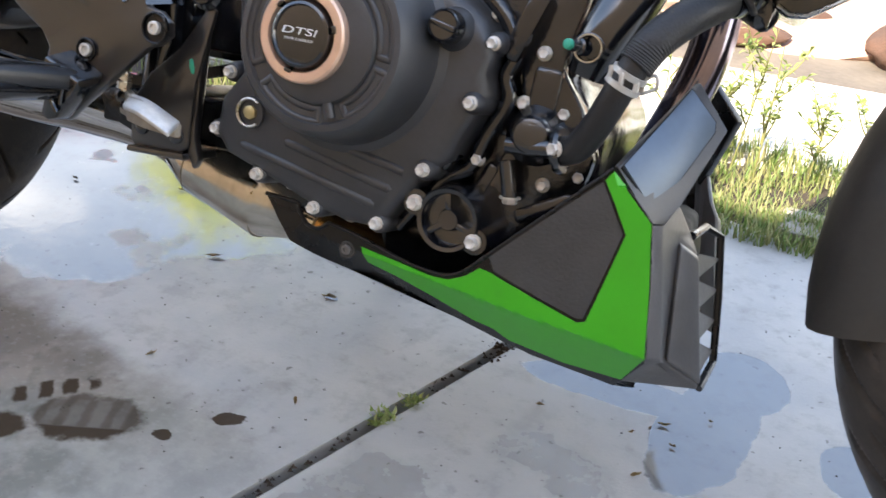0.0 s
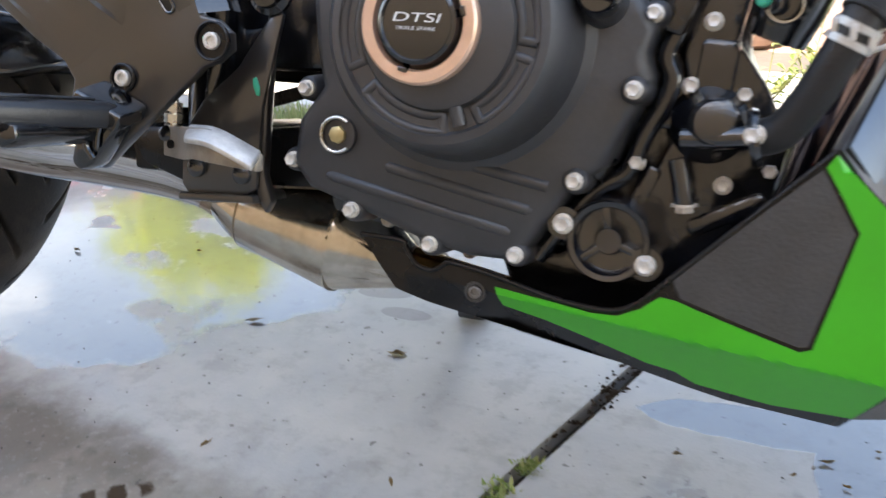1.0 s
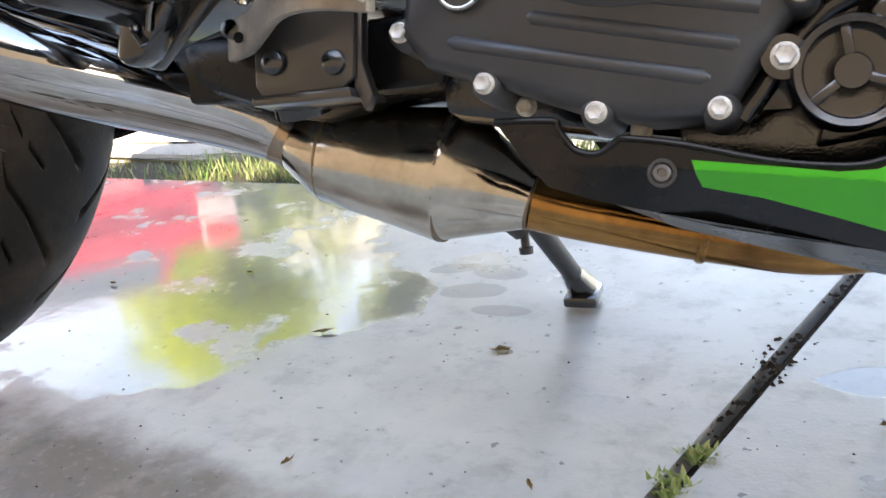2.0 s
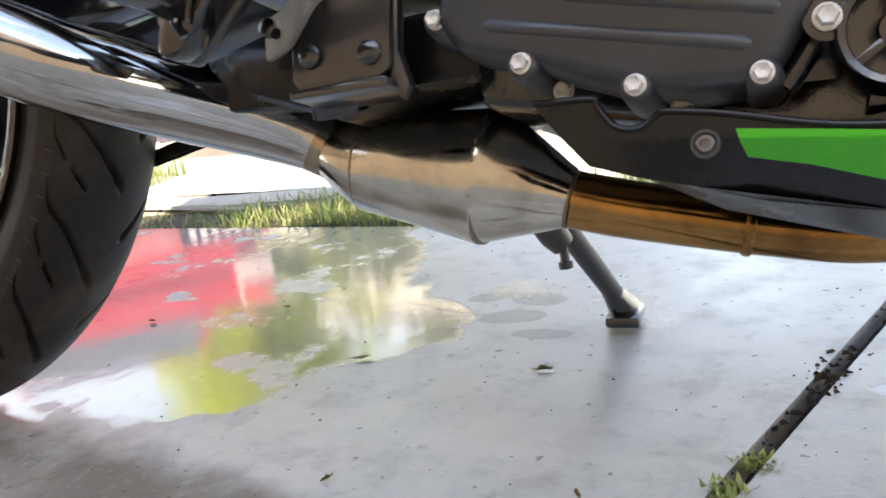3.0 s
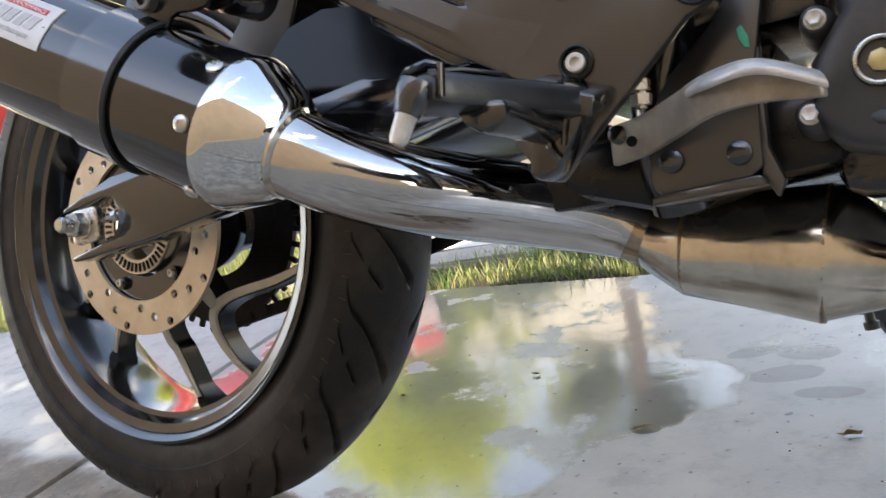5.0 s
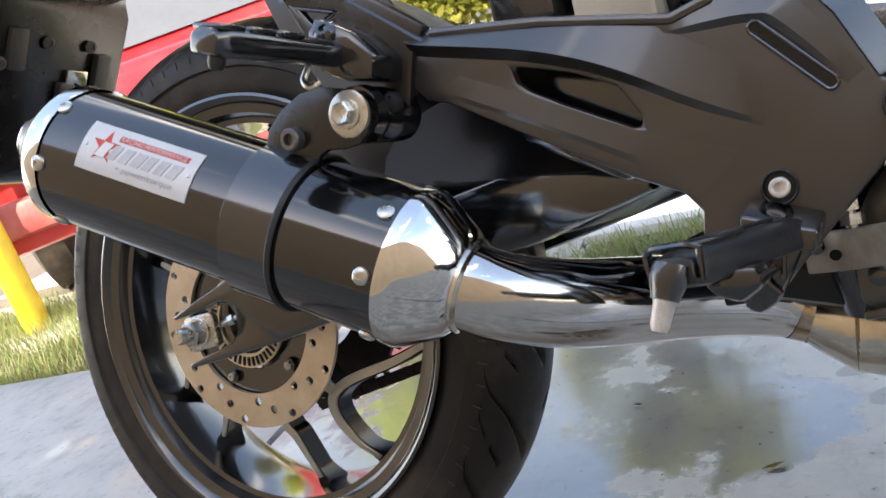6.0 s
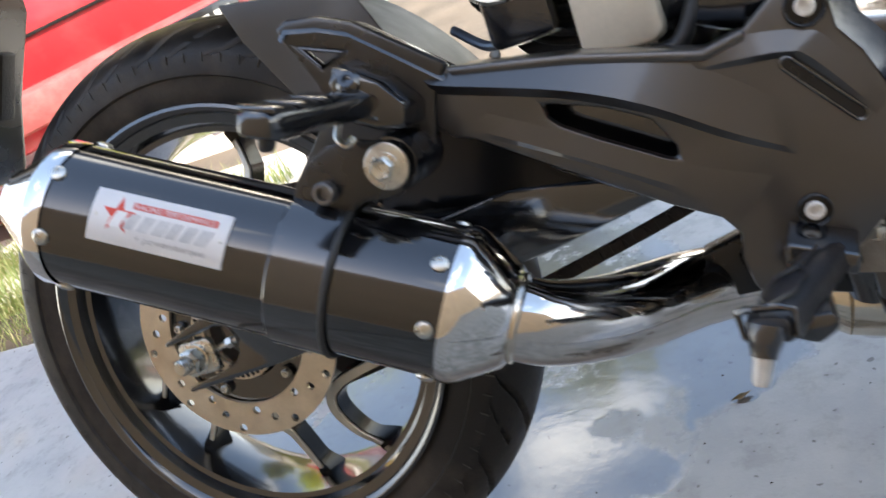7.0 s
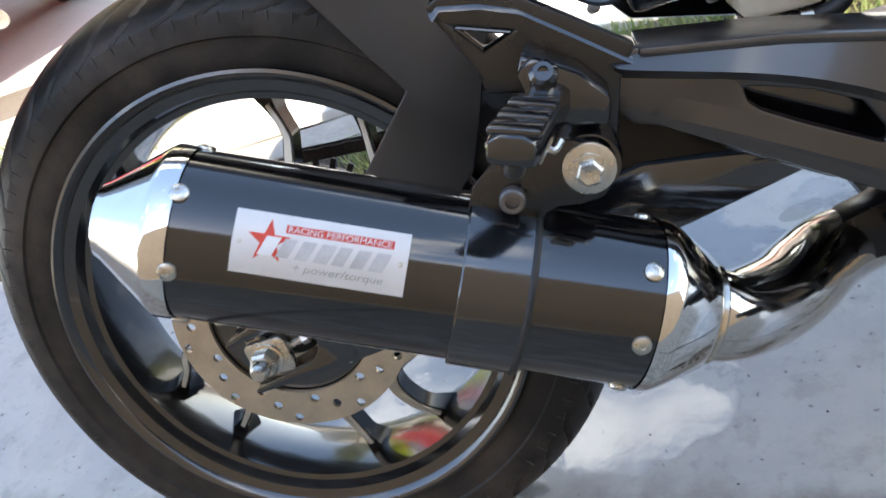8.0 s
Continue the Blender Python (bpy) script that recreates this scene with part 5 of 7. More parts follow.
down = part("frame_downtube", bm, M_GLOSS, BIKE, "gloss black frame tube with engine mount")
part("mount_ring", lathe([(0, 0.0088), (0.0, 0.0112), (0.006, 0.0112), (0.0065, 0.0104), (0.0065, 0.0094), (0.001, 0.0086)], (0.947, -0.166, 0.3895), RIGHT, 28), M_GLOSS, down)
part("ring_edge", lathe([(0, 0.0092), (0.0010, 0.0102), (0.0010, 0.0092)], (0.947, -0.1722, 0.3895), RIGHT, 28, cap=False), M_ZINC, down)
sd = Vector((-0.50, -1, 0.04)).normalized()
part("mount_stud", lathe([(0, 0.0060), (0.010, 0.0060), (0.011, 0.0045), (0.020, 0.0042), (0.021, 0)], (0.945, -0.164, 0.3895), sd, 20), M_CASE2, down)
part("paint_mark", lathe([(0, 0.0040), (0.003, 0.0036), (0.0036, 0.002), (0.0036, 0)], Vector((0.945, -0.164, 0.3895)) + sd * 0.0205, sd, 16), M_TEAL, down, "teal inspection paint on the stud")

# belly pan ------------------------------------------------------------
def pan_crease(x):
    """The height of the long crease below which the pan's side turns inwards."""
    return float(np.interp(x, [0.70, 0.80, 0.8956, 0.9938, 1.035], [0.206, 0.200, 0.1925, 0.185, 0.181]))


def pan_y(x, z):
    """The belly pan's right skin."""
    y = -0.158 - 0.10 * min(max(x - 0.70, 0.0), 0.22)
    c = pan_crease(x)
    if z < c:
        y += (c - z) * 0.9 * min(max((x - 0.72) / 0.08, 0.0), 1.0)
    k = (z - 0.31) * 0.5 + (x - 0.984)
    if z > 0.30 and k > 0:
        y += k * 1.05
    return y


PAN = [(0.6915, 0.2270), (0.723, 0.2265), (0.726, 0.2225), (0.731, 0.2155), (0.735, 0.2115), (0.740, 0.2095), (0.746, 0.2090), (0.751, 0.2110), (0.756, 0.2150), (0.761, 0.2165), (0.79, 0.2125), (0.827, 0.2045), (0.855, 0.2015), (0.872, 0.2025), (0.885, 0.2090), (0.897, 0.2205), (0.984, 0.311), (1.0, 0.296), (1.018, 0.279), (1.027, 0.23), (1.0339, 0.1768), (1.0119, 0.141), (0.9444, 0.1462), (0.9033, 0.1550), (0.8767, 0.1609), (0.8389, 0.1659), (0.8064, 0.1707), (0.7741, 0.1791), (0.7448, 0.1853), (0.7207, 0.1924), (0.7045, 0.2100)]
pan = part("belly_pan", sheet(PAN, pan_y, 0.004, 4), M_PAN, BIKE, "black belly pan with bright green graphic and grey louvred nose", smooth=25)
left = sheet(PAN, pan_y, 0.004, 3)
for v in left.verts:
    v.co.y = -v.co.y
bmesh.ops.reverse_faces(left, faces=left.faces)
part("left_skin", left, M_PLASTIC, pan)
top_edge = [(x, pan_y(x, z), z, 0.0018) for x, z in PAN[0:17]]
part("rolled_edge", tube(top_edge, None, 10, 3), M_PAN, pan)
lip = [(0.735, 0.188), (0.7741, 0.1791), (0.8767, 0.1609), (0.9444, 0.1462), (1.0119, 0.141)]
bm = bmesh.new()
va = [bm.verts.new((x, pan_y(x, z), z)) for x, z in lip]
ease = (0.08, 0.6, 1.0, 1.0, 1.0)
vb = [bm.verts.new((x + 0.01, pan_y(x, z) + (-0.085 - pan_y(x, z)) * k, z - 0.018 * k)) for (x, z), k in zip(lip, ease)]
vc = [bm.verts.new((x + 0.01, pan_y(x, z) + 0.003 + (-0.075 - pan_y(x, z)) * k, z - 0.012 * k)) for (x, z), k in zip(lip, ease)]
for i in range(len(lip) - 1):
    bm.faces.new((va[i], va[i + 1], vb[i + 1], vb[i]))
    bm.faces.new((vb[i], vb[i + 1], vc[i + 1], vc[i]))
part("under_lip", bm, M_PAN, pan)


def over(dy):
    return lambda x, z: pan_y(x, z) - dy


GREEN = [(0.793, 0.2050), (0.835, 0.2010), (0.858, 0.1985), (0.874, 0.1995), (0.888, 0.2065), (0.8985, 0.2155), (0.908, 0.2145), (0.945, 0.204), (0.980, 0.1945), (0.9865, 0.197), (0.994, 0.230), (1.002, 0.267), (0.991, 0.285), (0.980, 0.302), (0.9845, 0.3095), (1.0, 0.2945), (1.0175, 0.2785), (1.0265, 0.23), (1.0335, 0.181), (1.0174, 0.1512), (0.9709, 0.1498), (0.925, 0.1562), (0.9115, 0.1637), (0.894, 0.1661), (0.8579, 0.1773), (0.8262, 0.1863), (0.8106, 0.1893), (0.798, 0.1918), (0.7952, 0.1979)]
part("green_panel", sheet(GREEN, over(0.0012), 0.0014, 4), M_GREEN, pan, "bright green painted chevron panel", smooth=25)
DARKP = [(0.9105, 0.2165), (0.945, 0.2065), (0.979, 0.1975), (0.984, 0.1985), (0.9915, 0.230), (0.9995, 0.2665), (0.989, 0.2835), (0.9785, 0.3005), (0.94, 0.2625), (0.905, 0.2265)]
part("charcoal_inset", sheet(DARKP, over(0.0009), 0.001, 3), M_GREY, pan, "charcoal grain panel inside the chevron", smooth=25)
# the nose: an upper wing panel with a smooth insert, a grey scoop below it and four wedge-shaped louvres
def plates(name, points, faces, shift, material, parent, label="", bevel=0.0016):
    """A bent skin over named corners, given thickness by shift."""
    own = bmesh.new()
    o = {k: own.verts.new(p) for k, p in points.items()}
    i = {k: own.verts.new(Vector(p) + Vector(shift)) for k, p in points.items()}
    rim = {}
    for f in faces:
        own.faces.new([o[k] for k in f])
        own.faces.new([i[k] for k in reversed(f)])
        for a, b in zip(f, f[1:] + f[:1]):
            if (b, a) in rim:
                del rim[(b, a)]
            else:
                rim[(a, b)] = True
    for a, b in rim:
        own.faces.new((o[b], o[a], i[a], i[b]))
    bmesh.ops.recalc_face_normals(own, faces=own.faces)
    bevelled(own, bevel, 2, 14)
    return part(name, own, material, parent, label)


def nose(side):
    s = -1 if side == "right" else 1

    def P(x, y, z):
        return Vector((x, s * y, z))

    W = {"a": P(0.9865, 0.1800, 0.3125), "top": P(1.021, 0.098, 0.3790), "r": P(1.0495, 0.110, 0.3477), "e": P(1.0403, 0.118, 0.3195), "f": P(1.0294, 0.128, 0.2875), "g": P(1.0235, 0.155, 0.2750), "h": P(1.0165, 0.170, 0.2765)}
    w = plates("wing_panel", W, [["a", "top", "r", "e", "f", "g", "h"]], (-0.005, -s * 0.008, -0.001), M_SCOOP if side == "right" else M_PLASTIC, pan, "satin grey wing panel of the pan's nose")
    nrm = (W["r"] - W["a"]).cross(W["top"] - W["a"]).normalized()
    if nrm.y * s < 0:
        nrm = -nrm
    Q = [P(0.9895, 0.1780, 0.3135), P(1.017, 0.1145, 0.3722), P(1.0387, 0.1125, 0.3512), P(1.0400, 0.1140, 0.3440), P(1.0205, 0.1462, 0.2945), P(1.0105, 0.1640, 0.2880)]
    c = sum(Q, Vector()) / len(Q)
    # a larger black plate below paints the shade round the insert
    for grow, lift, name, material, label in ((1.035, 0.0012, "insert_gap", M_HOLLOW_SHADE, ""), (1.0, 0.0022, "wing_insert", M_WING if side == "right" else M_GLOSS, "smooth satin insert, sky sheen painted in on the right side")):
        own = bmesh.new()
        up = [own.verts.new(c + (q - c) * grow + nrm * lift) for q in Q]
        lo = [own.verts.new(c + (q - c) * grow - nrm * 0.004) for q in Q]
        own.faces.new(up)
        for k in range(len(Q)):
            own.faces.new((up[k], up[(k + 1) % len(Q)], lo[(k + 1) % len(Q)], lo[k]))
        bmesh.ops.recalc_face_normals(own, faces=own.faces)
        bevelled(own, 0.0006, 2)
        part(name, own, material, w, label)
    S = {"st": P(1.0165, 0.171, 0.2757), "rt": P(1.0235, 0.1555, 0.2750), "rb": P(1.0432, 0.1505, 0.1731), "sb": P(1.0340, 0.1680, 0.1775), "e": P(1.0294, 0.128, 0.2880), "fa": P(1.0408, 0.102, 0.2640), "pt": P(1.0330, 0.1240, 0.2640), "pr": P(1.0486, 0.104, 0.2510), "pb": P(1.0732, 0.089, 0.1380), "pl": P(1.0440, 0.1340, 0.1660), "bl": P(1.0150, 0.148, 0.1480)}
    plates("scoop_side", S, [["st", "rt", "rb", "sb"], ["rt", "e", "fa", "pt"], ["fa", "pr", "pt"], ["rt", "pt", "pl", "rb"], ["pt", "pr", "pb", "pl"], ["sb", "rb", "pl", "pb", "bl"]], (-0.004, -s * 0.005, 0.0), M_SCOOP, pan, "grey plastic scoop", 0.0022)
    pad = [S["pt"].lerp(S["pl"], 0.02) + P(0.001, 0.0008, -0.001), S["pr"] + P(0.0008, 0.001, -0.001), S["pb"] + P(0, 0.001, 0.004), S["pl"] + P(0.001, 0.001, 0.003)]
    own = bmesh.new()
    mid = sum(pad, Vector()) / 4
    out = Vector((0.35, s * 0.9, 0.1)).normalized()
    up = [own.verts.new(mid + (q - mid) * 0.95 + out * 0.0040) for q in pad]
    lo = [own.verts.new(q - out * 0.003) for q in pad]
    own.faces.new(up)
    for k in range(4):
        own.faces.new((up[k], up[(k + 1) % 4], lo[(k + 1) % 4], lo[k]))
    bmesh.ops.recalc_face_normals(own, faces=own.faces)
    bevelled(own, 0.0025, 3)
    part("scoop_pad", own, M_SCOOP, pan, "raised grey pad of the scoop")
    if side == "left":
        return
    rail = [P(1.0410, 0.100, 0.2630), P(1.0476, 0.066, 0.2668), P(1.0600, 0.055, 0.2600), P(1.0700, 0.054, 0.2070), P(1.0779, 0.055, 0.1545), P(1.0725, 0.088, 0.1390)]
    part("louvre_frame", tube([(*q, 0.0034) for q in rail], None, 8, 0), M_PLASTIC, pan, "thin black frame round the louvres")
    # backing sheet added to give the louvre openings their shade
    back = [P(1.0300, 0.098, 0.2610), P(1.0440, 0.056, 0.2610), P(1.0600, 0.054, 0.1560), P(1.0560, 0.086, 0.1420)]
    own = bmesh.new()
    up = [own.verts.new(q) for q in back]
    lo = [own.verts.new(q - Vector((0.004, 0, 0))) for q in back]
    own.faces.new(up)
    own.faces.new(lo[::-1])
    for k in range(4):
        own.faces.new((up[k], up[(k + 1) % 4], lo[(k + 1) % 4], lo[k]))
    bmesh.ops.recalc_face_normals(own, faces=own.faces)
    part("louvre_back", own, M_PAN, pan, "black sheet added behind the louvres for their dark openings")
    for k, (u0, u1) in enumerate(((0.00, 0.17), (0.19, 0.39), (0.41, 0.62), (0.64, 0.87))):
        b0, b1 = S["pr"].lerp(S["pb"], u0), S["pr"].lerp(S["pb"], u1)
        tip = P(1.0625 + 0.0041 * k, 0.058, 0.2410 - 0.0257 * k)
        deep = b0.lerp(b1, 0.5) + P(-0.020, -0.030, 0.002)
        own = bmesh.new()
        v = [own.verts.new(q) for q in (b0, tip + Vector((0, 0, 0.0012)), tip - Vector((0, 0, 0.0012)), b1, deep)]
        for f in ((0, 1, 2, 3), (0, 4, 1), (1, 4, 2), (2, 4, 3), (0, 3, 4)):
            own.faces.new([v[q] for q in f])
        bmesh.ops.recalc_face_normals(own, faces=own.faces)
        part("louvre", own, M_SCOOP, pan, "grey wedge-shaped louvre", smooth=0)


nose("right")
nose("left")
# black filler block added as the shade inside the nose
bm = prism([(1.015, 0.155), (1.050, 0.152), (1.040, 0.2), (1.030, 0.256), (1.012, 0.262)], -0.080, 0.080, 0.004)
part("nose_core", bm, M_HOLLOW_SHADE, pan)
part("pan_screw_washer", lathe([(0, 0.0074), (0.0014, 0.0070), (0.0014, 0.0054), (0.0006, 0.0052), (0.0006, 0)], (0.779, pan_y(0.779, 0.199) - 0.0008, 0.199), RIGHT, 28), M_GREY, pan)
part("pan_screw", socket((0.779, pan_y(0.779, 0.199) - 0.001, 0.199), RIGHT, 0.0043, 0.003), M_DKBOLT, pan, "dull steel socket screw")

# side plate, pegs and brake lever ---------------------------------------
PLATE = [(0.312, 0.474), (0.345, 0.4695), (0.42, 0.453), (0.495, 0.4305), (0.520, 0.435), (0.537, 0.447), (0.556, 0.449), (0.566, 0.440), (0.567, 0.420), (0.577, 0.404), (0.591, 0.366), (0.603, 0.364), (0.613, 0.356), (0.614, 0.345), (0.605, 0.337), (0.594, 0.333), (0.565, 0.306), (0.532, 0.276), (0.514, 0.258), (0.503, 0.261), (0.489, 0.284), (0.486, 0.302), (0.489, 0.318), (0.481, 0.330), (0.455, 0.345), (0.40, 0.383), (0.346, 0.4205), (0.332, 0.426), (0.318, 0.446)]
OPEN = [(0.3956, 0.4288), (0.4027, 0.4265), (0.4317, 0.4150), (0.4567, 0.4000), (0.4668, 0.3800), (0.4665, 0.3728), (0.461, 0.3741), (0.424, 0.3977), (0.4031, 0.4124), (0.397, 0.4194)]


def holed(outline, hole, y0, y1, bevel):
    own = bmesh.new()
    vo = [own.verts.new((x, y0, z)) for x, z in outline]
    vh = [own.verts.new((x, y0, z)) for x, z in hole]
    eo = [own.edges.new((vo[i], vo[(i + 1) % len(vo)])) for i in range(len(vo))]
    eh = [own.edges.new((vh[i], vh[(i + 1) % len(vh)])) for i in range(len(vh))]
    bmesh.ops.triangle_fill(own, edges=eo + eh, use_beauty=True, use_dissolve=False)
    geo = bmesh.ops.extrude_face_region(own, geom=list(own.faces))
    for v in geo["geom"]:
        if isinstance(v, bmesh.types.BMVert):
            v.co.y = y1
    bmesh.ops.recalc_face_normals(own, faces=own.faces)
    bevelled(own, bevel, 2, 60)
    return own


plate = part("side_plate", holed(PLATE, OPEN, -0.206, -0.196, 0.003), M_PLATE, BIKE, "satin black footrest side plate with moulded ridges")
# moulded ridges on the plate
def moulded(name, lines, smooth=20):
    """A raised facet between three lines of (x, y, z)."""
    own = bmesh.new()
    rows = [[own.verts.new(Vector(p)) for p in curve_pts(r, 6)] for r in lines]
    for p, q in zip(rows[:-1], rows[1:]):
        for i in range(len(p) - 1):
            own.faces.new((p[i], p[i + 1], q[i + 1], q[i]))
    part(name, own, M_PLATE, plate, smooth=smooth)


moulded("upper_ridge", [
    [(0.325, -0.2062, 0.4690), (0.345, -0.2062, 0.4655), (0.42, -0.2062, 0.4485), (0.47, -0.2062, 0.4340), (0.50, -0.2062, 0.4150), (0.535, -0.2061, 0.3850)],
    [(0.330, -0.2135, 0.4640), (0.341, -0.2150, 0.4590), (0.41, -0.2170, 0.4345), (0.456, -0.2155, 0.4110), (0.499, -0.2110, 0.3800), (0.532, -0.2061, 0.3590)],
    [(0.329, -0.2060, 0.4580), (0.338, -0.2060, 0.4530), (0.406, -0.2060, 0.4290), (0.452, -0.2060, 0.4060), (0.496, -0.2060, 0.3760), (0.530, -0.2060, 0.3565)]])
moulded("slot_brow", [
    [(0.488, -0.2062, 0.4275), (0.517, -0.2062, 0.4310), (0.550, -0.2062, 0.4240), (0.563, -0.2062, 0.4120), (0.584, -0.2061, 0.3720)],
    [(0.487, -0.2062, 0.4210), (0.515, -0.2095, 0.4190), (0.538, -0.2105, 0.4155), (0.550, -0.2100, 0.4080), (0.577, -0.2061, 0.3690)],
    [(0.486, -0.2060, 0.4190), (0.513, -0.2060, 0.4150), (0.535, -0.2060, 0.4120), (0.546, -0.2060, 0.4050), (0.575, -0.2060, 0.3670)]])
moulded("lower_ridge", [
    [(0.335, -0.206, 0.430), (0.40, -0.206, 0.392), (0.46, -0.206, 0.351), (0.488, -0.206, 0.325)],
    [(0.345, -0.2070, 0.429), (0.402, -0.2076, 0.394), (0.463, -0.2072, 0.355), (0.50, -0.2061, 0.332)],
    [(0.360, -0.206, 0.434), (0.405, -0.206, 0.408), (0.468, -0.206, 0.369), (0.515, -0.206, 0.348)]])
sp, sq = Vector((0.537, 0.4085)), Vector((0.5675, 0.3700))
sn = (sq - sp).normalized()
sl = []
for o, a0 in ((sp, 90), (sq, -90)):
    for k in range(7):
        a = radians(a0 + 30 * k)
        v = o + sn * (0.0036 * math.cos(a)) + Vector((-sn.y, sn.x)) * (0.0036 * math.sin(a))
        sl.append((v.x, v.y))
part("slot_rim", tube([(x, -0.2064, z) for x, z in sl + sl[:1]], 0.0011, 8, 0), M_STRAP, plate)
part("slot_floor", prism(sl, -0.2064, -0.2050), M_PAN, plate)
bm = bmesh.new()
ln = [(0.566, 0.440), (0.567, 0.420), (0.577, 0.404), (0.591, 0.367)]
va = [bm.verts.new((x - 0.001, -0.2066, z)) for x, z in ln]
vb = [bm.verts.new((x + 0.013, -0.192, z + 0.004)) for x, z in ln]
vc = [bm.verts.new((x + 0.013, -0.178, z + 0.004)) for x, z in ln]
for i in range(3):
    bm.faces.new((va[i], va[i + 1], vb[i + 1], vb[i]))
    bm.faces.new((vb[i], vb[i + 1], vc[i + 1], vc[i]))
part("front_bevel", bm, M_STRAP, plate)
part("top_flange", prism([(0.345, 0.4695), (0.42, 0.453), (0.495, 0.4305), (0.52, 0.435), (0.52, 0.428), (0.495, 0.4235), (0.42, 0.446), (0.345, 0.4625)], -0.209, -0.150, 0.003), M_PLATE, plate)
for x, z, r in ((0.532, 0.322, 0.0100), (0.601, 0.350, 0.0130), (0.553, 0.436, 0.0115)):
    part("bolt_well", lathe([(0, r), (0.003, r), (0.0035, r - 0.0008), (0.003, r - 0.0016), (0.0007, r - 0.0020), (0.0007, 0)], (x, -0.2055, z), RIGHT, 28), M_PAN, plate)
    part("plate_bolt", socket((x, -0.2062, z), RIGHT, 0.0056, 0.004), M_BOLT, plate, "zinc socket bolt in a black well")
part("paint_dab", lathe([(0, 0.0022), (0.001, 0.0014), (0.001, 0)], (0.5960, -0.2075, 0.3515), RIGHT, 10), M_TEAL, plate)
part("inner_panel", prism([(0.37, 0.44), (0.50, 0.42), (0.50, 0.35), (0.44, 0.345), (0.38, 0.385)], -0.176, -0.168, 0.004), M_GLOSS, plate)
# rider's peg
def slab_along(p, q, w0, w1, th, bevel, roll=0.0):
    """A tapering block from p to q, w0 and w1 wide, with rounded edges and a slightly crowned top."""
    p, q = Vector(p), Vector(q)
    d = (q - p).normalized()
    s = d.cross(Vector((0, 0, 1))).normalized()
    s = Matrix.Rotation(radians(roll), 3, d) @ s
    u = s.cross(d)
    own = bmesh.new()
    rows = []
    for t, w, h in ((0, w0, 0.9), (0.12, w0, 1.0), (0.5, (w0 + w1) / 2, 1.0), (0.9, w1, 1.05), (1.0, w1 * 0.86, 0.85)):
        o = p.lerp(q, t)
        rows.append([own.verts.new(o + s * a * w / 2 + u * b * th * h / 2) for a, b in ((-1, -1), (1, -1), (1, 0.7), (0.45, 1), (-0.45, 1), (-1, 0.7))])
    for a, b in zip(rows[:-1], rows[1:]):
        for k in range(6):
            own.faces.new((a[k], a[(k + 1) % 6], b[(k + 1) % 6], b[k]))
    own.faces.new(rows[0])
    own.faces.new(rows[-1])
    bmesh.ops.recalc_face_normals(own, faces=own.faces)
    return bevelled(own, bevel, 2, 25)


peg = part("rider_footrest", slab_along((0.533, -0.216, 0.2975), (0.4965, -0.324, 0.2985), 0.026, 0.026, 0.017, 0.0035), M_PEGRUB, BIKE, "black rubber-covered folding footrest")


def on_peg(u, v, w=0.0):
    """A place on the footrest's top: u along it, v across it, w above it."""
    d = (Vector((0.4965, -0.324, 0.2985)) - Vector((0.533, -0.216, 0.2975)))
    a = d.normalized().cross(Vector((0, 0, 1))).normalized()
    return Vector((0.533, -0.216, 0.2975)) + d * u + a * v + Vector((0, 0, 0.0100 + w))


hexa = [(0.42, 0.0), (0.56, 0.0078), (0.80, 0.0078), (0.92, 0.0), (0.80, -0.0078), (0.56, -0.0078), (0.42, 0.0)]
part("grip_rib", tube([(*on_peg(u, v), 0.0011) for u, v in hexa], None, 8, 0), M_PEGRUB, peg, "raised moulded outline on the rubber")
part("grip_rib", tube([(*on_peg(u, v), 0.0011) for u, v in ((0.14, 0.0), (0.42, 0.0))], None, 8, 0), M_PEGRUB, peg)
lip = [on_peg(0.965, 0.0138, -0.001), on_peg(0.985, 0.008, 0.0012), on_peg(0.985, -0.008, 0.0012), on_peg(0.965, -0.0138, -0.001), on_peg(0.97, -0.0132, -0.014), on_peg(0.97, 0.0132, -0.014)]
part("end_lip", tube([(*q, 0.0020) for q in lip + lip[:1]], None, 8, 0), M_GLOSS, peg, "gloss black rim at the outer end")
part("peg_skirt", prism([(0.500, 0.2935), (0.528, 0.293), (0.530, 0.283), (0.518, 0.276), (0.506, 0.282)], -0.300, -0.222, 0.004), M_GLOSS, peg)
part("peg_clevis", prism([(0.509, 0.309), (0.521, 0.313), (0.541, 0.299), (0.538, 0.287), (0.521, 0.263), (0.511, 0.2575), (0.503, 0.263), (0.508, 0.286)], -0.226, -0.205, 0.004), M_GLOSS, peg, "gloss black cast hinge")
for q, r in ((((0.517, -0.2275, 0.300), (0.524, -0.2285, 0.289), (0.519, -0.2285, 0.277), (0.524, -0.2275, 0.268)), 0.0022), (((0.533, -0.2275, 0.297), (0.529, -0.2285, 0.286), (0.527, -0.2280, 0.275)), 0.0018)):
    part("casting_ridge", tube(q, r, 8, 5), M_GLOSS, peg)
# the hinge's hood: a flat top that slopes outwards, with a slot below its edge
hood = bmesh.new()
top = [(0.5165, -0.2065, 0.3205), (0.5525, -0.2065, 0.3050), (0.5490, -0.2330, 0.2975), (0.5130, -0.2330, 0.3130)]
vt = [hood.verts.new(p) for p in top]
vl = [hood.verts.new((x - 0.0035, y, z - (0.012 if y < -0.22 else 0.010))) for x, y, z in top]
hood.faces.new(vt)
hood.faces.new(vl[::-1])
for k in range(4):
    hood.faces.new((vt[k], vt[(k + 1) % 4], vl[(k + 1) % 4], vl[k]))
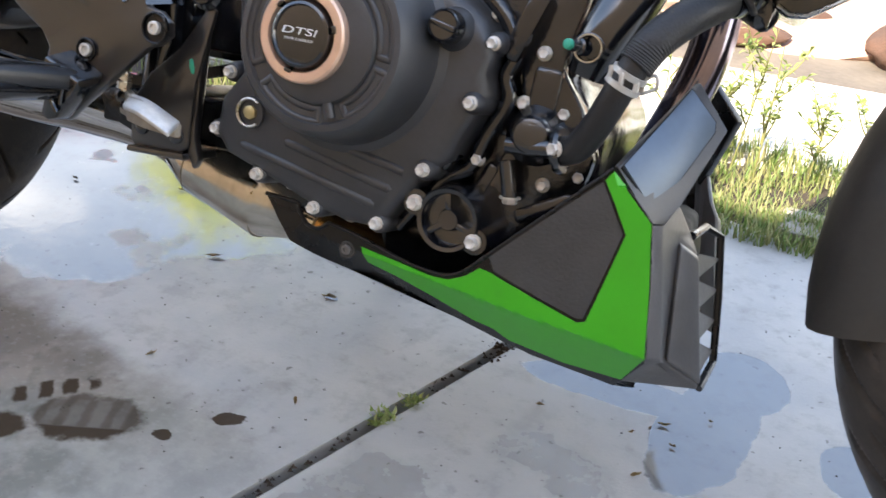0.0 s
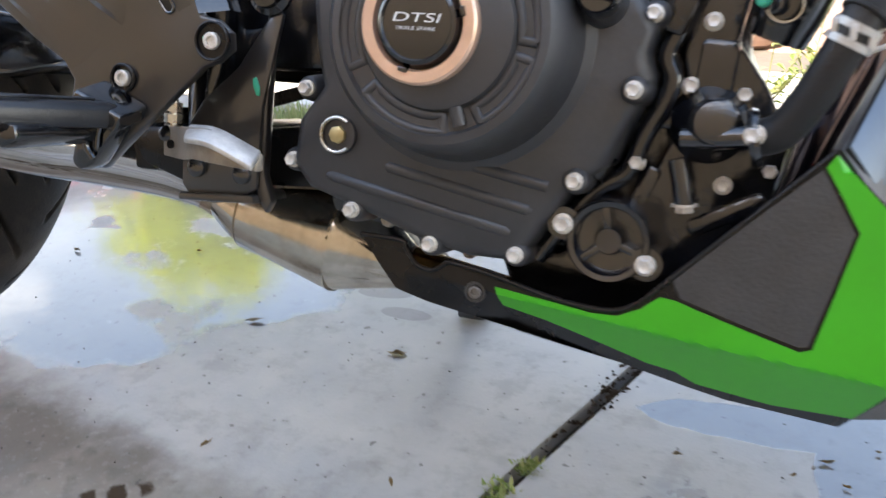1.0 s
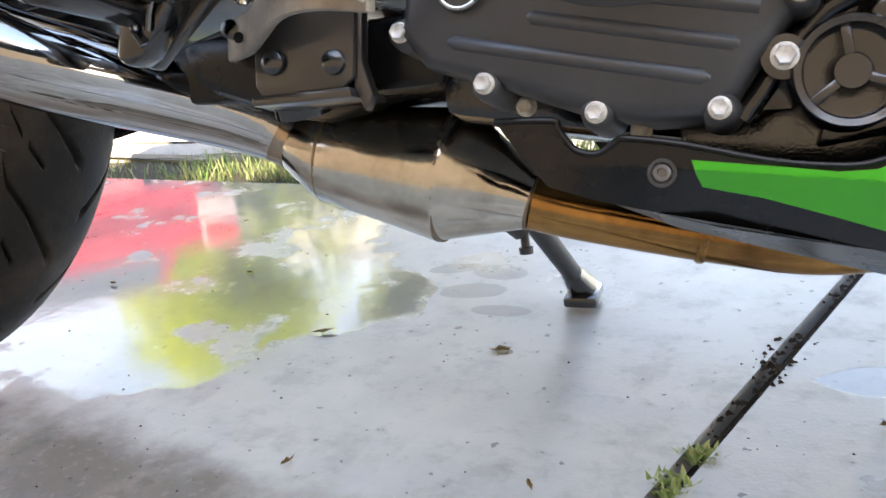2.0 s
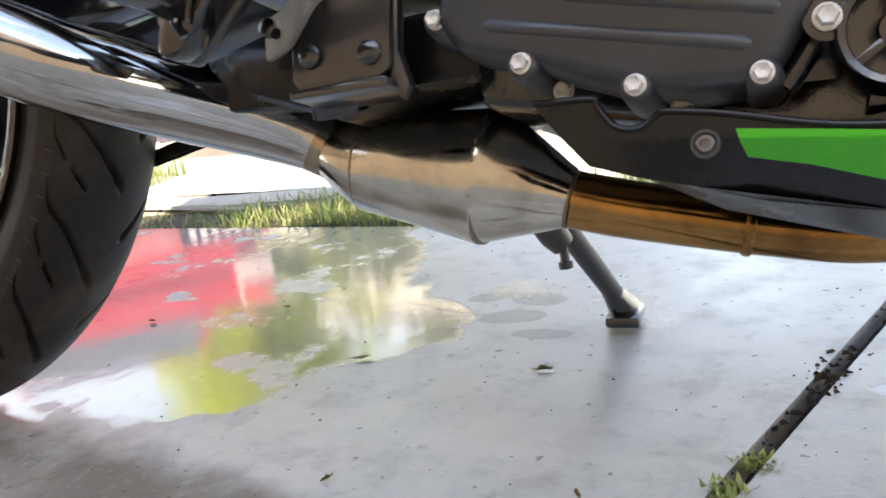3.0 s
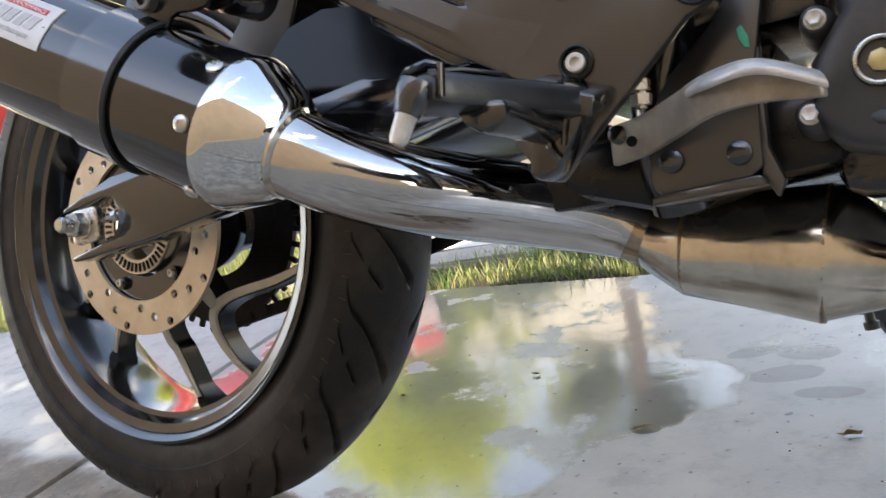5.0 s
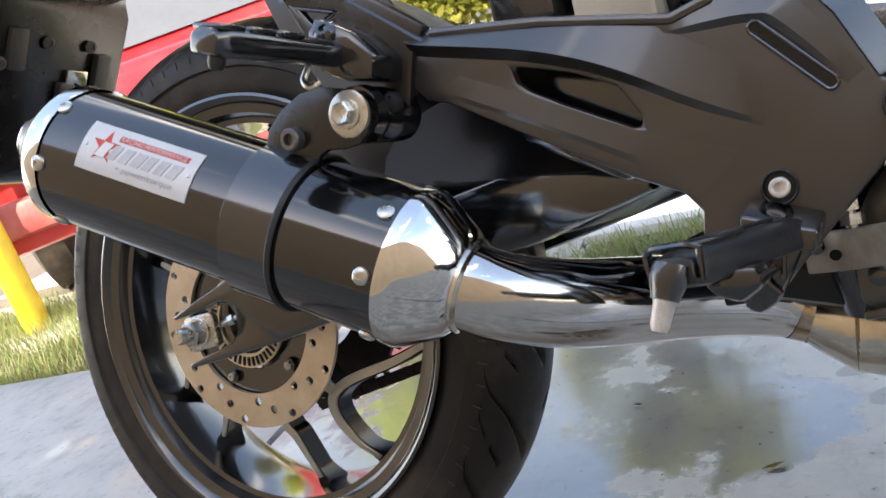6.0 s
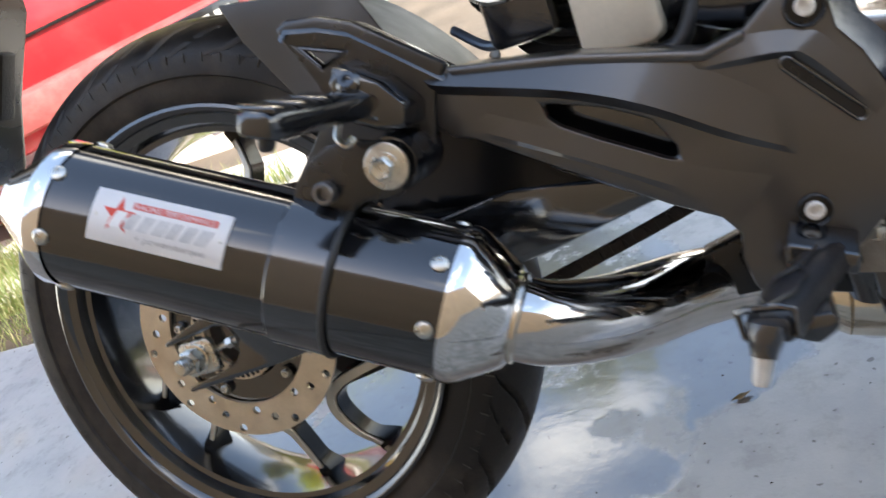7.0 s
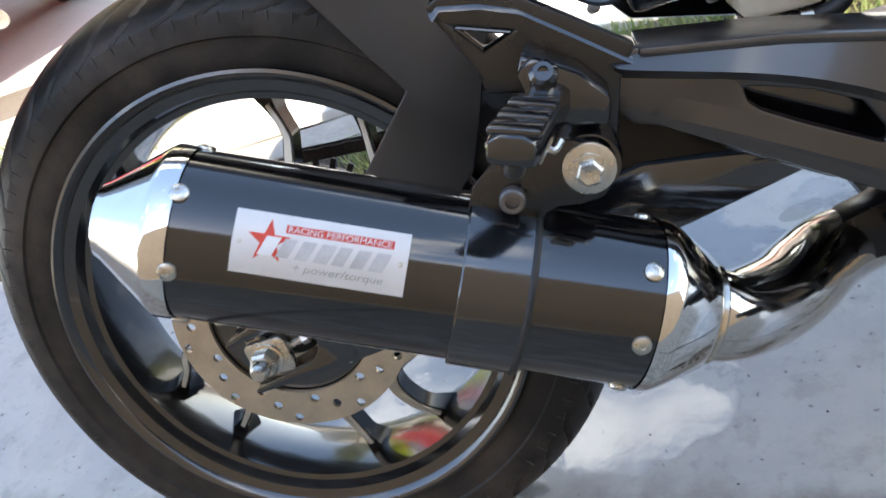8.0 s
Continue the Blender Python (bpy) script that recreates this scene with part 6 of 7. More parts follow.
bmesh.ops.recalc_face_normals(hood, faces=hood.faces)
part("clevis_hood", bevelled(hood, 0.0022, 3), M_GLOSS, peg, "gloss black hood over the hinge pin")
part("peg_hinge", tube([(0.5215, -0.2345, 0.3010), (0.5385, -0.2345, 0.2940)], 0.0026, 12, 0), M_ZINC, peg, "bright hinge pin")
fd = Vector((-0.36, -0.30, -1))
part("feeler_collar", lathe([(-0.006, 0.0085), (0.000, 0.0090), (0.004, 0.0078), (0.008, 0.0066), (0.010, 0.0064), (0.0105, 0.005)], (0.4955, -0.3255, 0.2965), fd, 22), M_CASE2, peg)
part("peg_feeler", lathe([(0.008, 0.0054), (0.010, 0.0056), (0.0115, 0.0050), (0.0215, 0.0045), (0.0242, 0.0034), (0.0248, 0)], (0.4955, -0.3255, 0.2965), fd, 22), M_LEVER, peg, "bare aluminium feeler at the peg's tip")
# brake lever
LEV = curve_pts([(0.530, -0.160, 0.291, 0.267), (0.555, -0.180, 0.291, 0.268), (0.580, -0.208, 0.293, 0.271), (0.605, -0.234, 0.2955, 0.275), (0.630, -0.246, 0.2950, 0.275), (0.657, -0.243, 0.2835, 0.2725)], 6)


def lever_strip(rows):
    """A bar through rows of four corners each, closed at both ends."""
    own = bmesh.new()
    V = [[own.verts.new(q) for q in row] for row in rows]
    for p, q in zip(V[:-1], V[1:]):
        for k in range(4):
            own.faces.new((p[k], q[k], q[(k + 1) % 4], p[(k + 1) % 4]))
    own.faces.new(V[0])
    own.faces.new(V[-1])
    bmesh.ops.recalc_face_normals(own, faces=own.faces)
    return bevelled(own, 0.0014, 2, 40)


web = lever_strip([[(x, y, top), (x + 0.002, y + 0.006, top), (x + 0.002, y + 0.006, low), (x, y, low)] for x, y, top, low in LEV])
lever = part("brake_lever", web, M_LEVERARM, BIKE, "dusty cast aluminium rear brake lever")
pad = []
for k, (x, y, top, low) in enumerate(LEV[14:]):
    f = min(1.0, 0.6 + 0.12 * k)
    out = Vector((0.004, -0.019 * f, -0.008 * f))
    q = Vector((x, y + 0.006, top + 0.002))
    pad.append([q, q + out, q + out - Vector((0, -0.001, 0.004)), q - Vector((0, 0, 0.004))])
# paler than the dusty web: foot polish, with sky light painted in
part("lever_pad", lever_strip(pad), M_LEVER, lever, "worn bright foot pad along the lever's top")
# black disc on the web, drawn as the hole's inner shade
part("lever_hole", lathe([(0, 0.0032), (0.0008, 0.0032), (0.0008, 0)], (0.5485, -0.1765, 0.2775), RIGHT, 12), M_HOLLOW_SHADE, lever)
part("lever_pivot", lathe([(0, 0.006), (0.004, 0.0055), (0.0055, 0.003), (0.0055, 0)], (0.538, -0.166, 0.284), RIGHT, 18), M_CASE2, lever)
part("return_rod", tube([(0.561, -0.192, 0.292), (0.563, -0.192, 0.33)], 0.003, 10, 0), M_ZINC, lever)
for k in range(2):
    part("rod_nut", lathe([(0, 0.0062), (0.006, 0.0062)], (0.561, -0.192, 0.294 + 0.008 * k), (0.05, 0, 1), 6), M_ZINC, lever)
# heel guard bracket
HB = [(0.556, 0.285), (0.572, 0.310), (0.60, 0.335), (0.625, 0.372), (0.634, 0.372), (0.620, 0.31), (0.617, 0.252), (0.610, 0.2465), (0.562, 0.2425), (0.556, 0.250)]
guard = part("frame_gusset", prism(HB, -0.174, -0.169, 0.002), M_PLATE, BIKE, "black pressed-steel gusset below the side plate")
part("gusset_lip", prism([(0.556, 0.2440), (0.616, 0.2475), (0.6185, 0.2415), (0.556, 0.2385)], -0.178, -0.130, 0.0016), M_PLATE, guard)
part("pivot_arch", prism([(0.472, 0.338), (0.50, 0.352), (0.60, 0.366), (0.60, 0.345), (0.52, 0.334), (0.474, 0.326)], -0.135, 0.11, 0.006), M_CASE2, BIKE, "black upper arch of the pivot casting")
part("gusset_flange", prism([(0.6195, 0.372), (0.6150, 0.248), (0.622, 0.234), (0.627, 0.243), (0.6205, 0.262), (0.6235, 0.372)], -0.170, -0.160, 0.002), M_PLATE, guard)
for x, z in ((0.569, 0.2625), (0.606, 0.261)):
    part("gusset_rivet", lathe([(0, 0.0072), (0.003, 0.0066), (0.0048, 0.004), (0.0052, 0)], (x, -0.174, z), RIGHT, 20), M_CASE2, guard)
part("green_tab", prism([(0.6125, 0.3275), (0.6150, 0.3290), (0.6180, 0.3220), (0.6180, 0.3160), (0.6155, 0.3165), (0.6130, 0.3220)], -0.1752, -0.1738, 0.0004), M_TEAL, guard, "brushed teal inspection mark")
bm = prism([(0.575, 0.334), (0.655, 0.336), (0.655, 0.40), (0.575, 0.42)], -0.13, 0.12, 0.008)
part("rear_case", bm, M_CASE2, engine)
# dark block added to shut out bright background above the gap
part("case_web", prism([(0.500, 0.3255), (0.615, 0.3255), (0.622, 0.345), (0.622, 0.370), (0.505, 0.370)], -0.080, 0.11, 0.003), M_PAN, engine)
bm = prism([(0.575, 0.245), (0.655, 0.25), (0.655, 0.296), (0.575, 0.290)], -0.13, 0.12, 0.008)
part("lower_case", bm, M_PAN, engine)
bm = tube([(0.50, -0.15, 0.46), (0.56, -0.15, 0.43), (0.565, -0.145, 0.36), (0.558, -0.135, 0.28), (0.56, -0.12, 0.24)], 0.020, 16, 5)
part("frame_rail", bm, M_GLOSS, BIKE)
part("pivot_casting", prism([(0.474, 0.284), (0.50, 0.288), (0.60, 0.292), (0.60, 0.245), (0.555, 0.235), (0.49, 0.255)], -0.135, 0.11, 0.010), M_PAN, BIKE, "black swing arm pivot casting")

part("frame_bolt", lathe([(0, 0.016), (0.004, 0.016), (0.007, 0.012), (0.011, 0.011), (0.012, 0.006), (0.009, 0.005), (0.009, 0)], (0.624, -0.172, 0.386), RIGHT, 24), M_GLOSS, guard)
# passenger footrest and tail ------------------------------------------
RB = [(0.238, 0.530), (0.247, 0.5335), (0.270, 0.5285), (0.293, 0.517), (0.345, 0.472), (0.332, 0.455), (0.322, 0.424), (0.306, 0.424), (0.305, 0.448), (0.290, 0.462), (0.256, 0.470), (0.2545, 0.486), (0.240, 0.522)]
TRI = [(0.2515, 0.513), (0.280, 0.501), (0.2625, 0.4965)]
rear = part("rear_footrest_bracket", holed(RB, TRI, -0.210, -0.198, 0.003), M_PLASTIC, BIKE, "satin black passenger footrest bracket with a triangular window")
part("bracket_rim", tube([(x, -0.2105, z) for x, z in TRI + TRI[:1]], 0.0014, 8, 0), M_GLOSS, rear)
own = bmesh.new()
run = [(0.240, 0.5290), (0.2455, 0.5335), (0.268, 0.5275), (0.2886, 0.5175), (0.315, 0.4940), (0.3435, 0.4680)]
rows = [[own.verts.new((x - 0.001 * k, y, z - dz)) for x, z in run] for k, (y, dz) in enumerate(((-0.2115, 0.0090), (-0.2105, 0.0060), (-0.2030, 0.0), (-0.1700, 0.0), (-0.1700, 0.0060)))]
for p, q in zip(rows[:-1], rows[1:]):
    for k in range(len(run) - 1):
        own.faces.new((p[k], p[k + 1], q[k + 1], q[k]))
part("top_flange", own, M_GLOSS, rear, "glossy rolled flange along the bracket's top", smooth=50)
RP, RQ, ROLL = Vector((0.2940, -0.232, 0.4660)), Vector((0.2775, -0.341, 0.4710)), -20.0
rpeg = part("passenger_footrest", slab_along(RP, RQ, 0.025, 0.027, 0.017, 0.0035, ROLL), M_GLOSS, BIKE, "gloss black folding passenger footrest with ribbed top")
rd = (RQ - RP).normalized()
rs = Matrix.Rotation(radians(ROLL), 3, rd) @ rd.cross(Vector((0, 0, 1))).normalized()
ru = rs.cross(rd)
lie = Matrix((rs, rd, ru)).transposed().to_4x4()
for k in range(3):
    o = RP.lerp(RQ, 0.48 + 0.205 * k) + ru * 0.0082
    own = box((0, 0, 0), (0.0250, 0.0185, 0.0038), 0.0016)
    bmesh.ops.transform(own, matrix=Matrix.Translation(o) @ lie, verts=own.verts)
    part("peg_rib", own, M_GLOSS, rpeg)
part("peg_end", lathe([(0, 0.0050), (0.004, 0.0052), (0.007, 0.0046), (0.0085, 0.0034), (0.0085, 0)], RP.lerp(RQ, 0.90) - ru * 0.007, -ru, 20), M_PEGRUB, rpeg)
own = bmesh.new()
top = [(0.2875, -0.2070, 0.4955), (0.3115, -0.2070, 0.4735), (0.3085, -0.2420, 0.4700), (0.2845, -0.2420, 0.4920)]
vt = [own.verts.new(p) for p in top]
vl = [own.verts.new((x - 0.006, y, z - 0.0105)) for x, y, z in top]
own.faces.new(vt)
own.faces.new(vl[::-1])
for k in range(4):
    own.faces.new((vt[k], vt[(k + 1) % 4], vl[(k + 1) % 4], vl[k]))
bmesh.ops.recalc_face_normals(own, faces=own.faces)
part("clevis_hood", bevelled(own, 0.0022, 3), M_GLOSS, rpeg, "gloss black hood over the hinge pin")
part("peg_clevis", prism([(0.279, 0.484), (0.290, 0.491), (0.312, 0.474), (0.325, 0.456), (0.320, 0.441), (0.301, 0.446), (0.283, 0.457)], -0.246, -0.206, 0.004), M_GLOSS, rpeg)
part("hinge_bolt", lathe([(0, 0.0085), (0.003, 0.008), (0.0055, 0.0055), (0.0055, 0.003), (0.003, 0.0026), (0.003, 0)], (0.2935, -0.2440, 0.4790), (0.15, -0.75, 0.5), 20), M_GLOSS, rpeg)
part("spring_clip", tube([(0.287, -0.262, 0.458), (0.284, -0.266, 0.450), (0.289, -0.268, 0.444), (0.294, -0.264, 0.447)], 0.0022, 8, 4), M_ZINC, rpeg)
# hugger: the guard between wheel and seat
bm = prism([(0.121, 0.585), (0.132, 0.549), (0.178, 0.463), (0.122, 0.410), (0.112, 0.385), (0.165, 0.355), (0.207, 0.388), (0.224, 0.425), (0.246, 0.476), (0.262, 0.505), (0.240, 0.560)], -0.075, -0.070, 0.002)
hug = part("rear_hugger", bm, M_HUG, BIKE, "matte black inner mudguard behind the wheel")
bm = bmesh.new()
rows = []
for k in range(13):
    a = radians(72 - 58 * k / 12)
    rows.append([bm.verts.new((0.332 * math.cos(a), y, 0.30 + 0.332 * math.sin(a) + (0.03 if k < 2 else 0))) for y in (-0.072, -0.05, 0.0, 0.05, 0.072)])
for p, q in zip(rows[:-1], rows[1:]):
    for i in range(4):
        bm.faces.new((p[i], p[i + 1], q[i + 1], q[i]))
bmesh.ops.solidify(bm, geom=list(bm.faces), thickness=0.004)
part("hugger_shell", bm, M_HUG, hug)
# tail: number plate carrier hanging behind the wheel
bm = prism([(-0.235, 0.74), (-0.24, 0.70), (-0.30, 0.61), (-0.335, 0.535), (-0.350, 0.52), (-0.47, 0.54), (-0.50, 0.60), (-0.46, 0.74)], -0.09, 0.12, 0.01)
tail = part("tail_fender", bm, M_PLASTIC, BIKE, "black plastic tail fender with plate bracket")
for u, y, h in ((0.25, -0.04, 0.05), (0.6, 0.03, 0.06), (0.45, 0.08, 0.08)):
    q = Vector((-0.24 - 0.095 * u, y, 0.70 - 0.165 * u))
    part("fender_rib", box(q, (0.012, 0.022, h), 0.003, Matrix.Rotation(0.55, 4, "Y")), M_GREY, tail)
part("plate_tab", box((-0.283, 0.045, 0.625), (0.004, 0.030, 0.036), 0.001, Matrix.Rotation(0.58, 4, "Y")), M_STEEL, tail, "bare metal tab with a hole")
# black disc on the tab, coloured as the shade in its hole
part("tab_hole", lathe([(0, 0.0035), (0.001, 0.0035), (0.001, 0)], (-0.2805, 0.045, 0.622), (0.84, 0, -0.54), 12), M_HOLLOW_SHADE, tail)
for u, y in ((0.2, 0.0), (0.2, 0.06), (0.35, -0.06)):
    part("fender_clip", lathe([(0, 0.008), (0.002, 0.008), (0.0025, 0.005), (0.001, 0.004), (0.001, 0)], (-0.239 - 0.095 * u, y, 0.70 - 0.165 * u), (0.84, 0, -0.54), 16), M_GREY, tail)
part("tail_body", prism([(-0.46, 0.74), (-0.05, 0.70), (0.15, 0.64), (0.36, 0.58), (0.52, 0.56), (0.52, 0.68), (0.10, 0.80), (-0.40, 0.84)], -0.11, 0.11, 0.02), M_PLASTIC, tail)
# reservoir and wiring below the seat
bm = prism([(0.414, 0.520), (0.414, 0.450), (0.420, 0.444), (0.464, 0.441), (0.471, 0.448), (0.471, 0.520)], -0.122, -0.065, 0.006)
tank = part("coolant_reservoir", bm, M_TANK, BIKE, "milky white plastic coolant bottle")
part("bottle_nipple", lathe([(0, 0.007), (0.012, 0.006), (0.014, 0.0045), (0.02, 0.0045)], (0.432, -0.110, 0.446), (0.1, 0, -1), 14), M_BRASS, tank)
part("nipple_hose", tube([(0.440, -0.115, 0.436), (0.455, -0.112, 0.433), (0.478, -0.108, 0.436), (0.50, -0.1, 0.47)], 0.0065, 12, 5), M_HOSE, tank)
part("hose_ring", lathe([(0, 0.0075), (0.008, 0.0075)], (0.449, -0.113, 0.4340), (1, 0.2, -0.1), 14), M_ZINC, tank)
bm = tube([(0.33, -0.11, 0.53), (0.36, -0.12, 0.505), (0.385, -0.11, 0.51), (0.36, -0.10, 0.535)], 0.0035, 8, 6)
part("wiring_loop", bm, M_ZINC, BIKE)
part("electrics_box", box((0.375, -0.075, 0.515), (0.05, 0.08, 0.09), 0.006), M_CASE2, BIKE)
part("under_seat_tray", box((0.50, 0.0, 0.50), (0.16, 0.19, 0.11), 0.02), M_CASE2, BIKE)
# sheet added to darken the void and hide the bright background
part("inner_fender", prism([(0.292, 0.56), (0.300, 0.520), (0.330, 0.470), (0.352, 0.440), (0.47, 0.405), (0.52, 0.405), (0.56, 0.45), (0.56, 0.58)], 0.040, 0.055, 0.004), M_CASE2, BIKE, "black backing sheet added for the dark void under the seat")
part("seat_bracket", tube([(0.300, -0.03, 0.500), (0.330, -0.05, 0.478), (0.352, -0.06, 0.480), (0.345, -0.06, 0.50), (0.372, -0.06, 0.508)], 0.0042, 10, 6), M_WING, BIKE)
for k in range(5):
    q = Vector((0.325 + 0.028 * k, -0.02 - 0.012 * (k % 2), 0.468 - 0.006 * k + 0.018 * (k % 3)))
    part("cable_clip", lathe([(0, 0.004), (0.008, 0.005), (0.010, 0.003), (0.010, 0)], q, (0.3, -1, 0.3), 10), (M_CLAMP, M_CASE2, M_ZINC)[k % 3], BIKE)
for k in range(3):
    part("cable", tube([(0.33, -0.02, 0.50 + 0.01 * k), (0.38, -0.04 - 0.01 * k, 0.465 + 0.012 * k), (0.44, -0.03, 0.455 + 0.015 * k), (0.50, -0.05, 0.47 + 0.01 * k)], 0.0035, 8, 5), M_HOSE, BIKE)
part("shock_absorber", tube([(0.44, 0.0, 0.37), (0.52, 0.0, 0.56)], 0.032, 18, 0), M_CASE2, BIKE)

# side stand -----------------------------------------------------------
bm = tube([(0.612, 0.115, 0.205, 0.011), (0.632, 0.165, 0.160, 0.0105), (0.660, 0.245, 0.094, 0.0095)], None, 16, 4)
stand = part("side_stand", bm, M_CASE, BIKE, "black steel side stand")
bm = box((0, 0, 0), (0.034, 0.045, 0.012), 0.004)
bmesh.ops.transform(bm, matrix=Matrix.Translation((0.664, 0.258, 0.0775)) @ Matrix.Rotation(radians(16), 4, "X"), verts=bm.verts)
part("stand_foot", bm, M_CASE2, stand)
part("foot_web", tube([(0.655, 0.235, 0.103, 0.010), (0.664, 0.255, 0.085, 0.016)], None, 14, 0), M_CASE2, stand)
part("switch_boss", tube([(0.604, 0.105, 0.20, 0.014), (0.628, 0.128, 0.158, 0.013), (0.634, 0.134, 0.150, 0.011)], None, 16, 0), M_CASE, stand)
part("spring_pin", lathe([(0, 0.004), (0.012, 0.004), (0.013, 0.0065), (0.019, 0.006), (0.02, 0)], (0.634, 0.134, 0.148), (0.1, 0.1, -1), 14), M_CASE, stand)

# front wheel, turned to the left ---------------------------------------
FW = Vector((1.431, -0.02, 0.266))
STEER = Matrix.Rotation(radians(14), 4, Vector((-0.42, 0, 0.9)))
fbm = ring(RIM, (0, 0, 0))
bmesh.ops.transform(fbm, matrix=Matrix.Translation(FW) @ STEER, verts=fbm.verts)
fw = part("front_wheel", fbm, M_RIM, BIKE, "black front wheel turned aside")
part("tyre", tyre_mesh(FW, 0.284, 0.050, 0.213, 0.0035, 480, 24, STEER), M_RUBBER, fw, "dusty black front tyre", smooth=50)
bm = bmesh.new()
rows = []
for k in range(25):
    a = radians(191 - 141 * k / 24)
    r = 0.300
    w = 0.050 if k else 0.044
    rows.append([bm.verts.new((rr * math.cos(a), y * w, rr * math.sin(a))) for y, rr in ((-1.06, r - 0.052), (-1.0, r - 0.03), (-0.8, r - 0.008), (-0.4, r + 0.003), (0, r + 0.006), (0.4, r + 0.003), (0.8, r - 0.008), (1.0, r - 0.03), (1.06, r - 0.052))])
for p, q in zip(rows[:-1], rows[1:]):
    for i in range(8):
        bm.faces.new((p[i], p[i + 1], q[i + 1], q[i]))
bmesh.ops.solidify(bm, geom=list(bm.faces), thickness=0.003)
bmesh.ops.transform(bm, matrix=Matrix.Translation(FW) @ STEER, verts=bm.verts)
part("front_mudguard", bm, M_GUARD, BIKE, "matte charcoal front mudguard", smooth=50)
# radiator underside
bm = box((1.075, -0.02, 0.525), (0.05, 0.30, 0.16), 0.008, Matrix.Rotation(0.25, 4, "Y"))
rad = part("radiator", bm, M_CASE2, BIKE, "black radiator with hose stubs")
part("radiator_shroud", prism([(1.060, 0.438), (1.070, 0.431), (1.083, 0.4325), (1.098, 0.442), (1.125, 0.462), (1.12, 0.51), (1.07, 0.53)], -0.135, -0.122, 0.003), M_GLOSS, rad, "gloss black shroud with bright edges")
part("shroud_edge", tube([(1.063, -0.1365, 0.4385, 0.0012), (1.072, -0.1365, 0.4335, 0.0012), (1.083, -0.1365, 0.4345, 0.0012), (1.098, -0.1365, 0.4435, 0.0012), (1.115, -0.1365, 0.4545, 0.0012)], None, 8, 0), M_ZINC, rad)
part("fan_bracket", prism([(1.030, 0.430), (1.043, 0.4335), (1.054, 0.430), (1.059, 0.4215), (1.0605, 0.431), (1.064, 0.445), (1.04, 0.455), (1.025, 0.445)], -0.122, -0.116, 0.0015), M_CASE2, rad)
part("hose_fitting", lathe([(0, 0.0135), (0.006, 0.0150), (0.010, 0.0135), (0.016, 0.0135), (0.018, 0.0155), (0.026, 0.0145), (0.027, 0)], (1.031, -0.146, 0.437), (0.5, 0.75, 0.4), 20), M_CASE2, rad)
part("cable_tie", tube([(1.034, -0.15, 0.449), (1.046, -0.152, 0.436), (1.049, -0.140, 0.431)], 0.0025, 8, 4), M_HOSE, rad)
part("drain_tap", lathe([(0, 0.011), (0.02, 0.010), (0.022, 0.006), (0.022, 0)], (1.045, -0.10, 0.437), (0.5, -0.6, -0.3), 12), M_CASE2, rad)


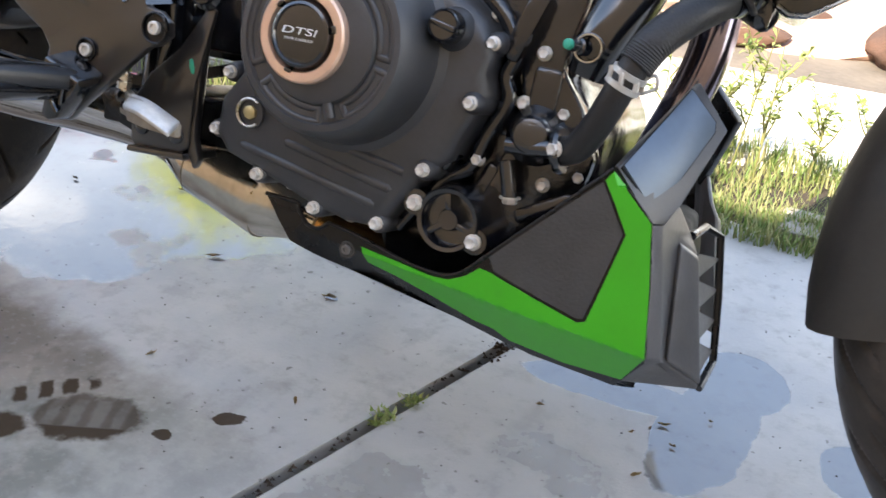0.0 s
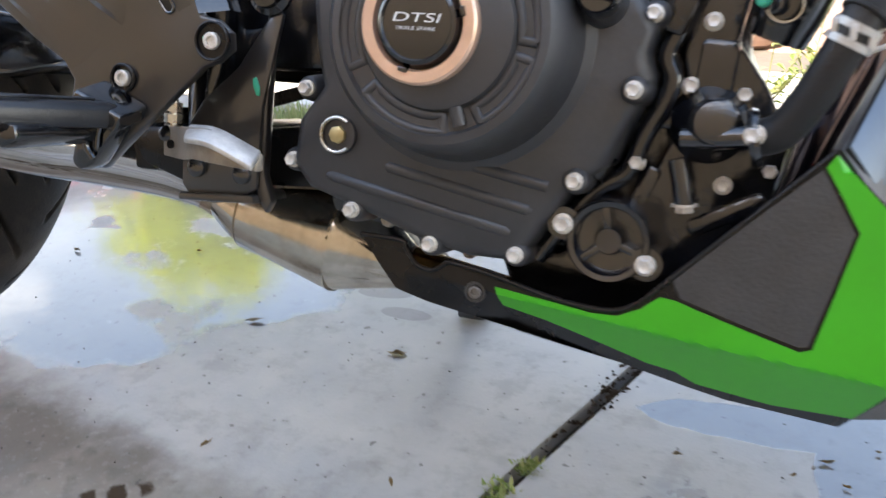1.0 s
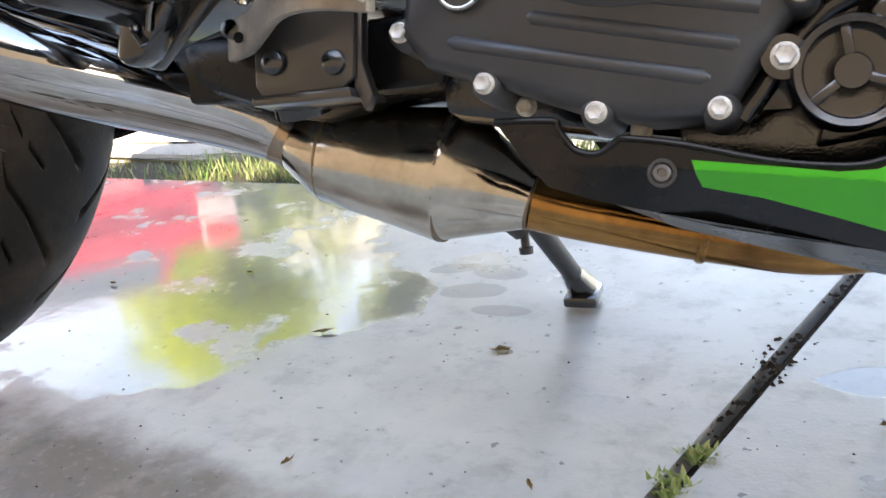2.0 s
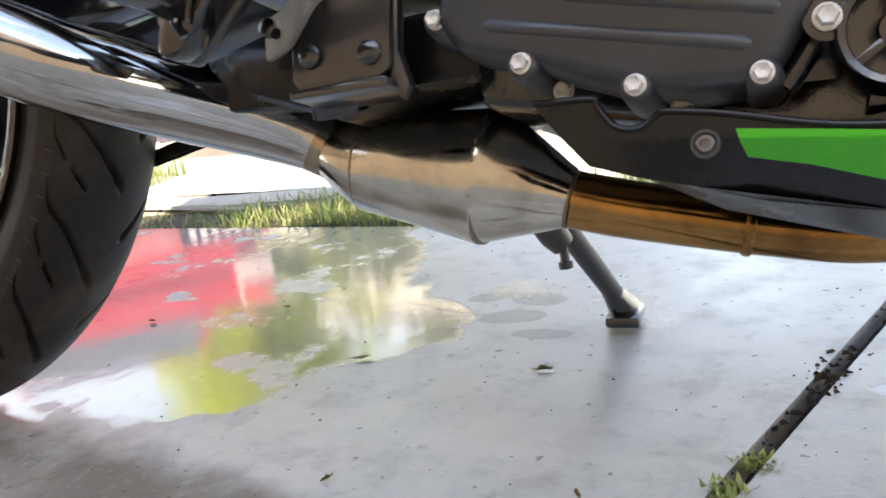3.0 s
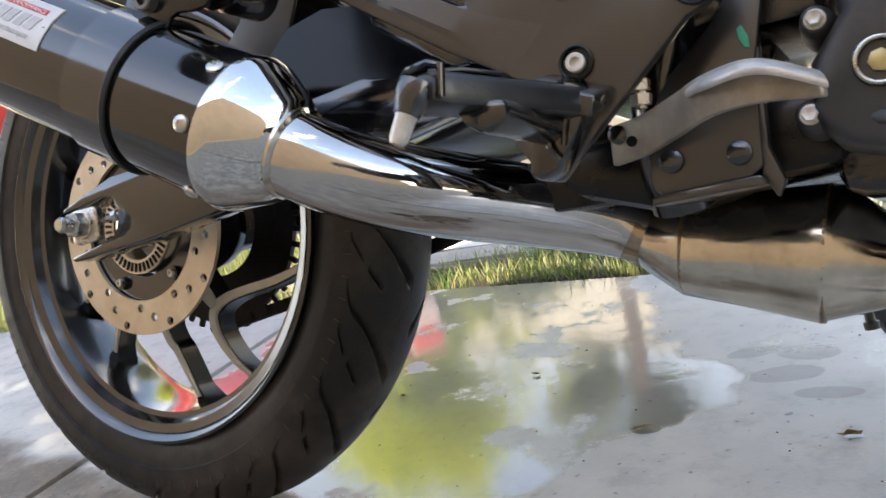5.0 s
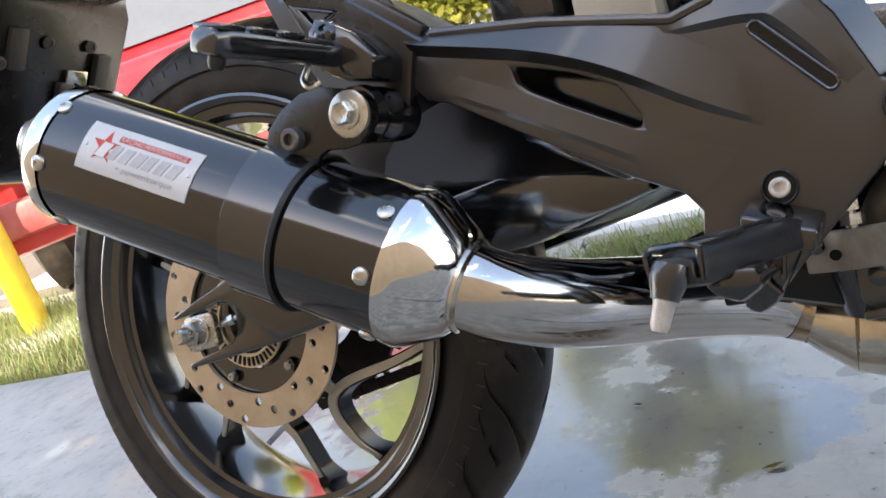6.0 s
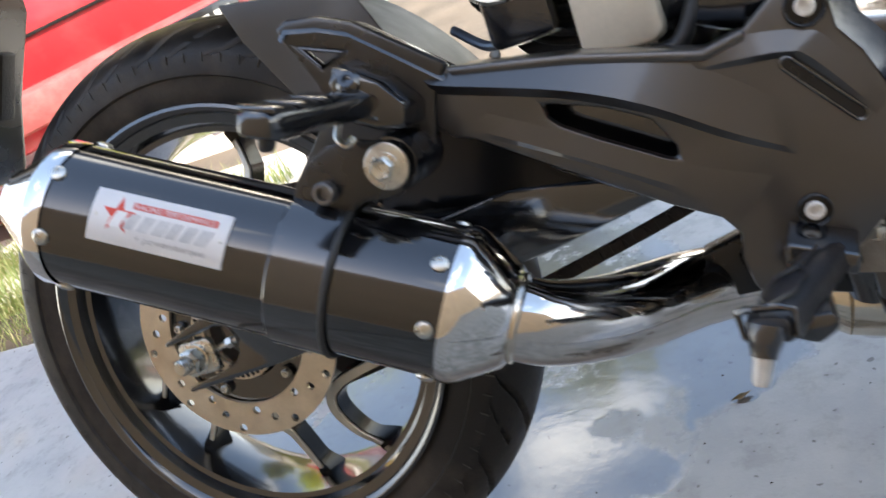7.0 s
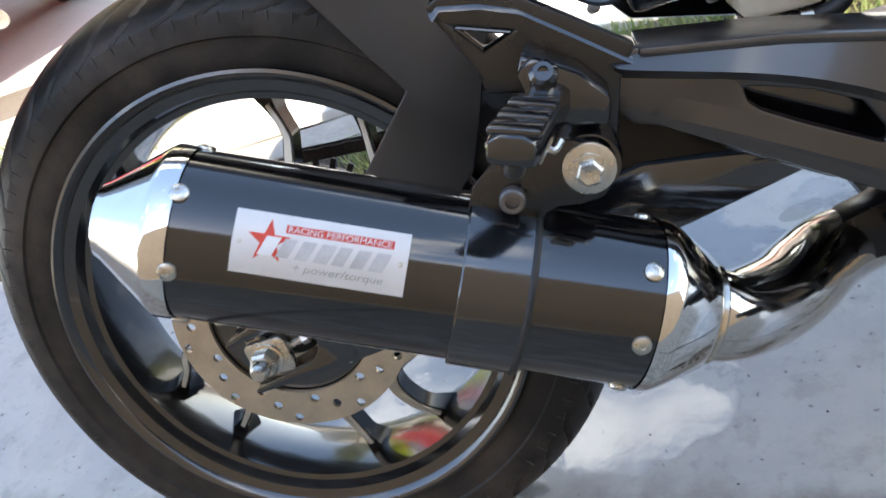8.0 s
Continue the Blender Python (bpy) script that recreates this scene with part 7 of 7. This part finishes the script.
# ---- what stands beyond the yard ----
def car(name, m, paint, bumper, label):
    """A small saloon seen from behind: body, boot, glasshouse, lamps, bumper and wheels. Its rear faces -y of its own frame."""
    root = tagged(empty(name, m), label, "car")
    prof = [(0.0, 0.33), (0.0, 0.60), (0.04, 0.78), (0.80, 0.83), (1.20, 1.34), (2.15, 1.36), (2.72, 0.92), (3.60, 0.83), (3.75, 0.60), (3.75, 0.28)]
    bm = bmesh.new()
    sec = []
    for s in (-1, 1):
        sec.append([bm.verts.new((s * (0.76 if z < 0.60 else 0.66 if z < 0.90 else 0.47), y, z)) for y, z in prof])
    n = len(prof)
    bm.faces.new(sec[0])
    bm.faces.new(sec[1][::-1])
    for i in range(n):
        j = (i + 1) % n
        bm.faces.new((sec[0][i], sec[0][j], sec[1][j], sec[1][i]))
    bmesh.ops.recalc_face_normals(bm, faces=bm.faces)
    bevelled(bm, 0.05, 3)
    body = part("body", bm, paint, root)
    g = bmesh.new()
    quad = [(-0.56, 0.845, 0.885), (0.56, 0.845, 0.885), (0.42, 1.170, 1.300), (-0.42, 1.170, 1.300)]
    a = [g.verts.new((x, y - 0.02, z)) for x, y, z in quad]
    b = [g.verts.new((x, y + 0.03, z)) for x, y, z in quad]
    g.faces.new(a)
    for k in range(4):
        g.faces.new((a[k], a[(k + 1) % 4], b[(k + 1) % 4], b[k]))
    part("rear_window", g, M_GLASS, body)
    for side in (-1, 1):
        for y0, y1, y2, y3 in ((1.02, 1.78, 1.78, 1.28), (1.84, 2.58, 2.22, 1.84)):
            own = bmesh.new()
            quad = [(0.640, y0, 0.90), (0.640, y1, 0.90), (0.490, y2, 1.29), (0.490, y3, 1.29)]
            a = [own.verts.new((side * x, y, z)) for x, y, z in quad]
            b = [own.verts.new((side * (x - 0.06), y, z)) for x, y, z in quad]
            own.faces.new(a)
            for k in range(4):
                own.faces.new((a[k], a[(k + 1) % 4], b[(k + 1) % 4], b[k]))
            part("side_window", own, M_GLASS, body)
    part("boot_seam", box((0, -0.004, 0.615), (1.16, 0.01, 0.012), 0.002), M_HOLLOW_SHADE, body)
    bp = part("bumper", box((0, -0.045, 0.40), (1.56, 0.15, 0.13), 0.035), bumper, root, "faded pinkish-red rear bumper with plate")
    part("lower_valance", box((0, -0.02, 0.325), (1.46, 0.12, 0.10), 0.03), paint, root)
    pl = part("number_plate", box((0.58, -0.135, 0.40), (0.30, 0.012, 0.10), 0.004), M_CASE2, bp)
    for k in range(6):
        part("plate_bar", box((0.475 + 0.042 * k, -0.1425, 0.40), (0.022, 0.003, 0.050)), M_WHITEINK, pl, smooth=0)
    for s in (-1, 1):
        lamp = part("tail_lamp", box((s * 0.69, -0.008, 0.66), (0.15, 0.05, 0.22), 0.015), M_LAMP, root, "clear and red tail lamp")
        part("lamp_lens", box((s * 0.69, -0.032, 0.71), (0.13, 0.01, 0.09), 0.004), M_RED, lamp)
        for y in (0.72, 3.05):
            w = part("wheel", lathe([(0, 0.20), (0.03, 0.275), (0.15, 0.275), (0.18, 0.20), (0.18, 0.0)], (s * 0.60, y, 0.275), (s, 0, 0), 36), M_RUBBER, root)
            part("wheel_disc", lathe([(0.15, 0.185), (0.178, 0.17), (0.183, 0.05), (0.183, 0)], (s * 0.60, y, 0.275), (s, 0, 0), 28), M_STEEL, w)
    part("badge", box((-0.30, -0.006, 0.70), (0.17, 0.01, 0.028), 0.003), M_WHITEINK, body)
    part("tail_pipe", tube([(0.30, -0.10, 0.22), (0.30, 0.5, 0.24)], 0.030, 14, 0), M_STEEL, root)
    return root


def apron():
    """A thin sheet of pale trodden concrete under the car."""
    # so pale a colour makes up for sunlight the car's shadow takes
    bm = prism([(-3.6, 1.98), (-1.30, 1.98), (-1.15, 2.6), (-1.35, 4.4), (-3.9, 4.6)], 0.0, 0.012, 0.004)
    for v in bm.verts:
        v.co = Vector((v.co.x, v.co.z, v.co.y - 0.040))
    bmesh.ops.recalc_face_normals(bm, faces=bm.faces)
    return tagged(finish(bm, "pavement", M_ROAD), "pale patchy concrete under the parked car", "pavement", kind="structure")


apron()
car("saloon_car", pose(-1.80, 1.87, -0.035, 0, 0, 44), M_CARRED, M_CARPINK, "sun-faded red small saloon car parked on pale concrete")


def post():
    bm = lathe([(-0.1, 0.048), (1.55, 0.048), (1.56, 0.04), (1.56, 0)], (-2.22, 1.27, 0), (0, 0, 1), 24)
    return tagged(finish(bm, "post", M_YELLOW), "chipped yellow steel post in the grass", "post")


post()


def lump(c, r, seed, squash=0.6):
    bm = bmesh.new()
    bmesh.ops.create_icosphere(bm, subdivisions=3, radius=1.0)
    for v in bm.verts:
        k = 1 + 0.28 * noise.noise(v.co * 1.7 + Vector((seed, 0, 0))) + 0.10 * noise.noise(v.co * 5 + Vector((0, seed, 0)))
        v.co = Vector((v.co.x * r[0] * k, v.co.y * r[1] * k, v.co.z * r[2] * k)) + Vector(c)
    return bm


for i, (c, r) in enumerate((((1.35, 2.35, -0.03), (0.34, 0.25, 0.07)), ((0.9, 2.5, -0.03), (0.5, 0.3, 0.06)), ((1.9, 2.4, -0.03), (0.4, 0.3, 0.10)))):
    tagged(finish(lump(c, r, i * 7.3), "earth_mound", M_REDSOIL, smooth=60), "low mound of pale reddish sand in the sun", "earth mound", "sand heaps beyond the road")


for i, (c, r) in enumerate((((1.02, 2.55, -0.02), (0.50, 0.52, 0.055)),)):
    tagged(finish(lump(c, r, 3.1), "earth_mound", M_REDSOIL, smooth=60), "wide flat heap of pale pinkish sand in the sun", "earth mound", "sand heaps beyond the road")
# low dark lumps put in place of shadows by the sand heaps
for i, (c, r) in enumerate((((0.97, 2.26, 0.0), (0.10, 0.06, 0.055)), ((1.27, 2.16, -0.01), (0.11, 0.24, 0.06)), ((0.80, 2.05, -0.01), (0.16, 0.08, 0.035)))):
    tagged(finish(lump(c, r, 11 + i * 5.7), "soil_clod", M_SHADOWSOIL, smooth=60), "low brown lump whose dark colour stands in for a shadow", "soil clod", "brown soil clods")


# ---- plants ----
def blades(name, region, count, h0, h1, material, seed, keep=None):
    """Grass as one object: bent, tapering blades over a stretch of ground."""
    rng = random.Random(seed)
    verts, faces = [], []
    x0, x1, y0, y1, z0 = region
    n = 0
    while n < count:
        x, y = rng.uniform(x0, x1), rng.uniform(y0, y1)
        dens = 0.5 + 0.9 * noise.noise(Vector((x * 2.3, y * 3.1, seed))) + 0.25 * noise.noise(Vector((x * 9, y * 9, seed)))
        if keep is not None:
            dens *= keep(x, y)
        n += 1
        if rng.random() > dens:
            continue
        h = rng.uniform(h0, h1) * (0.55 + 0.6 * min(1.2, max(0.0, dens)))
        a = rng.uniform(0, 2 * math.pi)
        lean = rng.uniform(0.1, 0.9) * h
        w = rng.uniform(0.0008, 0.0020)
        dx, dy = math.cos(a), math.sin(a)
        px, py = -dy * w, dx * w
        b = len(verts)
        for t, ww in ((0, 1.0), (0.5, 0.85), (0.85, 0.45)):
            o = lean * t * t
            verts.append((x + dx * o + px * ww, y + dy * o + py * ww, z0 + h * t))
            verts.append((x + dx * o - px * ww, y + dy * o - py * ww, z0 + h * t))
        verts.append((x + dx * lean, y + dy * lean, z0 + h * 0.97))
        faces += [(b, b + 1, b + 3, b + 2), (b + 2, b + 3, b + 5, b + 4), (b + 4, b + 5, b + 6)]
    me = bpy.data.meshes.new(name)
    me.from_pydata(verts, [], faces)
    me.materials.append(material)
    return tagged(new(name, me), "", "grass", kind="stuff")


def verge():
    bm = bmesh.new()
    nx, ny = 90, 8
    rows = []
    for i in range(nx + 1):
        x = -5 + 10 * i / nx
        rows.append([bm.verts.new((x, 0.72 + 0.42 * j / ny, -0.045 + 0.035 * math.sin(math.pi * j / ny) + 0.018 * noise.noise(Vector((x * 4, j * 0.7, 0))))) for j in range(ny + 1)])
    for p, q in zip(rows[:-1], rows[1:]):
        for j in range(ny):
            bm.faces.new((p[j], q[j], q[j + 1], p[j + 1]))
    return tagged(finish(bm, "verge", M_SOIL, smooth=60), "strip of bare soil under the grass verge", "ground", kind="structure")


verge()
tagged(blades("grass_front", (0.85, 2.2, 0.76, 1.15, -0.02), 26000, 0.02, 0.060, M_GRASS, 11), "bright green grass verge beside the yard, partly dry")
tagged(blades("grass_middle", (-0.75, 0.95, 0.81, 1.05, -0.025), 11000, 0.025, 0.065, M_GRASS, 12, lambda x, y: 1.3 if -0.2 < x else 0.55), "short patchy dry-green grass along the slab edge")
tagged(blades("grass_rear", (-3.4, -0.75, 0.78, 1.45, -0.03), 30000, 0.04, 0.12, M_GRASS, 13), "tufted green grass round the yellow post")
tagged(blades("grass_creeping", (0.95, 1.25, 0.70, 0.82, 0.0), 2200, 0.012, 0.032, M_GRASS, 14), "creeping grass spilling over the slab edge")


def weed(x, y, h, seed, lean=(0.0, 0.0)):
    rng = random.Random(seed)
    root = tagged(empty("weed", Matrix.Translation((0, 0, 0))), "tall thin green weed with small leaves in the verge", "weed", "weeds in the verge")
    stems = [(Vector((x, y, -0.03)), Vector((x + lean[0], y + lean[1], h)))]
    for k in range(6):
        t = rng.uniform(0.3, 0.8)
        o = stems[0][0].lerp(stems[0][1], t)
        a = rng.uniform(0, 6.28)
        stems.append((o, o + Vector((math.cos(a) * 0.05, math.sin(a) * 0.05, rng.uniform(0.04, 0.09)))))
    for p, q in stems:
        bm = tube([(*p, 0.0018), (*((p + q) / 2 + Vector((rng.uniform(-0.006, 0.006), rng.uniform(-0.006, 0.006), 0))), 0.0014), (*q, 0.0006)], None, 5, 3)
        part("stem", bm, M_STEM, root)
    lv = bmesh.new()
    for p, q in stems:
        for k in range(16):
            t = rng.uniform(0.25, 1.0)
            o = p.lerp(q, t)
            a, e = rng.uniform(0, 6.28), rng.uniform(-0.2, 0.8)
            d = Vector((math.cos(a) * math.cos(e), math.sin(a) * math.cos(e), math.sin(e)))
            s = d.cross(Vector((0, 0, 1))).normalized()
            l, w = rng.uniform(0.010, 0.024), rng.uniform(0.0025, 0.0050)
            up = Vector((0, 0, 1)) * l * 0.2
            v = [lv.verts.new(o), lv.verts.new(o + d * l * 0.5 + s * w + up), lv.verts.new(o + d * l), lv.verts.new(o + d * l * 0.5 - s * w + up)]
            lv.faces.new(v)
    part("leaves", lv, M_WEED, root, smooth=0)
    return root


for i, (x, y, h, lx, ly) in enumerate(((0.93, 0.98, 0.25, 0.02, 0.0), (0.985, 1.02, 0.25, 0.03, 0.0), (1.03, 1.0, 0.22, 0.0, 0.02), (1.12, 1.03, 0.16, 0.01, 0.0), (1.20, 1.0, 0.18, 0.02, 0.0), (0.86, 1.03, 0.20, -0.02, 0.02), (1.28, 0.98, 0.15, 0.02, 0.0))):
    weed(x, y, h, 40 + i, (lx, ly))


def tuft(x, y, r, seed):
    rng = random.Random(seed)
    bm = bmesh.new()
    for k in range(130):
        a, rr = rng.uniform(0, 6.28), r * math.sqrt(rng.random())
        o = Vector((x + rr * math.cos(a), y + rr * math.sin(a), -0.004))
        b = rng.uniform(0, 6.28)
        d = Vector((math.cos(b), math.sin(b), rng.uniform(0.3, 1.6))).normalized()
        s = d.cross(Vector((0, 0, 1))).normalized()
        l, w = rng.uniform(0.005, 0.013), rng.uniform(0.0009, 0.0022)
        v = [bm.verts.new(o), bm.verts.new(o + d * l * 0.5 + s * w), bm.verts.new(o + d * l), bm.verts.new(o + d * l * 0.5 - s * w)]
        bm.faces.new(v)
    return tagged(finish(bm, "weed_tuft", M_WEED, smooth=0), "small green weed tuft growing in the slab joint", "weed", "tufts in the joint")


tuft(ja(0.085), 0.085, 0.015, 5)
tuft(ja(0.125) + 0.003, 0.125, 0.012, 6)


def tree(x, y, h, seed, r, low, leaves, label):
    """A tree: a tapered trunk, limbs from low * h upwards, and a ragged crown of many small leaves in clumps."""
    rng = random.Random(seed)
    root = tagged(empty("tree", Matrix.Translation((x, y, -0.035))), label, "tree")
    bm = tube([(0, 0, 0, 0.13), (0.05, 0.02, h * 0.3, 0.095), (0.0, 0.05, h * 0.6, 0.06), (0.08, 0, h * 0.85, 0.02)], None, 10, 4)
    tips = []
    for k in range(13):
        z = h * rng.uniform(low, 0.75)
        a = rng.uniform(0, 6.28)
        reach = r * rng.uniform(0.45, 1.0)
        e = Vector((math.cos(a) * reach, math.sin(a) * reach, z + rng.uniform(0.1, 0.5) * h * 0.35))
        tube([(0.03, 0.03, z, 0.045), (e.x * 0.5, e.y * 0.5, z + 0.3 * (e.z - z) + 0.1, 0.028), (*e, 0.008)], None, 6, 3, bm)
        tips += [e, Vector((e.x * 0.6, e.y * 0.6, e.z * 0.6 + 0.4 * z + 0.15))]
    part("trunk", bm, M_BARK, root)
    verts, faces = [], []
    for tip in tips:
        for c in range(8):
            o = tip + Vector((rng.gauss(0, 0.26), rng.gauss(0, 0.26), rng.gauss(0, 0.22)))
            for k in range(42):
                p = o + Vector((rng.gauss(0, 0.12), rng.gauss(0, 0.12), rng.gauss(0, 0.10)))
                d = Vector((rng.gauss(0, 1), rng.gauss(0, 1), rng.gauss(-0.2, 0.6))).normalized()
                s = d.cross(Vector((rng.gauss(0, 1), rng.gauss(0, 1), 1))).normalized()
                l, w = rng.uniform(0.08, 0.14), rng.uniform(0.025, 0.045)
                b = len(verts)
                verts += [p, p + d * l * 0.5 + s * w, p + d * l, p + d * l * 0.5 - s * w]
                faces.append((b, b + 1, b + 2, b + 3))
    me = bpy.data.meshes.new("crown")
    me.from_pydata([tuple(v) for v in verts], [], faces)
    me.materials.append(leaves)
    crown = new("crown", me)
    crown.parent = root
    return root


tree(-4.85, 6.6, 4.7, 3, 1.0, 0.22, M_TREE, "leafy yellow-green tree beyond the road")
tree(-2.55, 7.6, 6.4, 9, 0.75, 0.5, M_TREE2, "tall olive-green tree with a bare trunk beyond the road")

tree(-3.4, 7.3, 2.4, 5, 0.5, 0.15, M_TREE2, "low dark olive shrub beyond the road")


def far_house():
    """A low cream house beyond the trees, mirrored in the wet yard."""
    root = tagged(empty("house", Matrix.Translation((-5.4, 10.0, -0.035))), "low cream flat-roofed house beyond the trees", "house")
    part("wall", box((0, 1.5, 1.95), (8.0, 3.0, 3.9), 0.01), M_CLAD, root)
    part("roof", box((0, 1.5, 3.94), (8.2, 3.2, 0.10), 0.01), M_CLAD, root, "flat cream roof slab")
    for x in (-1.9, 1.3):
        win = part("window", box((x, -0.02, 1.75), (1.1, 0.06, 1.0), 0.01), M_GLASS, root)
        part("window_frame", box((x, -0.03, 1.75), (0.06, 0.08, 1.0), 0.005), M_CLAD, win)
        part("sill", box((x, -0.06, 1.20), (1.3, 0.16, 0.08), 0.01), M_CLAD, win)
    return root


far_house()


# ---- small things on the concrete ----
def fallen_leaf(x, y, s, turn, seed):
    rng = random.Random(seed)
    bm = bmesh.new()
    ring_v = []
    for k in range(10):
        a = 2 * math.pi * k / 10
        rr = (1 if k % 5 else 1.4) * (1 + rng.uniform(-0.15, 0.15))
        ring_v.append(bm.verts.new((s * rr * math.cos(a), s * 0.5 * rr * math.sin(a), 0.0015 + 0.003 * rng.random())))
    c = bm.verts.new((0, 0, 0.001))
    for k in range(10):
        bm.faces.new((c, ring_v[k], ring_v[(k + 1) % 10]))
    bmesh.ops.solidify(bm, geom=list(bm.faces), thickness=0.0006)
    ob = finish(bm, "fallen_leaf", M_DRYLEAF, smooth=50)
    ob.matrix_world = pose(x, y, 0.0008, 0, 0, turn)
    return tagged(ob, "small curled dry leaf lying on wet concrete", "leaf", "leaves on the yard")


for i, (x, y, s, tn) in enumerate(((0.428, 0.262, 0.0085, 30), (0.618, 0.254, 0.008, 10), (0.512, 0.049, 0.005, 70), (0.085, 0.345, 0.006, -20), (0.93, 0.186, 0.004, 20), (0.70, 0.06, 0.004, 120), (1.05, 0.13, 0.005, 50), (0.25, 0.40, 0.005, 0), (1.057, 0.22, 0.006, 15), (1.029, 0.191, 0.003, 40), (1.073, 0.191, 0.0035, -20), (1.045, 0.206, 0.0025, 80), (1.10, 0.25, 0.0025, 10))):
    fallen_leaf(x, y, s, tn, i)


def crumbs():
    rng = random.Random(77)
    verts, faces = [], []
    for k in range(520):
        if k < 60:
            x, y, z, s = rng.gauss(0.853, 0.010), rng.gauss(0.271, 0.022), -0.002, rng.uniform(0.002, 0.006)
        elif k < 320:
            y = rng.uniform(-0.3, 0.7)
            x, z, s = ja(y) + rng.gauss(0, 0.007), -0.004, rng.uniform(0.0012, 0.0045)
        else:
            x, y, z, s = rng.uniform(-0.4, 1.3), rng.uniform(-0.1, 0.72), 0.0, rng.uniform(0.0006, 0.0018)
        b = len(verts)
        for d in ((1, 0, 0), (-0.6, 0.8, 0), (-0.5, -0.8, 0), (0, 0, 0.9)):
            verts.append((x + d[0] * s * rng.uniform(0.7, 1.3), y + d[1] * s * rng.uniform(0.7, 1.3), z + d[2] * s))
        faces += [(b, b + 1, b + 3), (b + 1, b + 2, b + 3), (b + 2, b, b + 3), (b, b + 2, b + 1)]
    me = bpy.data.meshes.new("soil_crumbs")
    me.from_pydata(verts, [], faces)
    me.materials.append(M_SOIL)
    return tagged(new("soil_crumbs", me), "dark soil crumbs and grit scattered on the slabs", "grit", kind="stuff")


crumbs()
